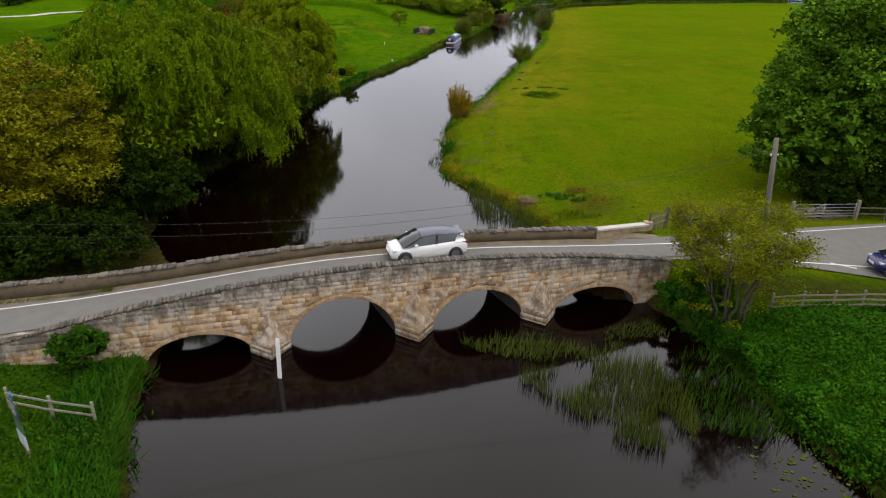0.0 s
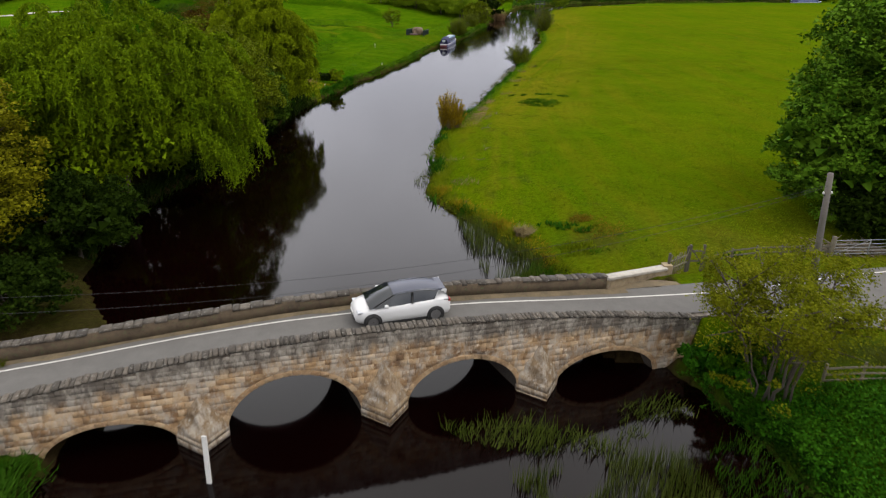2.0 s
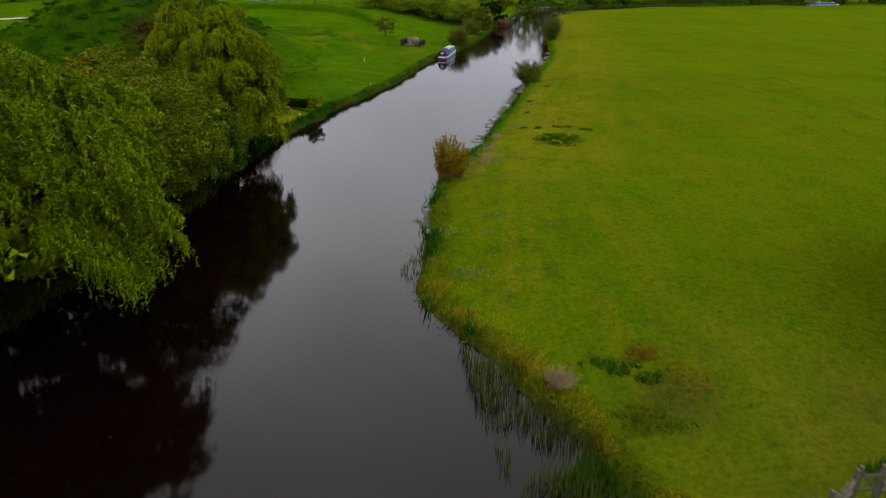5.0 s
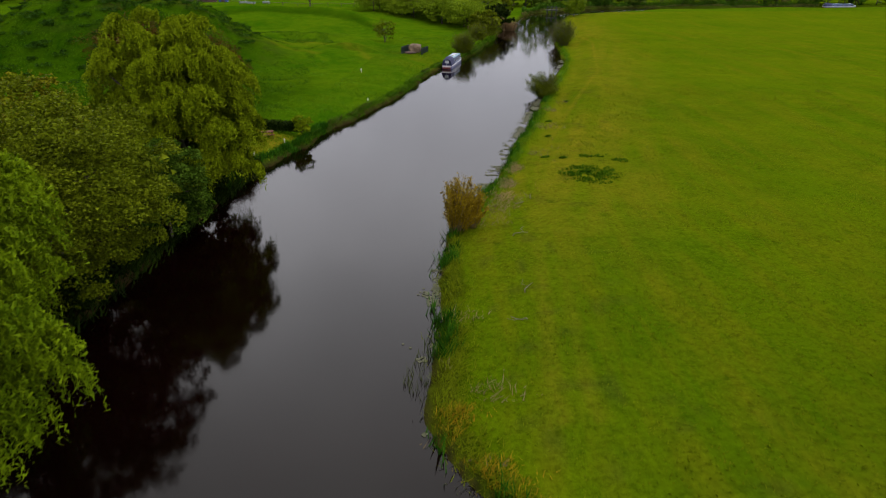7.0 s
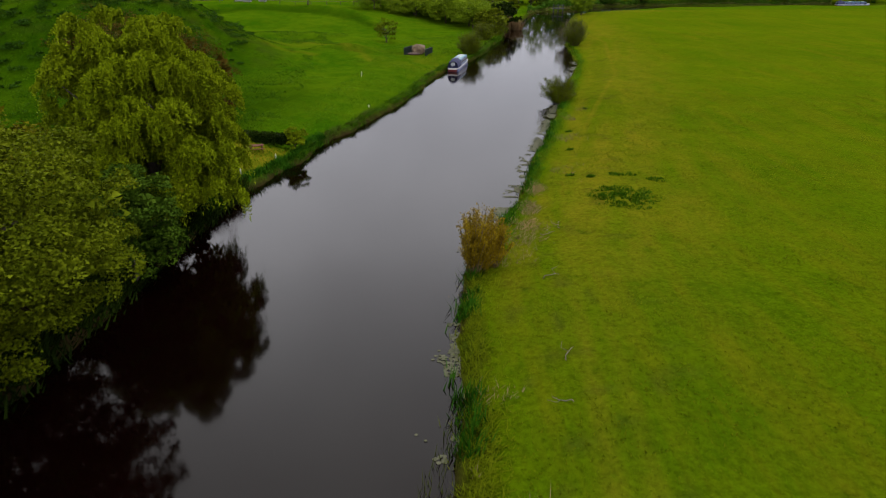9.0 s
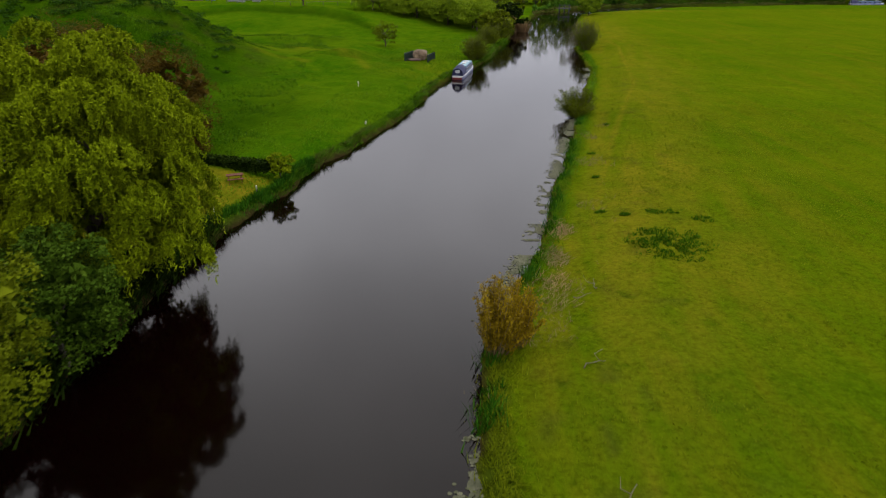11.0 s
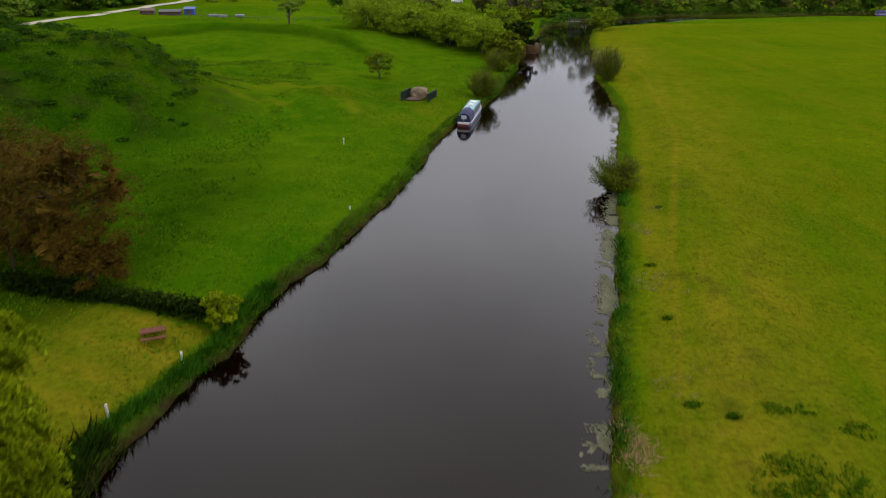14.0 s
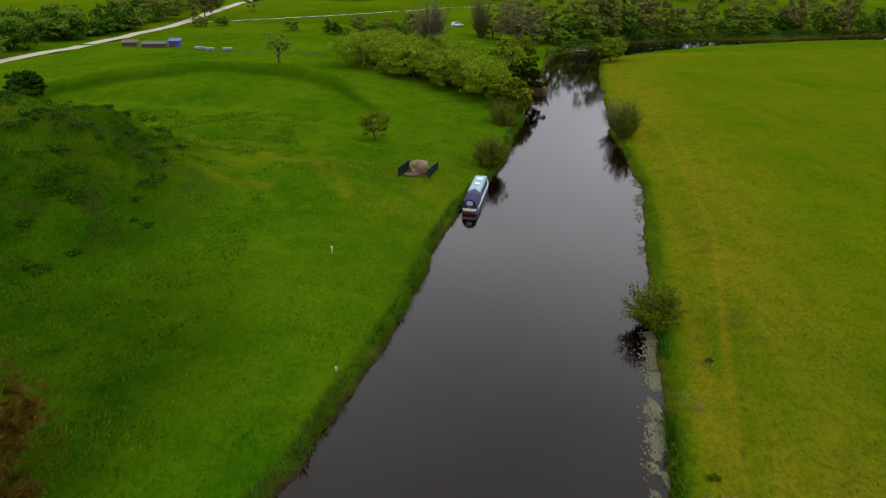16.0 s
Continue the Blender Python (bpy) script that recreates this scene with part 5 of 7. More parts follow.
def post_rail(points, name, label, rails=(0.45, 0.85, 1.15), spacing=1.9, post_h=1.3, mat=M_FENCE, diag=False):
    """A post-and-rail fence along a line on the ground."""
    pts = np.array(points, float)
    seg = np.hypot(*np.diff(pts, axis=0).T)
    total = np.r_[0, np.cumsum(seg)]
    n = max(1, int(round(total[-1] / spacing)))
    s = np.linspace(0, total[-1], n + 1)
    xs, ys = np.interp(s, total, pts[:, 0]), np.interp(s, total, pts[:, 1])
    zs = ground_z(xs, ys)
    fence = thing(name, (float(xs[0]), float(ys[0]), float(zs[0])), label, "fence")
    o = np.array([xs[0], ys[0], zs[0]])
    gen = np.random.default_rng(int(abs(xs[0]) * 10))
    for x, y, z in zip(xs, ys, zs):
        q = np.array([x, y, z]) - o
        part("post", beam((q[0], q[1], q[2] - 0.4), (q[0] + gen.normal() * 0.02, q[1] + gen.normal() * 0.02, q[2] + post_h), 0.11, 0.11, None, 0.012), mat, fence)
    for k in range(n):
        a, b = np.array([xs[k], ys[k], zs[k]]) - o, np.array([xs[k + 1], ys[k + 1], zs[k + 1]]) - o
        for r in rails:
            part("rail", beam((a[0], a[1] - 0.09, a[2] + r), (b[0], b[1] - 0.09, b[2] + r + gen.normal() * 0.015), 0.04, 0.085), mat, fence)
    return fence


# a short hurdle of slats and a gate with a brace, beyond the wing wall
hz = float(road_z(16.5)) - 0.1
hurdle = thing("hurdle_fence", (15.0, 39.4, hz), "short hurdle of weathered slats beside the wing wall", "fence")
gen_u = np.random.default_rng(12)
for k in range(9):
    q = (k + 0.5) / 9
    lean = gen_u.normal() * 0.06
    part("slat", beam((1.3 * q - 0.1, 0.85 * q, -0.2), (1.3 * q + lean + 0.10, 0.85 * q, 0.90 + gen_u.uniform(-0.1, 0.1)), 0.07, 0.03), M_FENCE, hurdle)
for zr in (0.2, 0.62):
    part("rail", beam((0, -0.05, zr), (1.33, 0.82, zr + 0.03), 0.05, 0.07), M_FENCE, hurdle)
for px_, py_ in ((0.0, 0.0), (1.36, 0.88)):
    part("post", beam((px_, py_, -0.4), (px_, py_, 1.12), 0.12, 0.12, None, 0.015), M_DARKWOOD, hurdle)
wicket = thing("field_gate", (16.5, 40.35, hz), "small dark wooden gate with a diagonal brace", "gate")
for px_ in (0.0, 0.78):
    part("post", beam((px_, 0.02 * px_, -0.4), (px_, 0.02 * px_, 1.2), 0.13, 0.13, None, 0.015), M_DARKWOOD, wicket)
for zr in (0.25, 0.85):
    part("rail", beam((0.05, -0.05, zr), (0.74, -0.04, zr), 0.04, 0.09), M_DARKWOOD, wicket)
part("brace", beam((0.05, -0.08, 0.95), (0.74, -0.08, 0.1), 0.04, 0.09), M_DARKWOOD, wicket)
post_rail([(17.45, 40.45), (19.6, 41.1), (23.0, 42.2), (26.3, 43.1)], "wooden_fence", "dark old post-and-rail fence along the field", (0.5, 0.8), 1.9, 0.9, M_DARKWOOD)
post_rail([(31.2, 43.3), (35, 43.1), (42, 43.4), (52, 44)], "wooden_fence", "dark wooden fence beneath the maple", (0.5, 0.95), 2.1, 1.2, M_DARKWOOD)
post_rail([(18.9, 30.7), (20.4, 30.5), (21.7, 30.3), (23.3, 30.3), (25, 30.2), (29, 29.4), (34, 27.5)], "wooden_fence", "weathered wooden fence above the nettle bank", (0.3, 0.6, 0.9), 1.6, 1.1)
post_rail([(-16.6, 23.3), (-14.6, 22.9), (-12.9, 22.6)], "wooden_fence", "short pale two-rail fence on the bank", (0.55, 0.95), 1.8, 1.15, M_RAIL_PALE)

gate = thing("metal_field_gate", (26.5, 43.0, float(ground_z(26.5, 43.0))), "galvanised tubular field gate at the pasture entrance", "gate", turn=2.5)
for zz in (0.25, 0.45, 0.65, 0.87, 1.12):
    v, f = tube([(0, 0, zz), (4.5, 0, zz)], [0.025, 0.025], 8)
    part("bar", quick("bar", v, f, M_GALV), M_GALV, gate)
for xx in (0.0, 2.2, 4.5):
    v, f = tube([(xx, 0, 0.15), (xx, 0, 1.18)], [0.03, 0.03], 8)
    part("upright", quick("upright", v, f, M_GALV), M_GALV, gate)
v, f = tube([(0.05, 0, 0.25), (2.2, 0, 1.12)], [0.02, 0.02], 8)
part("brace", quick("brace", v, f, M_GALV), M_GALV, gate)
for xx in (-0.15, 4.68):
    part("gate_post", beam((xx, 0, -0.4), (xx, 0, 1.4), 0.2, 0.2, None, 0.02), M_FENCE, gate, "stout wooden gate post")

# a heap of cut branches by the gate
gen_b = np.random.default_rng(19)
pile = thing("brash_pile", (28.6, 44.6, float(ground_z(28.6, 44.6))), "heap of bleached cut branches behind the gate", "branch pile")
bits = []
for k in range(150):
    a, r = gen_b.uniform(0, 2 * np.pi), gen_b.uniform(0, 1) ** 0.5
    c = np.array([math.cos(a) * 2.4 * r, math.sin(a) * 0.9 * r, 0.15 + 0.55 * (1 - r)])
    d = np.array([gen_b.normal(), gen_b.normal() * 0.5, gen_b.normal() * 0.12])
    d /= np.linalg.norm(d)
    ln = gen_b.uniform(0.5, 1.3)
    bits.append(tube(np.stack([c - d * ln, c + gen_b.normal(size=3) * 0.05, c + d * ln]), [0.032, 0.028, 0.012], 8))
v, f = joined(bits)
part("branchwood", quick("branchwood", v, f, M_DEADWOOD, True), M_DEADWOOD, pile)

# sign on the left bank
sign = thing("notice_board", (-14.5, 20.6, float(ground_z(-14.5, 20.6))), "tall dark notice board on a post beside the river", "sign", turn=-44)
part("sign_post", beam((0, 0, -0.4), (0, 0, 2.5), 0.10, 0.10, None, 0.01), M_FENCE, sign)
part("board", box(-0.42, 0.42, -0.06, -0.02, 1.75, 2.65, 0.01), M_SIGN, sign)
part("middle_panel", box(-0.42, 0.42, -0.06, -0.02, 1.25, 1.72, 0.01), M_SIGNGREEN, sign, "green panel")
part("lower_panel", box(-0.42, 0.42, -0.07, -0.02, 0.62, 1.22, 0.01), M_SIGNPALE, sign, "pale lower panel")
for k in range(4):
    part("text_bar", box(-0.33, 0.22 - 0.1 * (k % 2), -0.068, -0.061, 2.45 - 0.14 * k, 2.51 - 0.14 * k), M_SIGNPALE, sign, "line of unreadable pale writing")
v, f = tube([(0, -0.03, 0), (0, -0.01, 0)], [0.17, 0.17], 8)
part("round_badge", quick("round_badge", v + np.array([0.0, 0.0, 2.85]), f, M_SIGNBLUE), M_SIGNBLUE, sign, "blue round badge")

# ---- cars ----
def car(name, loc, turn, paint, roof, label):
    """A five-door hatchback, nose along +x, 4.26 m long on a wheelbase of 2.77 m."""
    t = thing(name, loc, label, "car", turn=turn)
    xs = [-2.13, -2.10, -1.98, -1.62, -1.0, -0.3, 0.5, 0.95, 1.35, 1.72, 1.98, 2.09, 2.13]
    half = [0.60, 0.75, 0.84, 0.885, 0.90, 0.90, 0.90, 0.89, 0.87, 0.82, 0.71, 0.60, 0.46]
    belt = [0.66, 0.86, 0.99, 1.02, 1.01, 0.99, 0.97, 0.945, 0.905, 0.85, 0.77, 0.68, 0.56]
    low = [0.42, 0.33, 0.27, 0.22, 0.20, 0.20, 0.20, 0.20, 0.21, 0.23, 0.27, 0.32, 0.40]
    ring = []
    for x, h, b, lo in zip(xs, half, belt, low):
        side = [(-h * 0.90, lo), (-h * 0.985, lo + 0.10), (-h, lo + 0.30 * (b - lo) + 0.05), (-h * 0.985, lo + 0.62 * (b - lo)), (-h * 0.955, b - 0.09), (-h * 0.88, b - 0.015), (-h * 0.55, b + 0.03)]
        ring.append([(x, y, z) for y, z in side] + [(x, 0, b + 0.035)] + [(x, -y, z) for y, z in side[::-1]] + [(x, 0, lo)])
    m, n = len(ring[0]), len(xs)
    v = np.array(ring).reshape(-1, 3)
    f = [(i * m + j, (i + 1) * m + j, (i + 1) * m + (j + 1) % m, i * m + (j + 1) % m) for i in range(n - 1) for j in range(m)]
    for o, flip in ((0, False), ((n - 1) * m, True)):
        for j in range(7):
            q = (o + j, o + j + 1, o + 13 - j, o + 14 - j)
            f.append(q[::-1] if flip else q)
    part("body", quick("body", v, np.array(f), paint, True), paint, t, "smooth painted body shell")
    # glass all round above the waist, then the roof skin laid over it
    cabin = [(1.52, 0.93, 0.64), (1.02, 1.22, 0.65), (0.40, 1.455, 0.62), (-0.35, 1.52, 0.61), (-1.05, 1.495, 0.60), (-1.62, 1.40, 0.57), (-1.84, 1.22, 0.62), (-2.03, 1.0, 0.68)]
    cv, cf = [], []
    for x, h, w in cabin:
        foot = min(0.84, w + 0.19)
        cv += [(x, -foot, 0.95), (x, -(w + (foot - w) * 0.25), max(0.96, h - 0.12)), (x, -w, max(0.97, h - 0.03)), (x, 0, h + 0.02), (x, w, max(0.97, h - 0.03)), (x, w + (foot - w) * 0.25, max(0.96, h - 0.12)), (x, foot, 0.95)]
    for i in range(len(cabin) - 1):
        for j in range(6):
            cf.append((i * 7 + j, i * 7 + j + 1, (i + 1) * 7 + j + 1, (i + 1) * 7 + j))
    part("glasshouse", quick("glasshouse", cv, np.array(cf), M_GLASS, True), M_GLASS, t, "dark tinted windows and windscreen")
    rv2, rf2 = [], []
    for x, h, w in [(0.44, 1.44, 0.60), *cabin[2:6], (-1.74, 1.36, 0.55)]:
        rv2 += [(x, -w - 0.03, h - 0.055), (x, -w * 0.85, h + 0.005), (x, 0, h + 0.035), (x, w * 0.85, h + 0.005), (x, w + 0.03, h - 0.055)]
    for i in range(5):
        for j in range(4):
            rf2.append((i * 5 + j, i * 5 + j + 1, (i + 1) * 5 + j + 1, (i + 1) * 5 + j))
    part("roof", quick("roof", rv2, np.array(rf2), roof, True), roof, t, "contrasting roof panel")

    def plate(name, pts, s, mat, label=""):
        """A thin panel on a flank, from its outer corners."""
        o = [(x, s * y, z) for x, y, z in pts]
        i = [(x, s * (y - 0.03), z) for x, y, z in pts]
        fs = [(0, 1, 2, 3), (7, 6, 5, 4)] + [(k, (k + 1) % 4, (k + 1) % 4 + 4, k + 4) for k in range(4)]
        return part(name, quick(name, o + i, np.array([q[::-1] for q in fs] if s > 0 else fs), mat), mat, t, label)

    for s in (-1, 1):
        plate("rear_pillar", [(-1.30, 0.865, 0.985), (-1.99, 0.83, 0.99), (-1.80, 0.66, 1.30), (-1.56, 0.675, 1.33)], s, paint)
        plate("middle_pillar", [(-0.30, 0.868, 0.985), (-0.40, 0.868, 0.985), (-0.44, 0.70, 1.43), (-0.36, 0.70, 1.43)], s, M_BLACK)
        part("front_pillar", beam((1.38, s * 0.765, 0.94), (0.44, s * 0.672, 1.41), 0.035, 0.045), M_BLACK, t)
        part("mirror", box(0.72, 0.90, s * 0.97 - 0.08, s * 0.97 + 0.08, 0.99, 1.12, 0.04), paint, t)
        part("headlight", box(1.78, 2.02, s * 0.60 - 0.14, s * 0.60 + 0.14, 0.70, 0.80, 0.03), M_LAMP, t, "clear headlight")
        part("tail_light", box(-2.09, -1.95, s * 0.66 - 0.15, s * 0.66 + 0.15, 0.84, 0.97, 0.03), M_REDLAMP, t, "red tail light")
        part("sill", box(-1.0, 0.98, s * 0.895 - 0.02, s * 0.895 + 0.02, 0.19, 0.29, 0.01), M_BLACK, t)
        part("spoiler_fin", box(-1.96, -1.72, s * 0.60 - 0.03, s * 0.58 + 0.03, 1.18, 1.37, 0.015), paint, t)
    part("grille", box(2.03, 2.14, -0.50, 0.50, 0.34, 0.50, 0.02), M_BLACK, t, "black lower grille")
    part("number_plate", box(2.13, 2.16, -0.26, 0.26, 0.52, 0.63), M_WHITE, t, "blank pale number plate")
    part("spoiler", box(-1.92, -1.62, -0.57, 0.57, 1.355, 1.395, 0.015), roof, t)
    ang = np.linspace(0, 2 * np.pi, 24, endpoint=False)

    def turned(profile, x, s):
        return np.array([(x + r * math.cos(a), s * y, 0.335 + r * math.sin(a)) for r, y in profile for a in ang])

    def hoops(k):
        return np.array([(i * 24 + j, i * 24 + (j + 1) % 24, (i + 1) * 24 + (j + 1) % 24, (i + 1) * 24 + j) for i in range(k - 1) for j in range(24)])

    for x in (-1.385, 1.385):
        for s in (-1, 1):
            arch = [(0.395, 0.80), (0.395, 0.906), (0.34, 0.908), (0.30, 0.88), (0.0, 0.87)]
            part("wheel_arch", quick("wheel_arch", turned(arch, x, s), hoops(5), M_BLACK, True), M_BLACK, t, "black wheel arch")
            tyre = [(0.22, 0.912), (0.30, 0.918), (0.33, 0.905), (0.335, 0.86), (0.335, 0.74), (0.30, 0.70)]
            wheel = part("wheel", quick("wheel", turned(tyre, x, s), hoops(6), M_BLACK, True), M_BLACK, t, "black tyre")
            rim = [(0.02, 0.905), (0.09, 0.908), (0.19, 0.898), (0.225, 0.914)]
            part("rim", quick("rim", turned(rim, x, s), hoops(4), M_CHROME, True), M_CHROME, wheel, "grey alloy rim")
    return t


car("white_car", (0.64, 33.32, float(road_z(1.2)) + 0.005), 194.8, M_CARWHITE, M_ROOFBLUE, "white hatchback with a dark blue roof crossing the bridge")
car("blue_car", (28.1, 33.4, float(road_z(28)) + 0.005), 172.0, M_CARBLUE, M_CARBLUE, "dark blue car waiting at the road junction")


# ---- along the water ----
def edge_points(bank, y0, y1, n, off, seed, spread=0.6):
    """Places along a bank between two y, so far inland (or out on the water, negative)."""
    gen = np.random.default_rng(seed)
    p = np.array(bank, float)
    keep = (p[:, 1] > y0 - 30) & (p[:, 1] < y1 + 30)
    p = p[keep]
    s = np.r_[0, np.cumsum(np.hypot(*np.diff(p, axis=0).T))]
    q = gen.uniform(0, s[-1], n * 3)
    x, y = np.interp(q, s, p[:, 0]), np.interp(q, s, p[:, 1])
    dx, dy = np.interp(q + 0.5, s, p[:, 0]) - np.interp(q - 0.5, s, p[:, 0]), np.interp(q + 0.5, s, p[:, 1]) - np.interp(q - 0.5, s, p[:, 1])
    ln = np.hypot(dx, dy) + 1e-6
    o = off + gen.normal(size=len(x)) * spread
    sgn = 1.0 if bank is RIGHT_BANK else -1.0
    x, y = x + sgn * dy / ln * o, y - sgn * dx / ln * o
    k = (y > y0) & (y < y1)
    return x[k][:n], y[k][:n], gen


def bank_fringe(name, bank, y0, y1, n, off, spread, h, leaf, label, seed, width=0.06, lean=0.35, thin=0.0):
    x, y, gen = edge_points(bank, y0, y1, n, off, seed, spread)
    uu = x + SINB * 2
    dd = (y - near_y(uu)) / COSB
    k = (vnoise(x, y, 2.3, seed) > thin) & ~((dd > -0.6) & (dd < 4.8))
    x, y = x[k], y[k]
    z = np.maximum(ground_z(x, y, False), -0.05) - 0.04
    hh = gen.uniform(h[0], h[1], len(x)) * (0.5 + vnoise(x, y, 1.7, seed + 1))
    return grass_stuff(name, np.stack([x, y, z], -1), hh, width, leaf, label, lean, seed)


bank_fringe("bank_grass", LEFT_BANK, 88, 215, 9000, 0.55, 0.3, (0.10, 0.30), L_MEADOW, "rough grass hanging over the cut river bank", 51, 0.07, 1.1)
bank_fringe("bank_grass", RIGHT_BANK, 38, 84, 9000, 0.6, 0.5, (0.10, 0.34), L_FIELD, "rank yellow-green grass along the low bank", 52, 0.07, 1.2)
bank_fringe("bank_grass", RIGHT_BANK, 84, 200, 9000, 0.55, 0.35, (0.15, 0.42), L_MEADOW, "rank grass along the low river bank", 50, 0.07, 1.0)
bank_fringe("bank_reeds", RIGHT_BANK, 84, 135, 3000, 0.15, 0.25, (0.3, 0.8), L_NETTLE, "tall green waterside plants", 53, 0.09, 0.35, 0.5)
bank_fringe("bank_straw", RIGHT_BANK, 38, 60, 3600, 0.75, 0.5, (0.12, 0.36), L_STRAW, "yellow-brown withered grass along the bay", 160, 0.05, 1.0, 0.42)
bank_fringe("bank_reeds", RIGHT_BANK, 54, 82, 2200, 0.1, 0.35, (0.4, 1.0), L_NETTLE, "tall green waterside plants", 54, 0.09, 0.35, 0.5)
bank_fringe("bank_straw", RIGHT_BANK, 56, 130, 6000, 1.9, 0.9, (0.15, 0.45), L_DRY, "tufts of last year's straw on the bank", 55, 0.05, 0.9, 0.60)
bank_fringe("bank_reeds", LEFT_BANK, 90, 112, 4000, 0.40, 0.22, (0.25, 0.7), L_NETTLE, "lush nettles and sedge below the lawn", 56, 0.10, 0.35)
# fringe added along the left bank, its near-black leaves stand for shade
bank_fringe("bank_shade", LEFT_BANK, 46, 97, 9000, 0.35, 0.5, (0.3, 0.9), L_DARK, "near-black leafy fringe standing in for shade on the bank", 59, 0.16, 0.6)
bank_fringe("bank_nettles", LEFT_BANK, 6, 31, 6000, 0.25, 0.35, (0.25, 0.7), L_DEEP, "dark docks and ivy hanging over the near bank's edge", 157, 0.10, 0.8)
bank_fringe("bank_nettles", RIGHT_BANK, 10, 31, 7000, 0.15, 0.4, (0.25, 0.7), L_DEEP, "dark docks hanging over the pool's edge", 158, 0.10, 0.8)
bank_fringe("bank_grass", LEFT_BANK, 104, 205, 12000, 0.22, 0.22, (0.18, 0.5), L_RANK, "dark rank grass overhanging the cut bank", 159, 0.09, 1.2, 0.25)
bank_fringe("bank_nettles", LEFT_BANK, 6, 31, 7000, 1.3, 0.7, (0.2, 0.6), L_NETTLE, "tall nettles and cow parsley on the near bank", 57, 0.09, 0.5)
bank_fringe("bank_reeds", LEFT_BANK, 112, 200, 4000, 0.25, 0.15, (0.25, 0.6), L_REED, "sedge at the foot of the cut bank", 58, 0.07, 0.5, 0.5)


def reed_bed(name, poly, n, h, leaf, label, seed, width=0.045, lean=0.14, thin=0.3, scale=1.4):
    """Upright reeds standing in the water inside a polygon."""
    p = np.array(poly, float)
    x, y, gen = scatter(p[:, 0].min(), p[:, 0].max(), p[:, 1].min(), p[:, 1].max(), n, seed)
    inside = np.zeros(n, bool)
    for (ax, ay), (bx, by) in zip(p, np.roll(p, -1, 0)):
        inside ^= ((ay > y) != (by > y)) & (x < (bx - ax) * (y - ay) / ((by - ay) or 1e-9) + ax)
    k = inside & (vnoise(x, y, scale, seed) > thin)
    x, y = x[k], y[k]
    hh = gen.uniform(h[0], h[1], len(x)) * (0.6 + 0.7 * vnoise(x, y, 2.2, seed + 2))
    return grass_stuff(name, np.stack([x, y, np.full(len(x), -0.06)], -1), hh, width, leaf, label, lean, seed, "reeds")


reed_bed("reeds", [(4.8, 26.4), (8.6, 21.6), (10.9, 20.8), (12.2, 22.6), (12.4, 25.6), (11.6, 27.6), (9.0, 27.6)], 6200, (0.6, 1.25), L_REED, "thin grey-green reeds standing in the shallow water", 61, 0.035, 0.05, 0.34)
# deeper leaf colour here carries the young willow's shade over the pool
reed_bed("water_grass", [(12.8, 27.6), (12.2, 22.4), (14.6, 21.6), (16.6, 22.4), (15.6, 26.2), (14.4, 28.6)], 1900, (0.4, 1.0), L_DEEP, "sedge below the young willow, the shade put into its green", 68, 0.05, 0.3, 0.34)
reed_bed("water_grass", [(2.2, 29.8), (3.4, 28.6), (7.2, 27.4), (9.8, 28.0), (8.0, 29.2), (4.5, 30.0)], 1500, (0.35, 1.1), L_REED, "clump of olive water grass below the bridge", 62, 0.06, 0.4, 0.30)
reed_bed("water_grass", [(9.5, 28.4), (13.4, 29.6), (13.0, 31.6), (10.2, 31.0)], 800, (0.25, 0.6), L_REED, "olive sedge below the last arch", 63, 0.06, 0.5, 0.45)
reed_bed("reeds", [(4.4, 53.6), (4.8, 50.0), (5.4, 45.5), (6.2, 41.5), (10.6, 41.3), (9.6, 45.0), (8.4, 48.0), (6.6, 51.0)], 3800, (0.8, 1.6), L_REED, "dark reeds standing in the bay above the bridge", 64, 0.045, 0.10, 0.42)
reed_bed("water_grass", [(7.2, 43.5), (8.2, 41.0), (11.6, 40.6), (10.6, 43.0), (9.2, 45.0)], 1700, (0.3, 0.9), L_RANK, "green sedge in the bay above the bridge", 65, 0.07, 0.4, 0.25)
reed_bed("reeds", [(1.2, 62.5), (2.6, 60.0), (3.4, 64.0), (3.5, 68.5), (2.4, 66.0)], 420, (0.4, 1.0), L_REED, "sparse reeds off the bank", 66, 0.045, 0.2, 0.3)


def lily_strip(name, bank, y0, y1, n, off, spread, seed, label, thin=0.42, size=(0.10, 0.26), leaf=L_LILY):
    """Floating leaves in drifts along a bank."""
    x, y, gen = edge_points(bank, y0, y1, n, off, seed, spread)
    k = (0.6 * vnoise(x, y, 2.4, seed) + 0.4 * vnoise(x, y, 0.7, seed + 1) > thin) & (river_distance(x, y) < -0.05)
    x, y = x[k], y[k]
    m = len(x)
    r = gen.uniform(size[0], size[1], m)
    ang = np.linspace(0, 2 * np.pi, 6, endpoint=False)[None] + gen.uniform(0, 6, (m, 1))
    zz = gen.uniform(0.006, 0.03, (m, 1)) + gen.uniform(-0.004, 0.01, (m, 6))
    v = np.stack([x[:, None] + np.cos(ang) * r[:, None], y[:, None] + np.sin(ang) * r[:, None] * 0.85, zz], -1).reshape(-1, 3)
    o = (np.arange(m) * 6)[:, None]
    f = np.concatenate([o + np.array([[0, 1, 2, 3]]), o + np.array([[0, 3, 4, 5]])], 1).reshape(-1, 4)
    tagged(new(name, quick(name, v, f, leaf)), label, "water plants", kind="stuff")


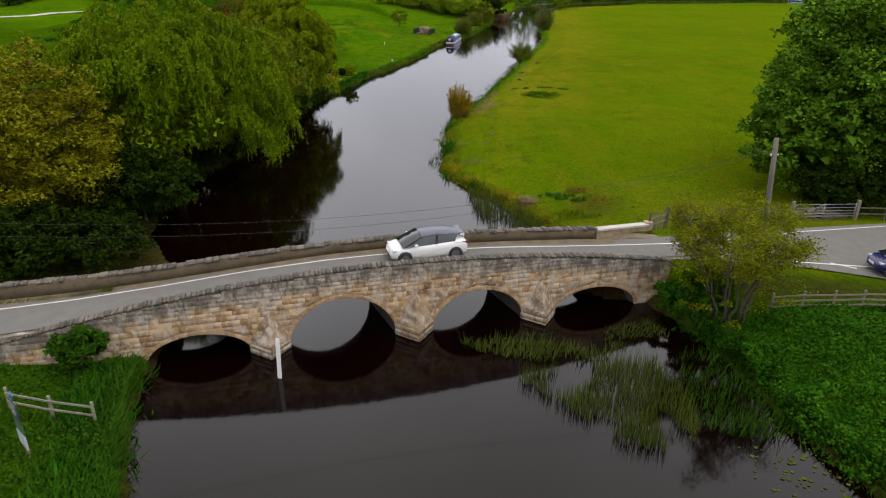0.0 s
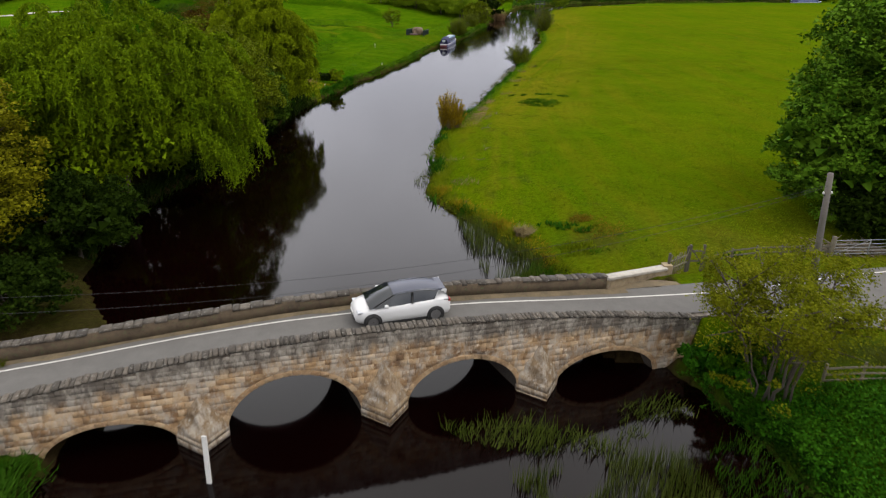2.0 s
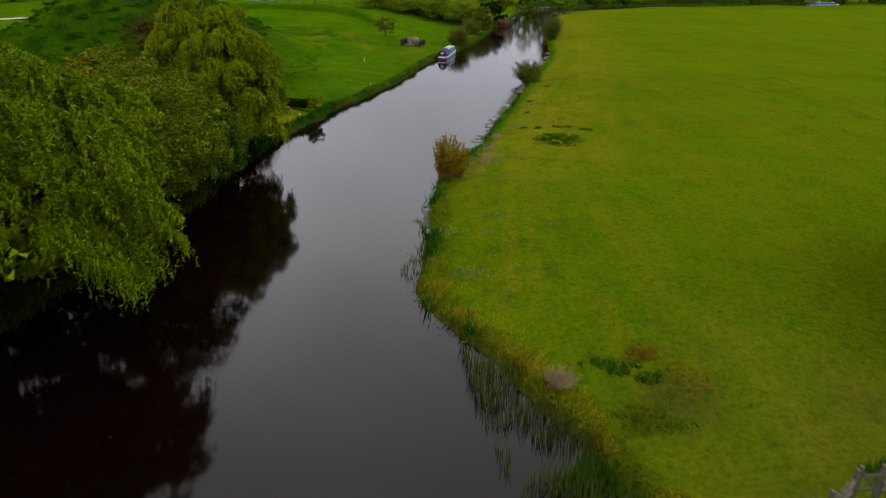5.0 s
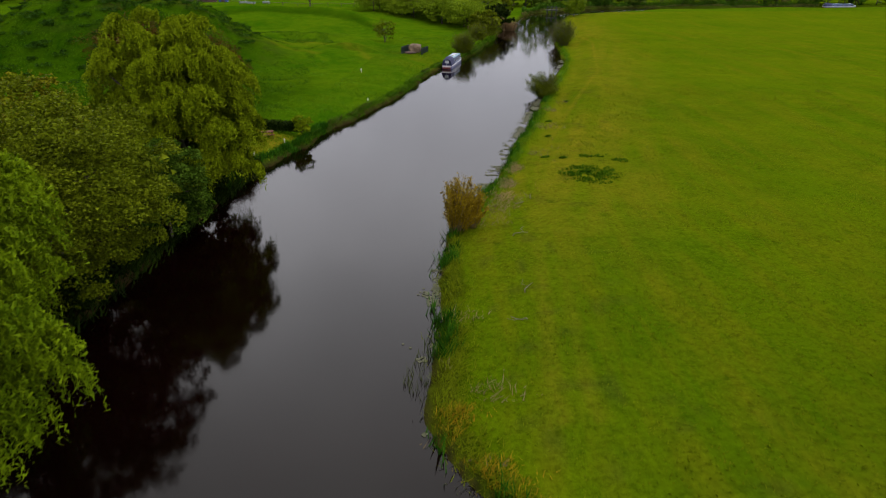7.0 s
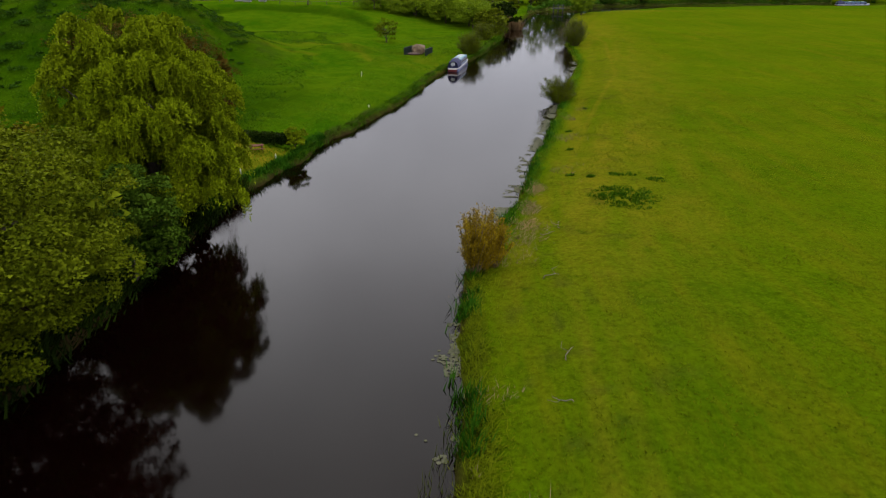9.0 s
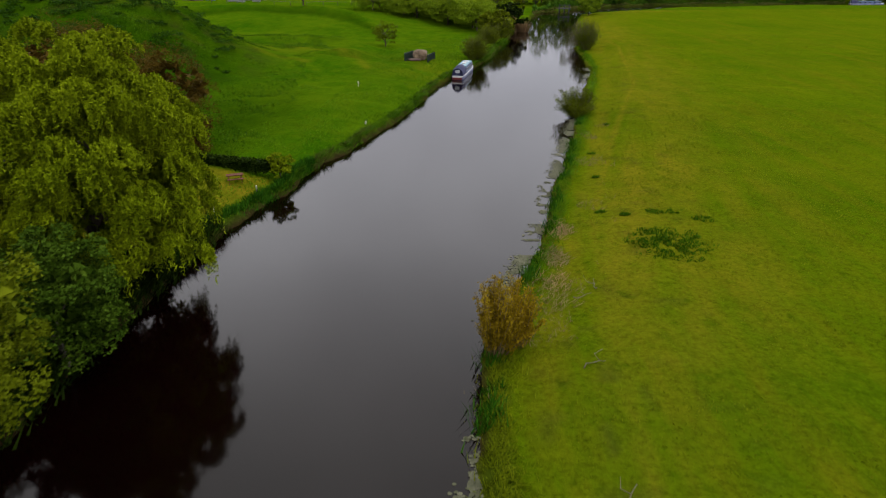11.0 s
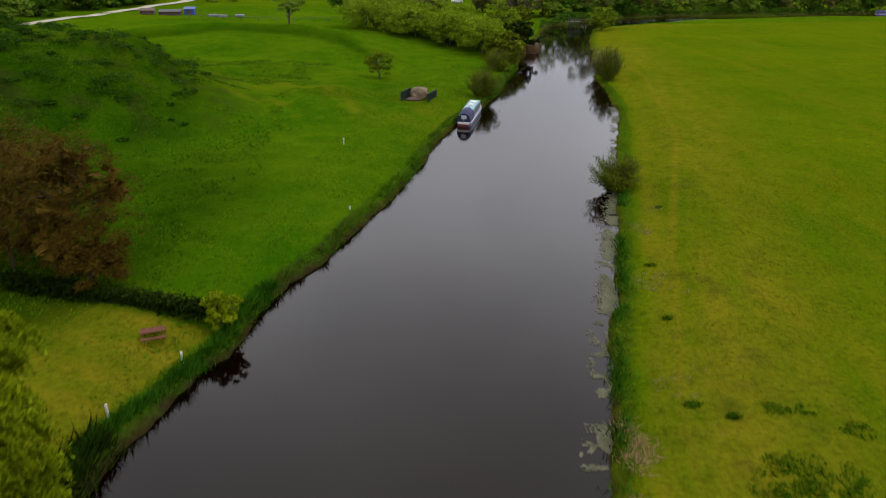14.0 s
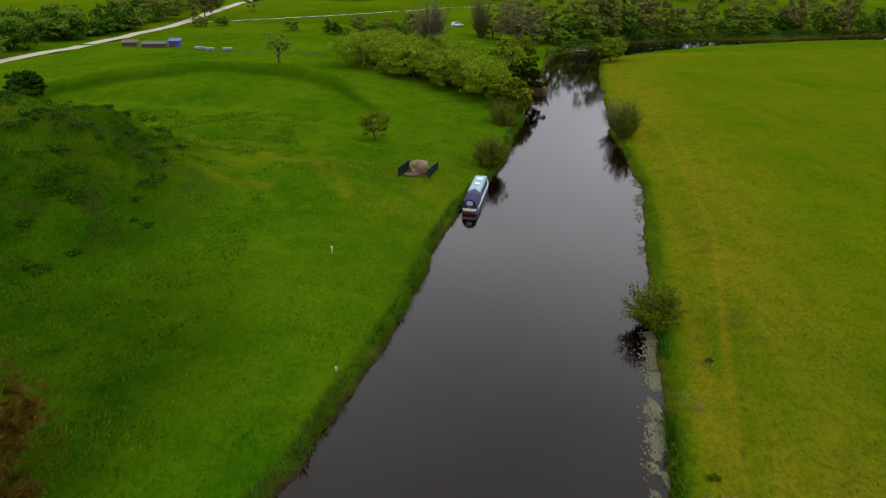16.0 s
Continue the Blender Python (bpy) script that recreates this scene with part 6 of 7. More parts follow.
lily_strip("lily_pads", RIGHT_BANK, 84, 136, 17000, -0.5, 0.38, 71, "pale floating leaves along the field bank", 0.43, (0.04, 0.10))
lily_strip("lily_pads", RIGHT_BANK, 54, 76, 3000, -0.5, 0.4, 72, "pale floating leaves in drifts by the bank", 0.55, (0.05, 0.12))
lily_strip("lily_pads", RIGHT_BANK, 136, 170, 2600, -0.4, 0.35, 73, "thin drift of floating leaves", 0.5, (0.06, 0.14))
lily_strip("lily_pads", RIGHT_BANK, 15, 25, 520, -2.0, 0.9, 74, "dull green lily pads in the pool", 0.55, (0.04, 0.11), L_REED)

# ---- grass of field and meadow ----
def tufts(name, x0, x1, y0, y1, n, h, leaf, label, seed, right, width, thin=0.25, scale=1.6, near=1.0, lean=0.6):
    x, y, gen = scatter(x0, x1, y0, y1, n, seed)
    d = river_distance(x, y)
    k = (d > near) & (right_side(x, y) == right) & (vnoise(x, y, scale, seed) * 0.6 + vnoise(x, y, scale * 5, seed + 1) * 0.4 > thin)
    k &= ~((x > 13) & (x < 60) & (y > 30.5) & (y < 43.5))
    k &= np.minimum(np.minimum(x - x0, x1 - x), np.minimum(y - y0, y1 - y)) > 6.0 * vnoise(x, y, 3.0, seed + 9) - 1.0
    uu = x + SINB * 2
    dd = (y - near_y(uu)) / COSB
    k &= ~((dd > -0.3) & (dd < 4.4))
    x, y = x[k], y[k]
    if name == "meadow_grass":
        k = ~((x < -13 + 0.15 * (y - 110)) & (vnoise(x, y, 5, 2) < 0.75))
        x, y = x[k], y[k]
    z = ground_z(x, y) - 0.03
    hh = gen.uniform(h[0], h[1], len(x)) * (0.5 + vnoise(x, y, scale * 2, seed + 3))
    return grass_stuff(name, np.stack([x, y, z], -1), hh, width, leaf, label, lean, seed)


tufts("field_grass", 2, 62, 40, 135, 80000, (0.05, 0.15), L_FIELD, "short yellow-green grazed pasture grass", 81, True, 0.12)
tufts("field_grass", 20, 90, 110, 215, 26000, (0.06, 0.16), L_FIELD, "short yellow-green grazed pasture grass", 82, True, 0.16)
tufts("meadow_grass", -32, 16, 96, 200, 66000, (0.08, 0.24), L_MEADOW, "lush tussocky meadow grass", 83, False, 0.13)
tufts("rough_grass", -66, -12, 108, 205, 70000, (0.10, 0.32), L_RANK, "rank dark green grass on the mound's skirts", 86, False, 0.13, 0.40, 2.2)
tufts("bank_nettles", 14, 42, 6, 31.5, 16000, (0.12, 0.40), L_NETTLE, "dense bright green nettle bank", 84, True, 0.10, 0.12, 1.2, 0.05, 0.7)


def leaf_cover(name, x0, x1, y0, y1, n, h, leaf, label, seed, right, near, size):
    """Leafy plants standing close together: small leaves at all heights up to an uneven top."""
    x, y, gen = scatter(x0, x1, y0, y1, n, seed)
    uu = x + SINB * 2
    dd = (y - near_y(uu)) / COSB
    k = (river_distance(x, y) > near + 1.5 * (vnoise(x, y, 1.3, seed + 3) - 0.5)) & (right_side(x, y) == right) & ~((dd > -0.4) & (dd < 4.6)) & ~((x > 17.5) & (y > 30.6))
    # ragged outer margin
    outer = np.minimum(x1 - x if right else x - x0, y - y0)
    k &= outer > 6.0 * vnoise(x, y, 2.6, seed + 9)
    x, y = x[k], y[k]
    top = h * (0.25 + 0.75 * vnoise(x, y, 0.9, seed) + 0.5 * (vnoise(x, y, 3.5, seed + 1) - 0.5))
    z = np.maximum(ground_z(x, y), 0) + top * gen.uniform(0.35, 1.0, len(x))
    v, f = leaf_quads(np.stack([x, y, z], -1), size, 0.8, gen=gen)
    return tagged(new(name, quick(name, v, f, leaf)), label, "plants", kind="stuff")


leaf_cover("nettle_leaves", 13.5, 36, 12, 33, 130000, 0.75, L_NETTLE, "bright green nettles and docks crowding the pool's bank", 87, True, -0.35, 0.11)
leaf_cover("nettle_leaves", -22, -9, 12, 31, 42000, 0.45, L_DEEP, "nettles and cow parsley on the near bank", 88, False, -0.2, 0.10)
tufts("bank_grass", -34, -8, 4, 26, 20000, (0.12, 0.4), L_RANK, "lush grass on the near bank", 85, False, 0.10, 0.15, 1.4, 0.4)


gen_v = np.random.default_rng(66)
vu, vd = gen_v.uniform(-34, -14.5, 1500), gen_v.uniform(-0.75, -0.40, 1500)
vp = np.array([on_bridge(u, float(depth_across(u)) + d, float(road_z(u))) for u, d in zip(vu, vd)])
grass_stuff("verge_grass", vp, gen_v.uniform(0.10, 0.32, 1500) * (0.4 + vnoise(vu, vd, 1.5, 2)), 0.10, L_FIELD, "mossy yellow-green grass at the foot of the far wall", 0.6, 66)


def patch(name, x, y, rx, ry, n, h, leaf, label, seed, width=0.10, lean=0.5):
    gen = np.random.default_rng(seed)
    a, r = gen.uniform(0, 2 * np.pi, n), np.sqrt(gen.uniform(0, 1, n))
    px, py = x + np.cos(a) * r * rx * (0.7 + 0.6 * vnoise(np.cos(a) * 3 + x, np.sin(a) * 3 + y, 1, seed)), y + np.sin(a) * r * ry
    rim = r + 0.5 * (vnoise(px, py, 0.8, seed + 2) - 0.5)
    keep = (vnoise(px, py, 0.5, seed + 1) > 0.25) & (rim < 0.55 + 0.45 * gen.uniform(0, 1, n))
    px, py = px[keep], py[keep]
    return grass_stuff(name, np.stack([px, py, ground_z(px, py) - 0.03], -1), gen.uniform(h[0], h[1], len(px)), width, leaf, label, lean, seed, "plants")


patch("nettle_patch", 17.3, 91.6, 3.0, 3.0, 5600, (0.06, 0.24), L_RANK, "dark green nettle patch in the pasture", 91)
for k, (x, y, r) in enumerate(((18.2, 97.4, 0.8), (19.6, 97.2, 0.7), (14.6, 98.3, 0.45), (21.2, 95.6, 0.9), (16.0, 97.0, 0.4), (16.5, 106.8, 0.35), (22.5, 126, 0.4), (12.0, 101.5, 0.7), (18.0, 114.5, 0.45))):
    patch("weed_clump", x, y, r, r * 0.8, 300, (0.08, 0.26), L_RANK, "small dark weed clump in the pasture", 92 + k)
for k, (x, y, rx, ry, n) in enumerate(((10.7, 50.8, 1.0, 0.45, 260), (11.9, 50.3, 1.0, 0.6, 420), (12.8, 49.3, 0.7, 0.6, 300))):
    patch("nettle_patch", x, y, rx, ry, n, (0.1, 0.3), L_NETTLE, "bright nettles behind the bridge", 103 + 20 * k)
patch("weed_clump", 13.1, 46.0, 1.1, 0.5, 160, (0.1, 0.25), L_RANK, "dark weed clump behind the bridge", 171)
for k, (x, y, rx, ry, n) in enumerate(((13.3, 51.1, 1.3, 0.8, 520), (9.6, 45.5, 0.8, 1.0, 300), (7.5, 51.4, 0.9, 1.0, 320), (14.2, 49.0, 2.2, 1.6, 420))):
    patch("withered_grass", x, y, rx, ry, 2 * n, (0.08, 0.2), L_RUST, "red-brown withered grass beside the nettles", 172 + k, 0.07, 1.2)
patch("weed_clump", 19.4, 42.0, 1.5, 0.5, 420, (0.25, 0.6), L_DEEP, "dark weeds grown up along the old fence", 182)
patch("dry_grass_tuft", 15.5, 40.3, 0.55, 0.5, 260, (0.35, 0.85), L_DRY, "pale dry grass tuft at the wall's end", 181, 0.04, 0.5)
patch("nettle_patch", 11.8, 46.6, 1.8, 1.2, 900, (0.12, 0.35), L_FIELD, "rank grass behind the bridge", 104)
patch("weed_clump", 16.0, 46.8, 0.5, 0.4, 200, (0.2, 0.4), L_NETTLE, "dark weed clump behind the bridge", 105)
patch("dead_brush", 9.3, 88.0, 1.0, 2.2, 360, (0.15, 0.4), L_PALEREED, "flattened dead brush by the sallow", 106, 0.05, 1.6)
patch("dead_brush", 10.9, 96.0, 1.1, 2.2, 1300, (0.1, 0.34), L_PALEREED, "flattened pinkish dead bramble on the bank", 107, 0.05, 1.6)
patch("dead_brush", 9.9, 91.2, 0.9, 2.0, 800, (0.1, 0.3), L_DRY, "flattened dead straw on the bank", 108, 0.05, 1.6)
nest_at = (8.75, 49.5)
nest = thing("reed_nest", (*nest_at, float(ground_z(*nest_at)) - 0.02), "low round nest of dry reeds on the bank", "nest")
gen_n = np.random.default_rng(5)
a = gen_n.uniform(0, 2 * np.pi, 500)
r = 0.55 * np.sqrt(gen_n.uniform(0, 1, 500))
pl = np.stack([np.cos(a) * r, np.sin(a) * r, 0.25 * np.exp(-((r - 0.45) / 0.25) ** 2)], -1)
v, f = blades(pl, gen_n.uniform(0.2, 0.45, 500), 0.05, 1.6, gen_n)
part("reed_lining", quick("reed_lining", v, f, L_DRY), L_DRY, nest)
bm = bmesh.new()
bmesh.ops.create_icosphere(bm, subdivisions=3, radius=1)
bm.transform(Matrix.Diagonal((0.52, 0.52, 0.2, 1)))
for w in bm.verts:
    if w.co.z > 0.1:
        w.co.z = 0.1 + (w.co.z - 0.1) * 0.3
    w.co += Vector((1, 1, 0.4)) * 0.05 * noise.noise(w.co * 6)
part("mound", bm, M_NEST, nest, smooth=True)

# driftwood on the field bank
for k, (x, y, ang, ln) in enumerate(((20.0, 129.2, 120, 2.4), (9.2, 78.5, 20, 1.8), (8.4, 70.5, 60, 1.6), (7.4, 67.0, 150, 1.3), (11.2, 86.6, 80, 1.9), (10.2, 85.3, 30, 1.5))):
    z = float(ground_z(x, y))
    d, ln = np.array([math.cos(radians(ang)), math.sin(radians(ang)), 0]), ln * 0.8
    gen = np.random.default_rng(200 + k)
    q = np.linspace(-0.5, 0.5, 6)[:, None] * ln
    pts = q * d + gen.normal(size=(6, 3)) * 0.05 + np.array([0, 0, 0.10])
    side = np.stack([pts[3], pts[3] + np.array([-d[1], d[0], 0.25]) * ln * 0.3, pts[3] + np.array([-d[1] + d[0], d[0] + d[1], 0.3]) * ln * 0.4])
    v, f = joined([tube(pts, np.linspace(0.03, 0.008, 6), 8), tube(side, [0.015, 0.012, 0.006], 8)])
    b = thing("fallen_branch", (x, y, max(z, 0.0)), "bleached fallen branch lying on the bank", "branch", "fallen branches")
    part("branch", quick("branch", v, f, M_DEADWOOD, True), M_DEADWOOD, b)

# bushes on the banks
def gz(x, y):
    return float(max(ground_z(x, y, False), 0.0))


spiky_bush("sallow_bush", (4.8, 80.3, 0.1), 5.0, 1.2, L_STRAW, "ochre sallow bush rising from the water's edge", 90, 5, 15000, 0.15, (0.35, 0), bare=0.42, wood=M_TWIG)
spiky_bush("sallow_bush", (6.1, 81.0, 0.5), 3.5, 1.0, L_STRAW, "low ochre sallow beside the taller one", 60, 6, 9000, 0.16, bare=0.3, wood=M_TWIG)
spiky_bush("sallow_bush", (20.5, 132.0, 0.15), 3.8, 2.3, L_OLIVE, "olive sallow bush leaning over the water", 170, 7, 14000, 0.20, (-0.2, 0))
spiky_bush("sallow_bush", (35.4, 189.0, 0.2), 6.6, 2.6, L_OLIVE, "tall olive sallow on the field bank", 170, 8, 10000, 0.26, (-0.2, -0.5))
spiky_bush("sallow_bush", (36.0, 196.0, 0.3), 5.5, 3.2, L_GREY, "grey twiggy sallow behind it", 120, 12, 4000, 0.22)
broad_tree("bush", (55.2, 268, 0.6), 6.2, 3.6, L_BRIGHT, "rounded green bush at the river bend", 9000, 0.35, 9, 0.0, 0.2, 0.2)
spiky_bush("bush", (11.9, 173.8, 0.4), 5.0, 2.5, L_OLIVE, "dark olive twiggy bush by the moored boat", 200, 10, 16000, 0.24, (0.1, 0), bare=0.1)
spiky_bush("bush", (17.2, 197.0, 0.5), 4.6, 2.6, L_OLIVE, "dull olive bush overhanging the bank", 160, 14, 12000, 0.26, bare=0.1)
spiky_bush("bush", (20.6, 206.5, 0.4), 5.4, 3.0, L_OLIVE, "olive sallow overhanging the bank", 160, 15, 12000, 0.28, bare=0.1)
broad_tree("bush", (-15.2, 26.6, 1.0), 1.7, 1.15, L_DEEP, "dark green bush grown against the bridge wall", 7000, 0.11, 11, 0.0, 0.22, 0.06)
broad_tree("bush", (15.7, 31.9, 1.2), 2.2, 1.3, L_RANK, "rank green scrub grown up beside the abutment", 6000, 0.12, 114, 0.0, 0.22, 0.05)
# bush added to hide the bright bank, its near-black leaves read as shade
broad_tree("bush", (11.9, 37.7, 0.1), 1.5, 1.5, L_DARK, "near-black bush standing in for shade behind the last arch", 4500, 0.12, 115, 0.0, 0.22, 0.05)
broad_tree("bush", (15.0, 32.0, 0.6), 1.6, 1.5, L_NETTLE, "green scrub at the foot of the abutment", 5000, 0.16, 14, 0.0, 0.22, 0.05)
broad_tree("tree", (-4.0, 184, gz(-4, 184)), 4.6, 2.3, L_OLIVE, "small thorn tree with thin leaves on the meadow", 3600, 0.13, 12, 0.05, 0.28, 0.12, 14)
broad_tree("tree", (-26.4, 234, gz(-26.4, 234)), 6.5, 3.0, L_FAROLIVE, "half-bare thorn tree on the terrace", 2600, 0.2, 13, 0.25, 0.28, 0.18, 14)
broad_tree("tree", (-69, 214, gz(-69, 214)), 4.8, 3.3, L_DEEP, "dark round tree beside the track", 12000, 0.35, 14, 0.05, 0.18, 0.3)

# dark tussocks on the mound
gen_m = np.random.default_rng(77)
BIG_SCRUB = ((-50, 162, 2.0), (-48, 174, 1.6), (-44.4, 191.8, 1.8), (-31.5, 175, 1.3), (-40, 150, 1.8), (-47.6, 188, 1.5), (-41, 195, 1.3), (-52, 158, 1.9), (-54, 166, 1.7), (-46, 154, 1.5),
             (-43, 158, 1.3), (-57, 172, 2.0), (-36, 184, 1.1), (-49, 183, 1.4), (-51, 190, 1.5), (-45, 146, 1.6), (-60, 163, 2.2), (-56, 155, 2.0), (-35.6, 159.2, 1.5), (-32.4, 164.7, 1.3), (-30.4, 167.5, 1.2), (-33.4, 167, 1.5),
             (-36.5, 163, 1.7), (-38.5, 166, 1.6), (-31.4, 161, 0.9), (-28.6, 164.5, 0.8), (-27.6, 169.5, 0.8))
for k in range(250):
    a, r = gen_m.uniform(0, 2 * np.pi), 29 * gen_m.uniform(0.02, 1) ** 0.7
    x, y = -52 + math.cos(a) * r, 156 + math.sin(a) * r * 0.9
    s = gen_m.uniform(0.3, 1.15)
    if k < len(BIG_SCRUB):
        x, y, s = BIG_SCRUB[k]
    z = float(ground_z(x, y))
    bt = thing("gorse_clump", (x, y, z), "dark rounded scrub tussock on the castle mound", "bush", "mound scrub")
    p = clump_points((0, 0, 0.16 * s), (s * 1.25, s * 1.05, 0.28 * s), 10, 50, 0.42 * s, gen_m)
    v, f = leaf_quads(p[p[:, 2] > -0.05], 0.14, 0.6, gen=gen_m)
    part("foliage", quick("foliage", v, f, L_DEEP), L_DEEP, bt)


# ---- the lawn ----
hedge_xy = np.stack([np.linspace(-10.2, -24, 30), 106.6 + (np.linspace(-10.2, -24, 30) + 10.2) * -0.30], -1)
gen_h = np.random.default_rng(15)
hedge = thing("hedge", (-10.2, 106.6, 1.2), "clipped dark hedge along the lawn's edge", "hedge")
p = np.repeat(hedge_xy, 420, 0)
p = np.column_stack([p[:, 0] + 10.2 + gen_h.normal(size=len(p)) * 0.25, p[:, 1] - 106.6 + gen_h.normal(size=len(p)) * 0.28, gen_h.uniform(0.0, 1.0, len(p))])
v, f = leaf_quads(p, 0.15, 0.8, gen=gen_h)
part("foliage", quick("foliage", v, f, L_DARK), L_DARK, hedge)
broad_tree("bush", (-9.9, 106.3, 1.0), 1.9, 1.1, L_WILLOW2, "yellow-green shrub at the lawn's corner", 4000, 0.13, 25, 0.0, 0.22, 0.05)
for k, (x, y) in enumerate(((-11.1, 102.8), (-13.2, 98.4))):
    mk = thing("mooring_post", (x, y, float(ground_z(x, y))), "short white mooring post on the lawn", "post", "lawn posts")
    part("shaft", beam((0, 0, -0.2), (0, 0, 0.75), 0.10, 0.10, None, 0.02), M_WHITE, mk)
for k, (x, y, h) in enumerate(((-6.2, 143.7, 0.75), (-4.1, 125.4, 0.45))):
    mk = thing("marker_post", (x, y, float(ground_z(x, y))), "slim white marker post in the meadow", "post", "meadow posts")
    part("shaft", beam((0, 0, -0.2), (0, 0, h), 0.12, 0.05, None, 0.01), M_WHITE, mk)
    part("notice", box(-0.08, 0.08, -0.06, -0.03, h - 0.3, h, 0.01), M_WHITE, mk, "small white notice plate")
px, py = -13.1, 104.5
bench = thing("picnic_table", (px, py, float(ground_z(px, py))), "red-brown wooden picnic table on the lawn", "table", turn=20)
bench.scale = (0.8, 0.8, 0.85)
for k in range(4):
    part("top_board", box(-0.8, 0.8, -0.34 + 0.175 * k, -0.18 + 0.175 * k, 0.70, 0.74, 0.006), M_ORANGEWOOD, bench)
for s in (-1, 1):
    part("seat_board", box(-0.8, 0.8, s * 0.65 - 0.13, s * 0.65 + 0.13, 0.42, 0.46, 0.006), M_ORANGEWOOD, bench)
    for x in (-0.6, 0.6):
        part("leg", beam((x, s * 0.6, -0.05), (x, s * 0.2, 0.72), 0.05, 0.1), M_ORANGEWOOD, bench)
for x in (-0.6, 0.6):
    part("cross_bar", beam((x, -0.75, 0.40), (x, 0.75, 0.40), 0.05, 0.09), M_ORANGEWOOD, bench)

# ---- the narrowboat ----
def narrowboat(loc, turn, length, label, name="narrowboat"):
    """Stern at the origin, bow along +x."""
    t = thing(name, loc, label, "boat", turn=turn)
    L = length
    xs = np.array([0, 0.25, 0.8, L * 0.3, L * 0.6, L - 2.2, L - 1.1, L - 0.35, L])
    hw = np.array([0.66, 0.86, 0.93, 0.94, 0.94, 0.92, 0.74, 0.33, 0.06])
    tp = np.array([0.62, 0.60, 0.58, 0.56, 0.56, 0.62, 0.72, 0.86, 0.95])

    def shell(z0, z1, inset=0.0):
        v, f = [], []
        for x, w, z in zip(xs, hw, tp):
            a, b = z0 * z, z1 * z
            v += [(x, -w + inset, a), (x, -w + inset, b), (x, w - inset, b), (x, w - inset, a)]
        for i in range(len(xs) - 1):
            for j in range(4):
                f.append((i * 4 + j, i * 4 + (j + 1) % 4, (i + 1) * 4 + (j + 1) % 4, (i + 1) * 4 + j))
        f += [(3, 2, 1, 0), tuple((len(xs) - 1) * 4 + k for k in range(4))]
        return np.array(v), np.array(f)

    v, f = shell(-0.6, 0.90)
    part("hull", quick("hull", v, f, M_BOATBLUE), M_BOATBLUE, t, "navy hull sides")
    v, f = shell(0.90, 1.0, -0.012)
    part("gunwale", quick("gunwale", v, f, M_WHITE), M_WHITE, t, "white upper hull band")
    c0, c1 = 3.3, L - 2.1
    bm = bmesh.new()
    vs = [bm.verts.new(p) for p in ((c0, -0.86, 0.5), (c1, -0.86, 0.5), (c1, 0.86, 0.5), (c0, 0.86, 0.5), (c0, -0.72, 1.55), (c1 - 0.15, -0.72, 1.5), (c1 - 0.15, 0.72, 1.5), (c0, 0.72, 1.55))]
    for q in ((0, 1, 5, 4), (1, 2, 6, 5), (2, 3, 7, 6), (3, 0, 4, 7), (4, 5, 6, 7)):
        bm.faces.new([vs[i] for i in q])
    part("cabin", bm, M_BOATSIDE, t, "grey-blue cabin sides")
    roof = part("roof", box(c0 - 0.05, c1 - 0.05, -0.76, 0.76, 1.535, 1.62, 0.03), M_BOATROOF, t, "pale blue cabin roof")
    part("hatch", box(c1 - 2.0, c1 - 1.1, -0.34, 0.34, 1.62, 1.74, 0.03), M_WHITE, roof, "white roof hatch")
    part("roof_box", box(c0 + 2.2, c0 + 3.0, -0.28, 0.28, 1.62, 1.80, 0.02), M_WHITE, roof, "pale roof box")
    for k in range(2):
        part("vent", box(c0 + 1.1 + 2.6 * k, c0 + 1.25 + 2.6 * k, -0.08, 0.08, 1.62, 1.75, 0.03), M_CHROME, roof, "mushroom vent")
    for s in (-1, 1):
        part("handrail", beam((c0, s * 0.68, 1.66), (c1 - 0.3, s * 0.68, 1.64), 0.04, 0.04), M_BOATBLUE, t)
        for k in range(5):
            x = c0 + 0.8 + k * (c1 - c0 - 1.6) / 4
            win = part("window", box(x - 0.38, x + 0.38, s * 0.815 - 0.02, s * 0.815 + 0.02, 0.92, 1.28, 0.01), M_GLASS, t, "dark cabin window")
            part("frame", box(x - 0.42, x + 0.42, s * 0.808 - 0.02, s * 0.808 + 0.02, 0.88, 1.32), M_CHROME, win)
    # pram hood over the stern
    hv, hf = [], []
    for x, h in ((0.18, 1.70), (0.50, 1.98), (1.8, 2.04), (3.3, 1.92)):
        for a in np.linspace(0, np.pi, 7):
            hv.append((x, -0.90 * math.cos(a) * (0.82 + 0.18 * (1 - math.sin(a))), 0.62 + (h - 0.62) * math.sin(a) ** 0.55))
    for i in range(3):
        for j in range(6):
            hf.append((i * 7 + j, i * 7 + j + 1, (i + 1) * 7 + j + 1, (i + 1) * 7 + j))
    for o in (0, 21):
        hf += [(o, o + 1, o + 5, o + 6), (o + 1, o + 2, o + 4, o + 5), (o + 1, o + 2, o + 3, o + 4)]
    hood = part("pram_hood", quick("pram_hood", hv, np.array(hf), M_CANVAS), M_CANVAS, t, "navy canvas stern hood")
    part("hood_window", box(0.13, 0.17, -0.34, 0.34, 1.02, 1.50), M_SIGNPALE, hood, "clear plastic hood window")
    part("stern_band", box(-0.03, 0.06, -0.72, 0.72, 0.38, 0.62, 0.01), M_WHITE, t, "white stern band")
    part("stern_panel", box(-0.05, 0.05, -0.73, 0.73, 0.05, 0.38, 0.01), M_BOATRED, t, "maroon stern panel")
    v, f = tube([(-0.05, 0, 0.55), (-0.35, 0, 0.75), (-0.3, 0, 1.0)], [0.03, 0.03, 0.025], 8)
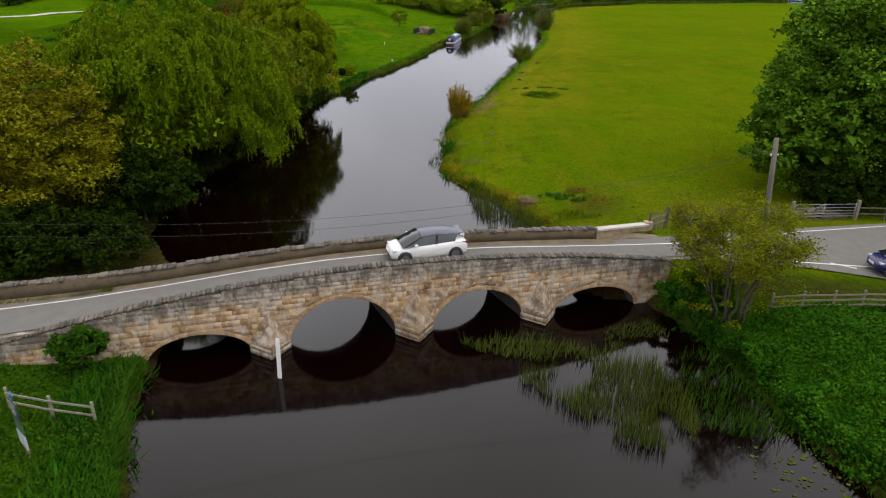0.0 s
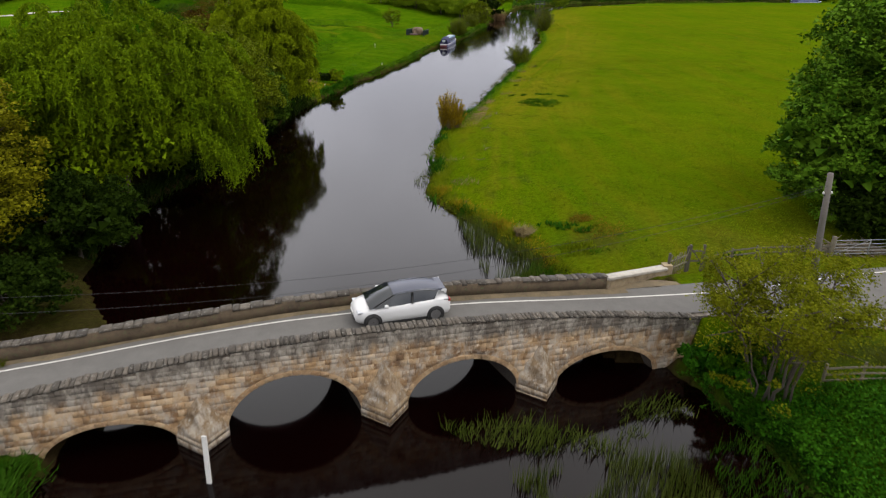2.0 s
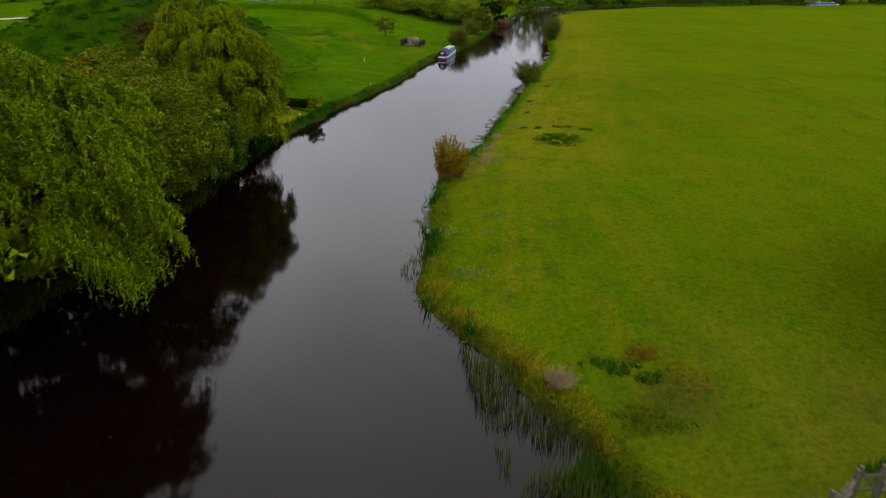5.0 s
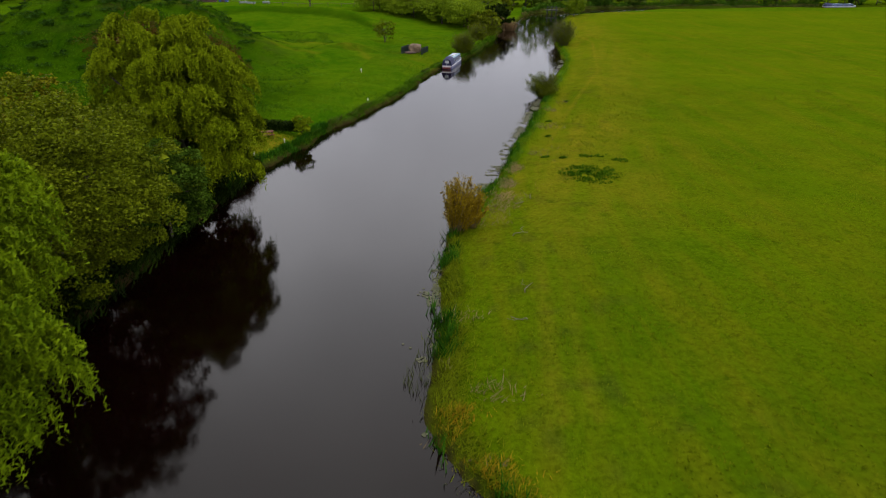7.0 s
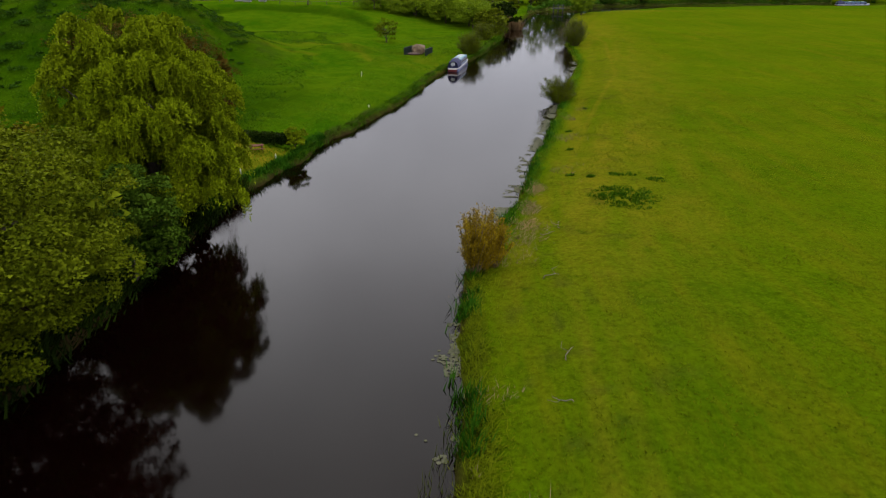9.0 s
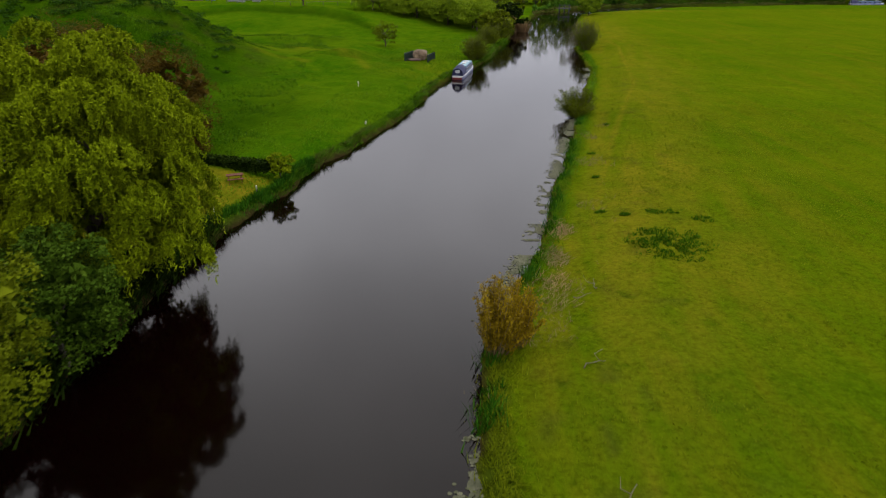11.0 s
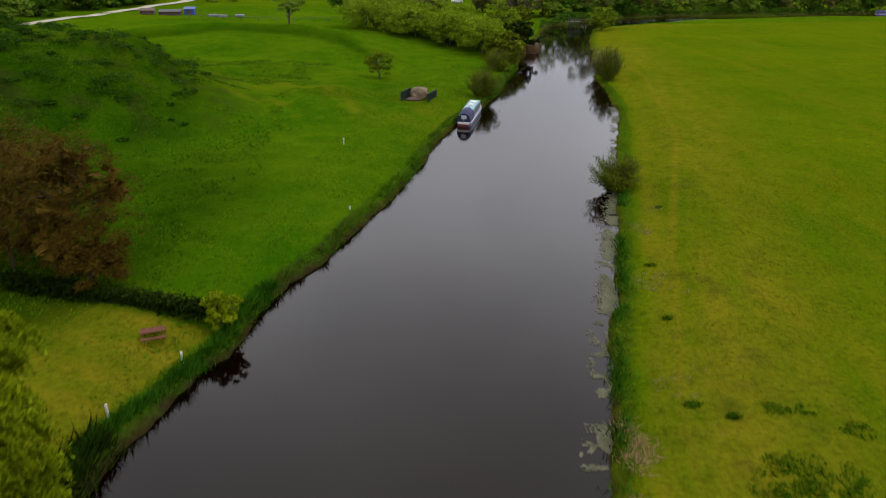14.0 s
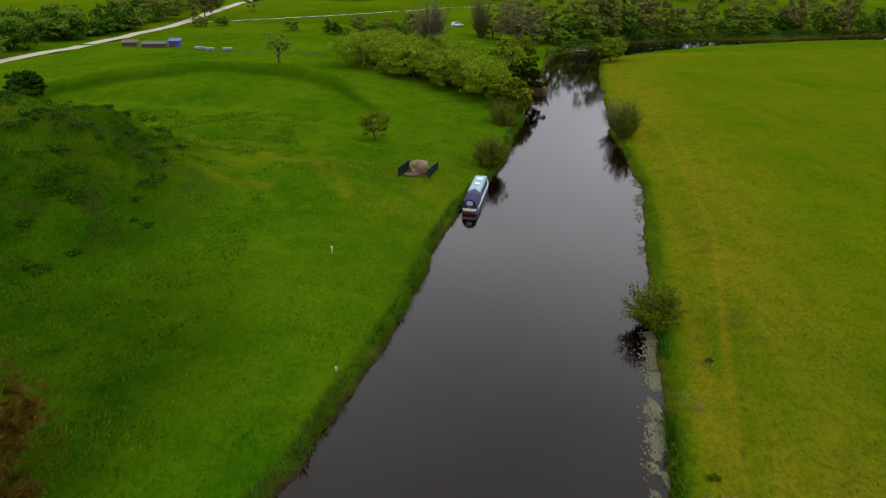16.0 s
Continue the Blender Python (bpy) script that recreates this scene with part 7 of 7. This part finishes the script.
    part("tiller", quick("tiller", v, f, M_CHROME), M_CHROME, t)
    part("fore_deck", box(L - 2.1, L - 0.9, -0.7, 0.7, 0.46, 0.50), M_BOATBLUE, t)
    return t


narrowboat((7.85, 157.2, 0.0), 76.0, 11.6, "blue and white narrowboat with a canvas hood moored at the bank")
narrowboat((178, 333.5, 0.0), 8.0, 16.0, "pale distant moored narrowboat")

# ---- the fenced masonry block ----
mx, my = 2.35, 168.3
mz = float(ground_z(mx, my))
block = thing("masonry_block", (mx, my, mz), "rough brown block of castle masonry on the grass", "ruin")
bm = bmesh.new()
bmesh.ops.create_icosphere(bm, subdivisions=4, radius=1)
for w in bm.verts:
    d = w.co.normalized()
    w.co = Vector((math.copysign(abs(d.x) ** 0.7, d.x) * 1.2, math.copysign(abs(d.y) ** 0.7, d.y) * 1.0, math.copysign(abs(d.z) ** 0.7, d.z) * 0.85 + 0.65))
    w.co += d * (0.20 * noise.noise(w.co * 1.6) + 0.10 * noise.noise(w.co * 4.5))
part("rubble", bm, M_RUBBLE, block)
bm = bmesh.new()
bmesh.ops.create_icosphere(bm, subdivisions=3, radius=1)
for w in bm.verts:
    w.co = Vector((w.co.x * 1.1 - 0.9, w.co.y * 0.6 - 1.0, max(w.co.z, -0.2) * 0.30)) + Vector((0, 0, 0.1 * noise.noise(w.co * 3)))
part("spoil", bm, M_RUST, block, "brown spoil at its foot")
for label, (ax, ay), (bx, by) in (("railing", (-2.6, -1.5), (-1.25, 1.9)), ("railing", (1.15, -1.7), (2.45, 1.7))):
    rl = thing("iron_railing", (mx + ax, my + ay, float(ground_z(mx + ax, my + ay))), "dark green iron railing round the masonry block", "railing", "railings round the block")
    n = int(math.hypot(bx - ax, by - ay) / 0.24)
    for k in range(n + 1):
        s = k / n
        part("bar", beam(((bx - ax) * s, (by - ay) * s, -0.1), ((bx - ax) * s, (by - ay) * s, 1.25), 0.12, 0.12), M_IRON, rl)
    for zz in (0.18, 1.12):
        part("rail", beam((0, 0, zz), (bx - ax, by - ay, zz), 0.06, 0.10), M_IRON, rl)

# ---- the far left: track, sheds, hedges ----
def track(points, width, label):
    p = np.array(points, float)
    s = np.r_[0, np.cumsum(np.hypot(*np.diff(p, axis=0).T))]
    q = np.linspace(0, s[-1], 70)
    x, y = np.interp(q, s, p[:, 0]), np.interp(q, s, p[:, 1])
    x = np.convolve(np.r_[[x[0]] * 3, x, [x[-1]] * 3], np.ones(7) / 7, "valid")
    y = np.convolve(np.r_[[y[0]] * 3, y, [y[-1]] * 3], np.ones(7) / 7, "valid")
    d = np.stack([np.gradient(x), np.gradient(y)], -1)
    d /= np.linalg.norm(d, axis=1, keepdims=True)
    L2, R2 = np.stack([x - d[:, 1] * width / 2, y + d[:, 0] * width / 2], -1), np.stack([x + d[:, 1] * width / 2, y - d[:, 0] * width / 2], -1)
    z = np.maximum(ground_z(L2[:, 0], L2[:, 1]), ground_z(R2[:, 0], R2[:, 1])) + 0.12
    v = np.vstack([np.column_stack([L2, z]), np.column_stack([R2, z])])
    n = len(x)
    tagged(new("track", quick("track", v, np.array([(k, k + n, k + n + 1, k + 1) for k in range(n - 1)]), M_TRACK)), label, "track", kind="structure")


track([(-150, 150), (-105, 205), (-89, 242), (-83.8, 263.5), (-77.9, 293), (-75.2, 315), (-75, 339), (-75.7, 364), (-76.5, 394), (-74, 432), (-60, 520), (-20, 640)], 3.8, "pale gravel lane through the fields")
track([(-74, 327), (-62.7, 337), (-33.6, 357), (8, 390), (60, 430)], 1.3, "thin pale path across the far pasture")


def shed(loc, turn, w, d, h, wall, roof, label):
    t = thing("shed", (*loc, float(ground_z(*loc)) - 0.05), label, "shed", turn=turn)
    part("shed_body", box(-w / 2, w / 2, -d / 2, d / 2, 0, h, 0.02), wall, t)
    bm = bmesh.new()
    vs = [bm.verts.new(p) for p in ((-w / 2 - 0.2, -d / 2 - 0.25, h - 0.02), (w / 2 + 0.2, -d / 2 - 0.25, h - 0.02), (w / 2 + 0.2, d / 2 + 0.25, h + 0.45), (-w / 2 - 0.2, d / 2 + 0.25, h + 0.45))]
    top = [bm.verts.new(q.co + Vector((0, 0, 0.08))) for q in vs]
    bm.faces.new(vs[::-1])
    bm.faces.new(top)
    for k in range(4):
        bm.faces.new((vs[k], vs[(k + 1) % 4], top[(k + 1) % 4], top[k]))
    part("roof", bm, roof, t)
    part("door", box(-0.5, 0.5, -d / 2 - 0.03, -d / 2 + 0.02, 0.05, min(1.9, h - 0.1), 0.01), M_RUST, t, "plank door")
    return t


shed((-59.0, 269), 4, 2.7, 2.2, 1.5, M_TARP, M_TARP, "small blue-clad field shed")
shed((-64.6, 267), 4, 3.8, 2.0, 0.9, M_RUST, M_ROOFGREY, "low brown shed with a grey roof")
shed((-70.6, 269.5), 10, 3.6, 2.2, 1.0, M_RUST, M_RUST, "low dark brown shed")
shed((-61.8, 266.5), 2, 2.4, 1.8, 1.0, M_RUST, M_ROOFGREY, "small feed store with a grey roof")
for k, (x, y) in enumerate(((-49, 264), (-44, 262), (-52, 266))):
    tr = thing("feed_trough", (x, y, float(ground_z(x, y))), "grey metal feed trough in the paddock", "trough", "troughs", turn=15 * k)
    part("body", box(-1.2, 1.2, -0.4, 0.4, 0.1, 0.7, 0.05), M_GALV, tr)
    for s in (-1, 1):
        part("foot", box(s * 0.9 - 0.1, s * 0.9 + 0.1, -0.35, 0.35, 0, 0.12), M_GALV, tr)
post_rail([(-55, 255), (-40, 252), (-22, 250), (-8, 262), (4, 285)], "wire_fence", "thin dark stake fence across the paddock", (1.0,), 4.5, 1.1, M_DARKWOOD)

# thicket along the left bank, and the trees beyond the bend
gen_t = np.random.default_rng(88)
spots = []
for k in range(15):
    s = k / 14
    x, y = -8 + 26 * s + gen_t.normal() * 1.5, 240 - 26 * s + gen_t.normal() * 2 + (k % 3) * 7
    spots.append((x, y))
for k, (x, y) in enumerate(spots):
    broad_tree("bush", (x, y, gz(x, y)), gen_t.uniform(5.5, 8.2), gen_t.uniform(4.4, 6.2), L_BRIGHT, "dense spring-green sallow thicket by the river", 15000, 0.19, 300 + k, 0.0, 0.2, 0.2, 6, "river thicket")
for k, (x, y, h, r, leaf, label) in enumerate(((19.5, 208, 5.5, 3.6, L_OLIVE, "olive bush at the thicket's end"), (24, 222, 6.5, 4.2, L_DARK, "dark rounded bush at the riverside"), (22.5, 238, 8.5, 4.5, L_BRIGHT, "leafy hawthorn beginning to flower"),
                                               (28, 252, 7.0, 4.5, L_OLIVE, "olive-green bush at the riverside"))):
    broad_tree("bush", (x, y, gz(x, y)), h, r, leaf, label, 6500, 0.32, 330 + k, 0.0, 0.2, 0.2, 6)
reed_places = scatter(25.5, 29.5, 224, 233, 1800, 44)
grass_stuff("dead_reeds", np.stack([reed_places[0], reed_places[1], np.maximum(ground_z(reed_places[0], reed_places[1], False), 0)], -1), reed_places[2].uniform(1.6, 3.2, 1800), 0.12, L_PALEREED, "pinkish stand of dead reeds at the water's edge", 0.25, 44, "reeds")
# scrub and old reeds crowding the far bank of the bend
gen_s = np.random.default_rng(57)
far_bank = np.array(LEFT_BANK[-8:-1], float)
run = np.r_[0, np.cumsum(np.hypot(*np.diff(far_bank, axis=0).T))]
for name, n, hi, wid, leaf, label in (("bank_scrub", 15000, 3.6, 2.6, L_FARDARK, "dark green scrub along the far bank of the bend"), ("dead_reeds", 9000, 1.5, 0.8, L_FARBROWN, "tan old reeds at the far water's edge")):
    q = gen_s.uniform(0, run[-1], n)
    p = np.stack([np.interp(q, run, far_bank[:, 0]), np.interp(q, run, far_bank[:, 1]) + 0.4 + gen_s.uniform(0, wid, n)], -1)
    top = hi * (0.25 + 0.75 * vnoise(p[:, 0], p[:, 1], 5.0, 7))
    v, f = leaf_quads(np.column_stack([p, 0.1 + top * gen_s.uniform(0, 1, n)]), 0.5, 0.5, gen=gen_s)
    tagged(new(name, quick(name, v, f, leaf)), label, "scrub", kind="stuff")
broad_tree("bare_tree", (34.5, 296, gz(34.5, 296)), 12.0, 8.2, L_GREY, "grey-brown bare crack willow at the bend", 26000, 0.24, 61, 0.0, 0.15, 0.4, 24, aspect=0.3)
spiky_bush("bare_tree", (7.5, 275, gz(7.5, 275)), 13.5, 4.6, L_GREY, "tall brown twiggy poplar", 200, 62, 16000, 0.30)
spiky_bush("bare_tree", (24, 305, gz(24, 305)), 14, 4.0, L_OLIVE, "slim leafing poplar beyond the bend", 150, 63, 6000, 0.36)
jet = thing("landing_stage", (51, 284, 0), "dark timber landing stage at the river bend", "jetty")
for x in (-1.6, 0, 1.6):
    part("pile", beam((x, 0, -1), (x, 0, 2.6), 0.3, 0.3), M_SIGN, jet)
part("deck", box(-2, 2, -1.2, 1.2, 1.2, 1.45, 0.02), M_SIGN, jet)
part("rail", beam((-1.8, -1.1, 2.4), (1.8, -1.1, 2.4), 0.1, 0.12), M_SIGN, jet)
car("white_car", (18.0, 326, float(ground_z(18.0, 326)) + 0.02), 10.0, M_CARWHITE, M_CARWHITE, "distant white car parked in a field")


def far_tree(kind, seed):
    """One of a few far trees, later copied."""
    spec = {"round": (8.0, 4.6, L_FAROLIVE), "dark": (7.0, 4.6, L_FARDARK), "tall": (14.0, 3.0, L_FARTALL), "grey": (11.0, 4.6, L_FARBROWN)}[kind]
    return broad_tree("tree", (0, 0, -200), spec[0], spec[1], spec[2], {"round": "olive-green tree on the far river bank", "dark": "dark hedgerow tree in the distance", "tall": "tall leafing poplar in the distance", "grey": "grey half-bare tree in the distance"}[kind], 4300, 0.36, seed, 0.03, 0.24, 0.16, 5, "far trees")


MOULDS = {k: far_tree(k, 400 + i) for i, k in enumerate(("round", "dark", "tall", "grey"))}
plan_far = []
gen_f = np.random.default_rng(99)
for k in range(46):  # far bank of the right-hand reach
    s = k / 45
    fx_ = 50 + 182 * s + gen_f.normal() * 2
    plan_far.append((fx_, float(np.interp(fx_, *np.array(LEFT_BANK[-9:]).T)) + gen_f.uniform(2, 10), ("round", "dark", "grey", "round", "tall")[k % 5], gen_f.uniform(0.7, 1.2)))
for k in range(40):  # belt of trees beside the lane
    s = k / 39
    plan_far.append((-97 - 46 * gen_f.uniform(0, 1) ** 2 + 12 * s, 236 + 74 * s + gen_f.normal() * 2, ("dark", "dark", "round")[k % 3], gen_f.uniform(0.75, 1.15)))
for k in range(22):
    plan_far.append((-92 + gen_f.normal() * 5, 305 + 4.5 * k, ("dark", "grey", "round")[k % 3], gen_f.uniform(0.6, 1.0)))
for k in range(9):  # hedge in the far pasture
    plan_far.append((-20 + 2.9 * k + gen_f.normal() * 0.6, 299 + gen_f.normal() * 1.2, ("dark", "round", "grey")[k % 3], gen_f.uniform(0.42, 0.68)))
for x, y, kind, s in ((-35.5, 309, "round", 0.62), (-72, 345, "grey", 1.5), (-60, 372, "tall", 1.0), (-35, 440, "round", 1.3), (-22, 440, "round", 1.2), (-66, 318, "round", 0.6), (-60, 322, "dark", 0.5),
                      (40, 303, "tall", 1.15), (44, 299, "round", 1.2), (47, 304, "tall", 1.45), (51, 301, "dark", 1.0), (54, 306, "tall", 1.35), (58, 304, "round", 1.25), (62, 311, "grey", 1.5), (66, 312, "tall", 1.2),
                      (71, 319, "round", 1.4), (76, 322, "tall", 1.25), (84, 326, "grey", 1.4), (28, 306, "round", 0.9), (108, 334, "tall", 1.2), (126, 338, "round", 1.4), (142, 340, "grey", 1.3), (36, 318, "grey", 1.3)):
    plan_far.append((x, y, kind, s))
for k in range(40):
    plan_far.append((-240 + 14.0 * k + gen_f.normal() * 5, 470 + gen_f.uniform(-25, 60), ("dark", "round", "grey")[k % 3], gen_f.uniform(0.6, 1.2)))
for x, y, kind, s in plan_far:
    if river_distance([x], [y])[0] < 1.0:
        y += 16
    m = MOULDS[kind]
    c = copy_thing(m, pose(x, y, float(ground_z(x, y, False)) - 0.9 * s, 0, 0, gen_f.uniform(0, 360)))
    c.scale = (s * gen_f.uniform(0.8, 1.35), s * gen_f.uniform(0.8, 1.2), s * gen_f.uniform(0.7, 1.3))
for m in MOULDS.values():
    for o in list(m.children_recursive):
        bpy.data.objects.remove(o)
    bpy.data.objects.remove(m)
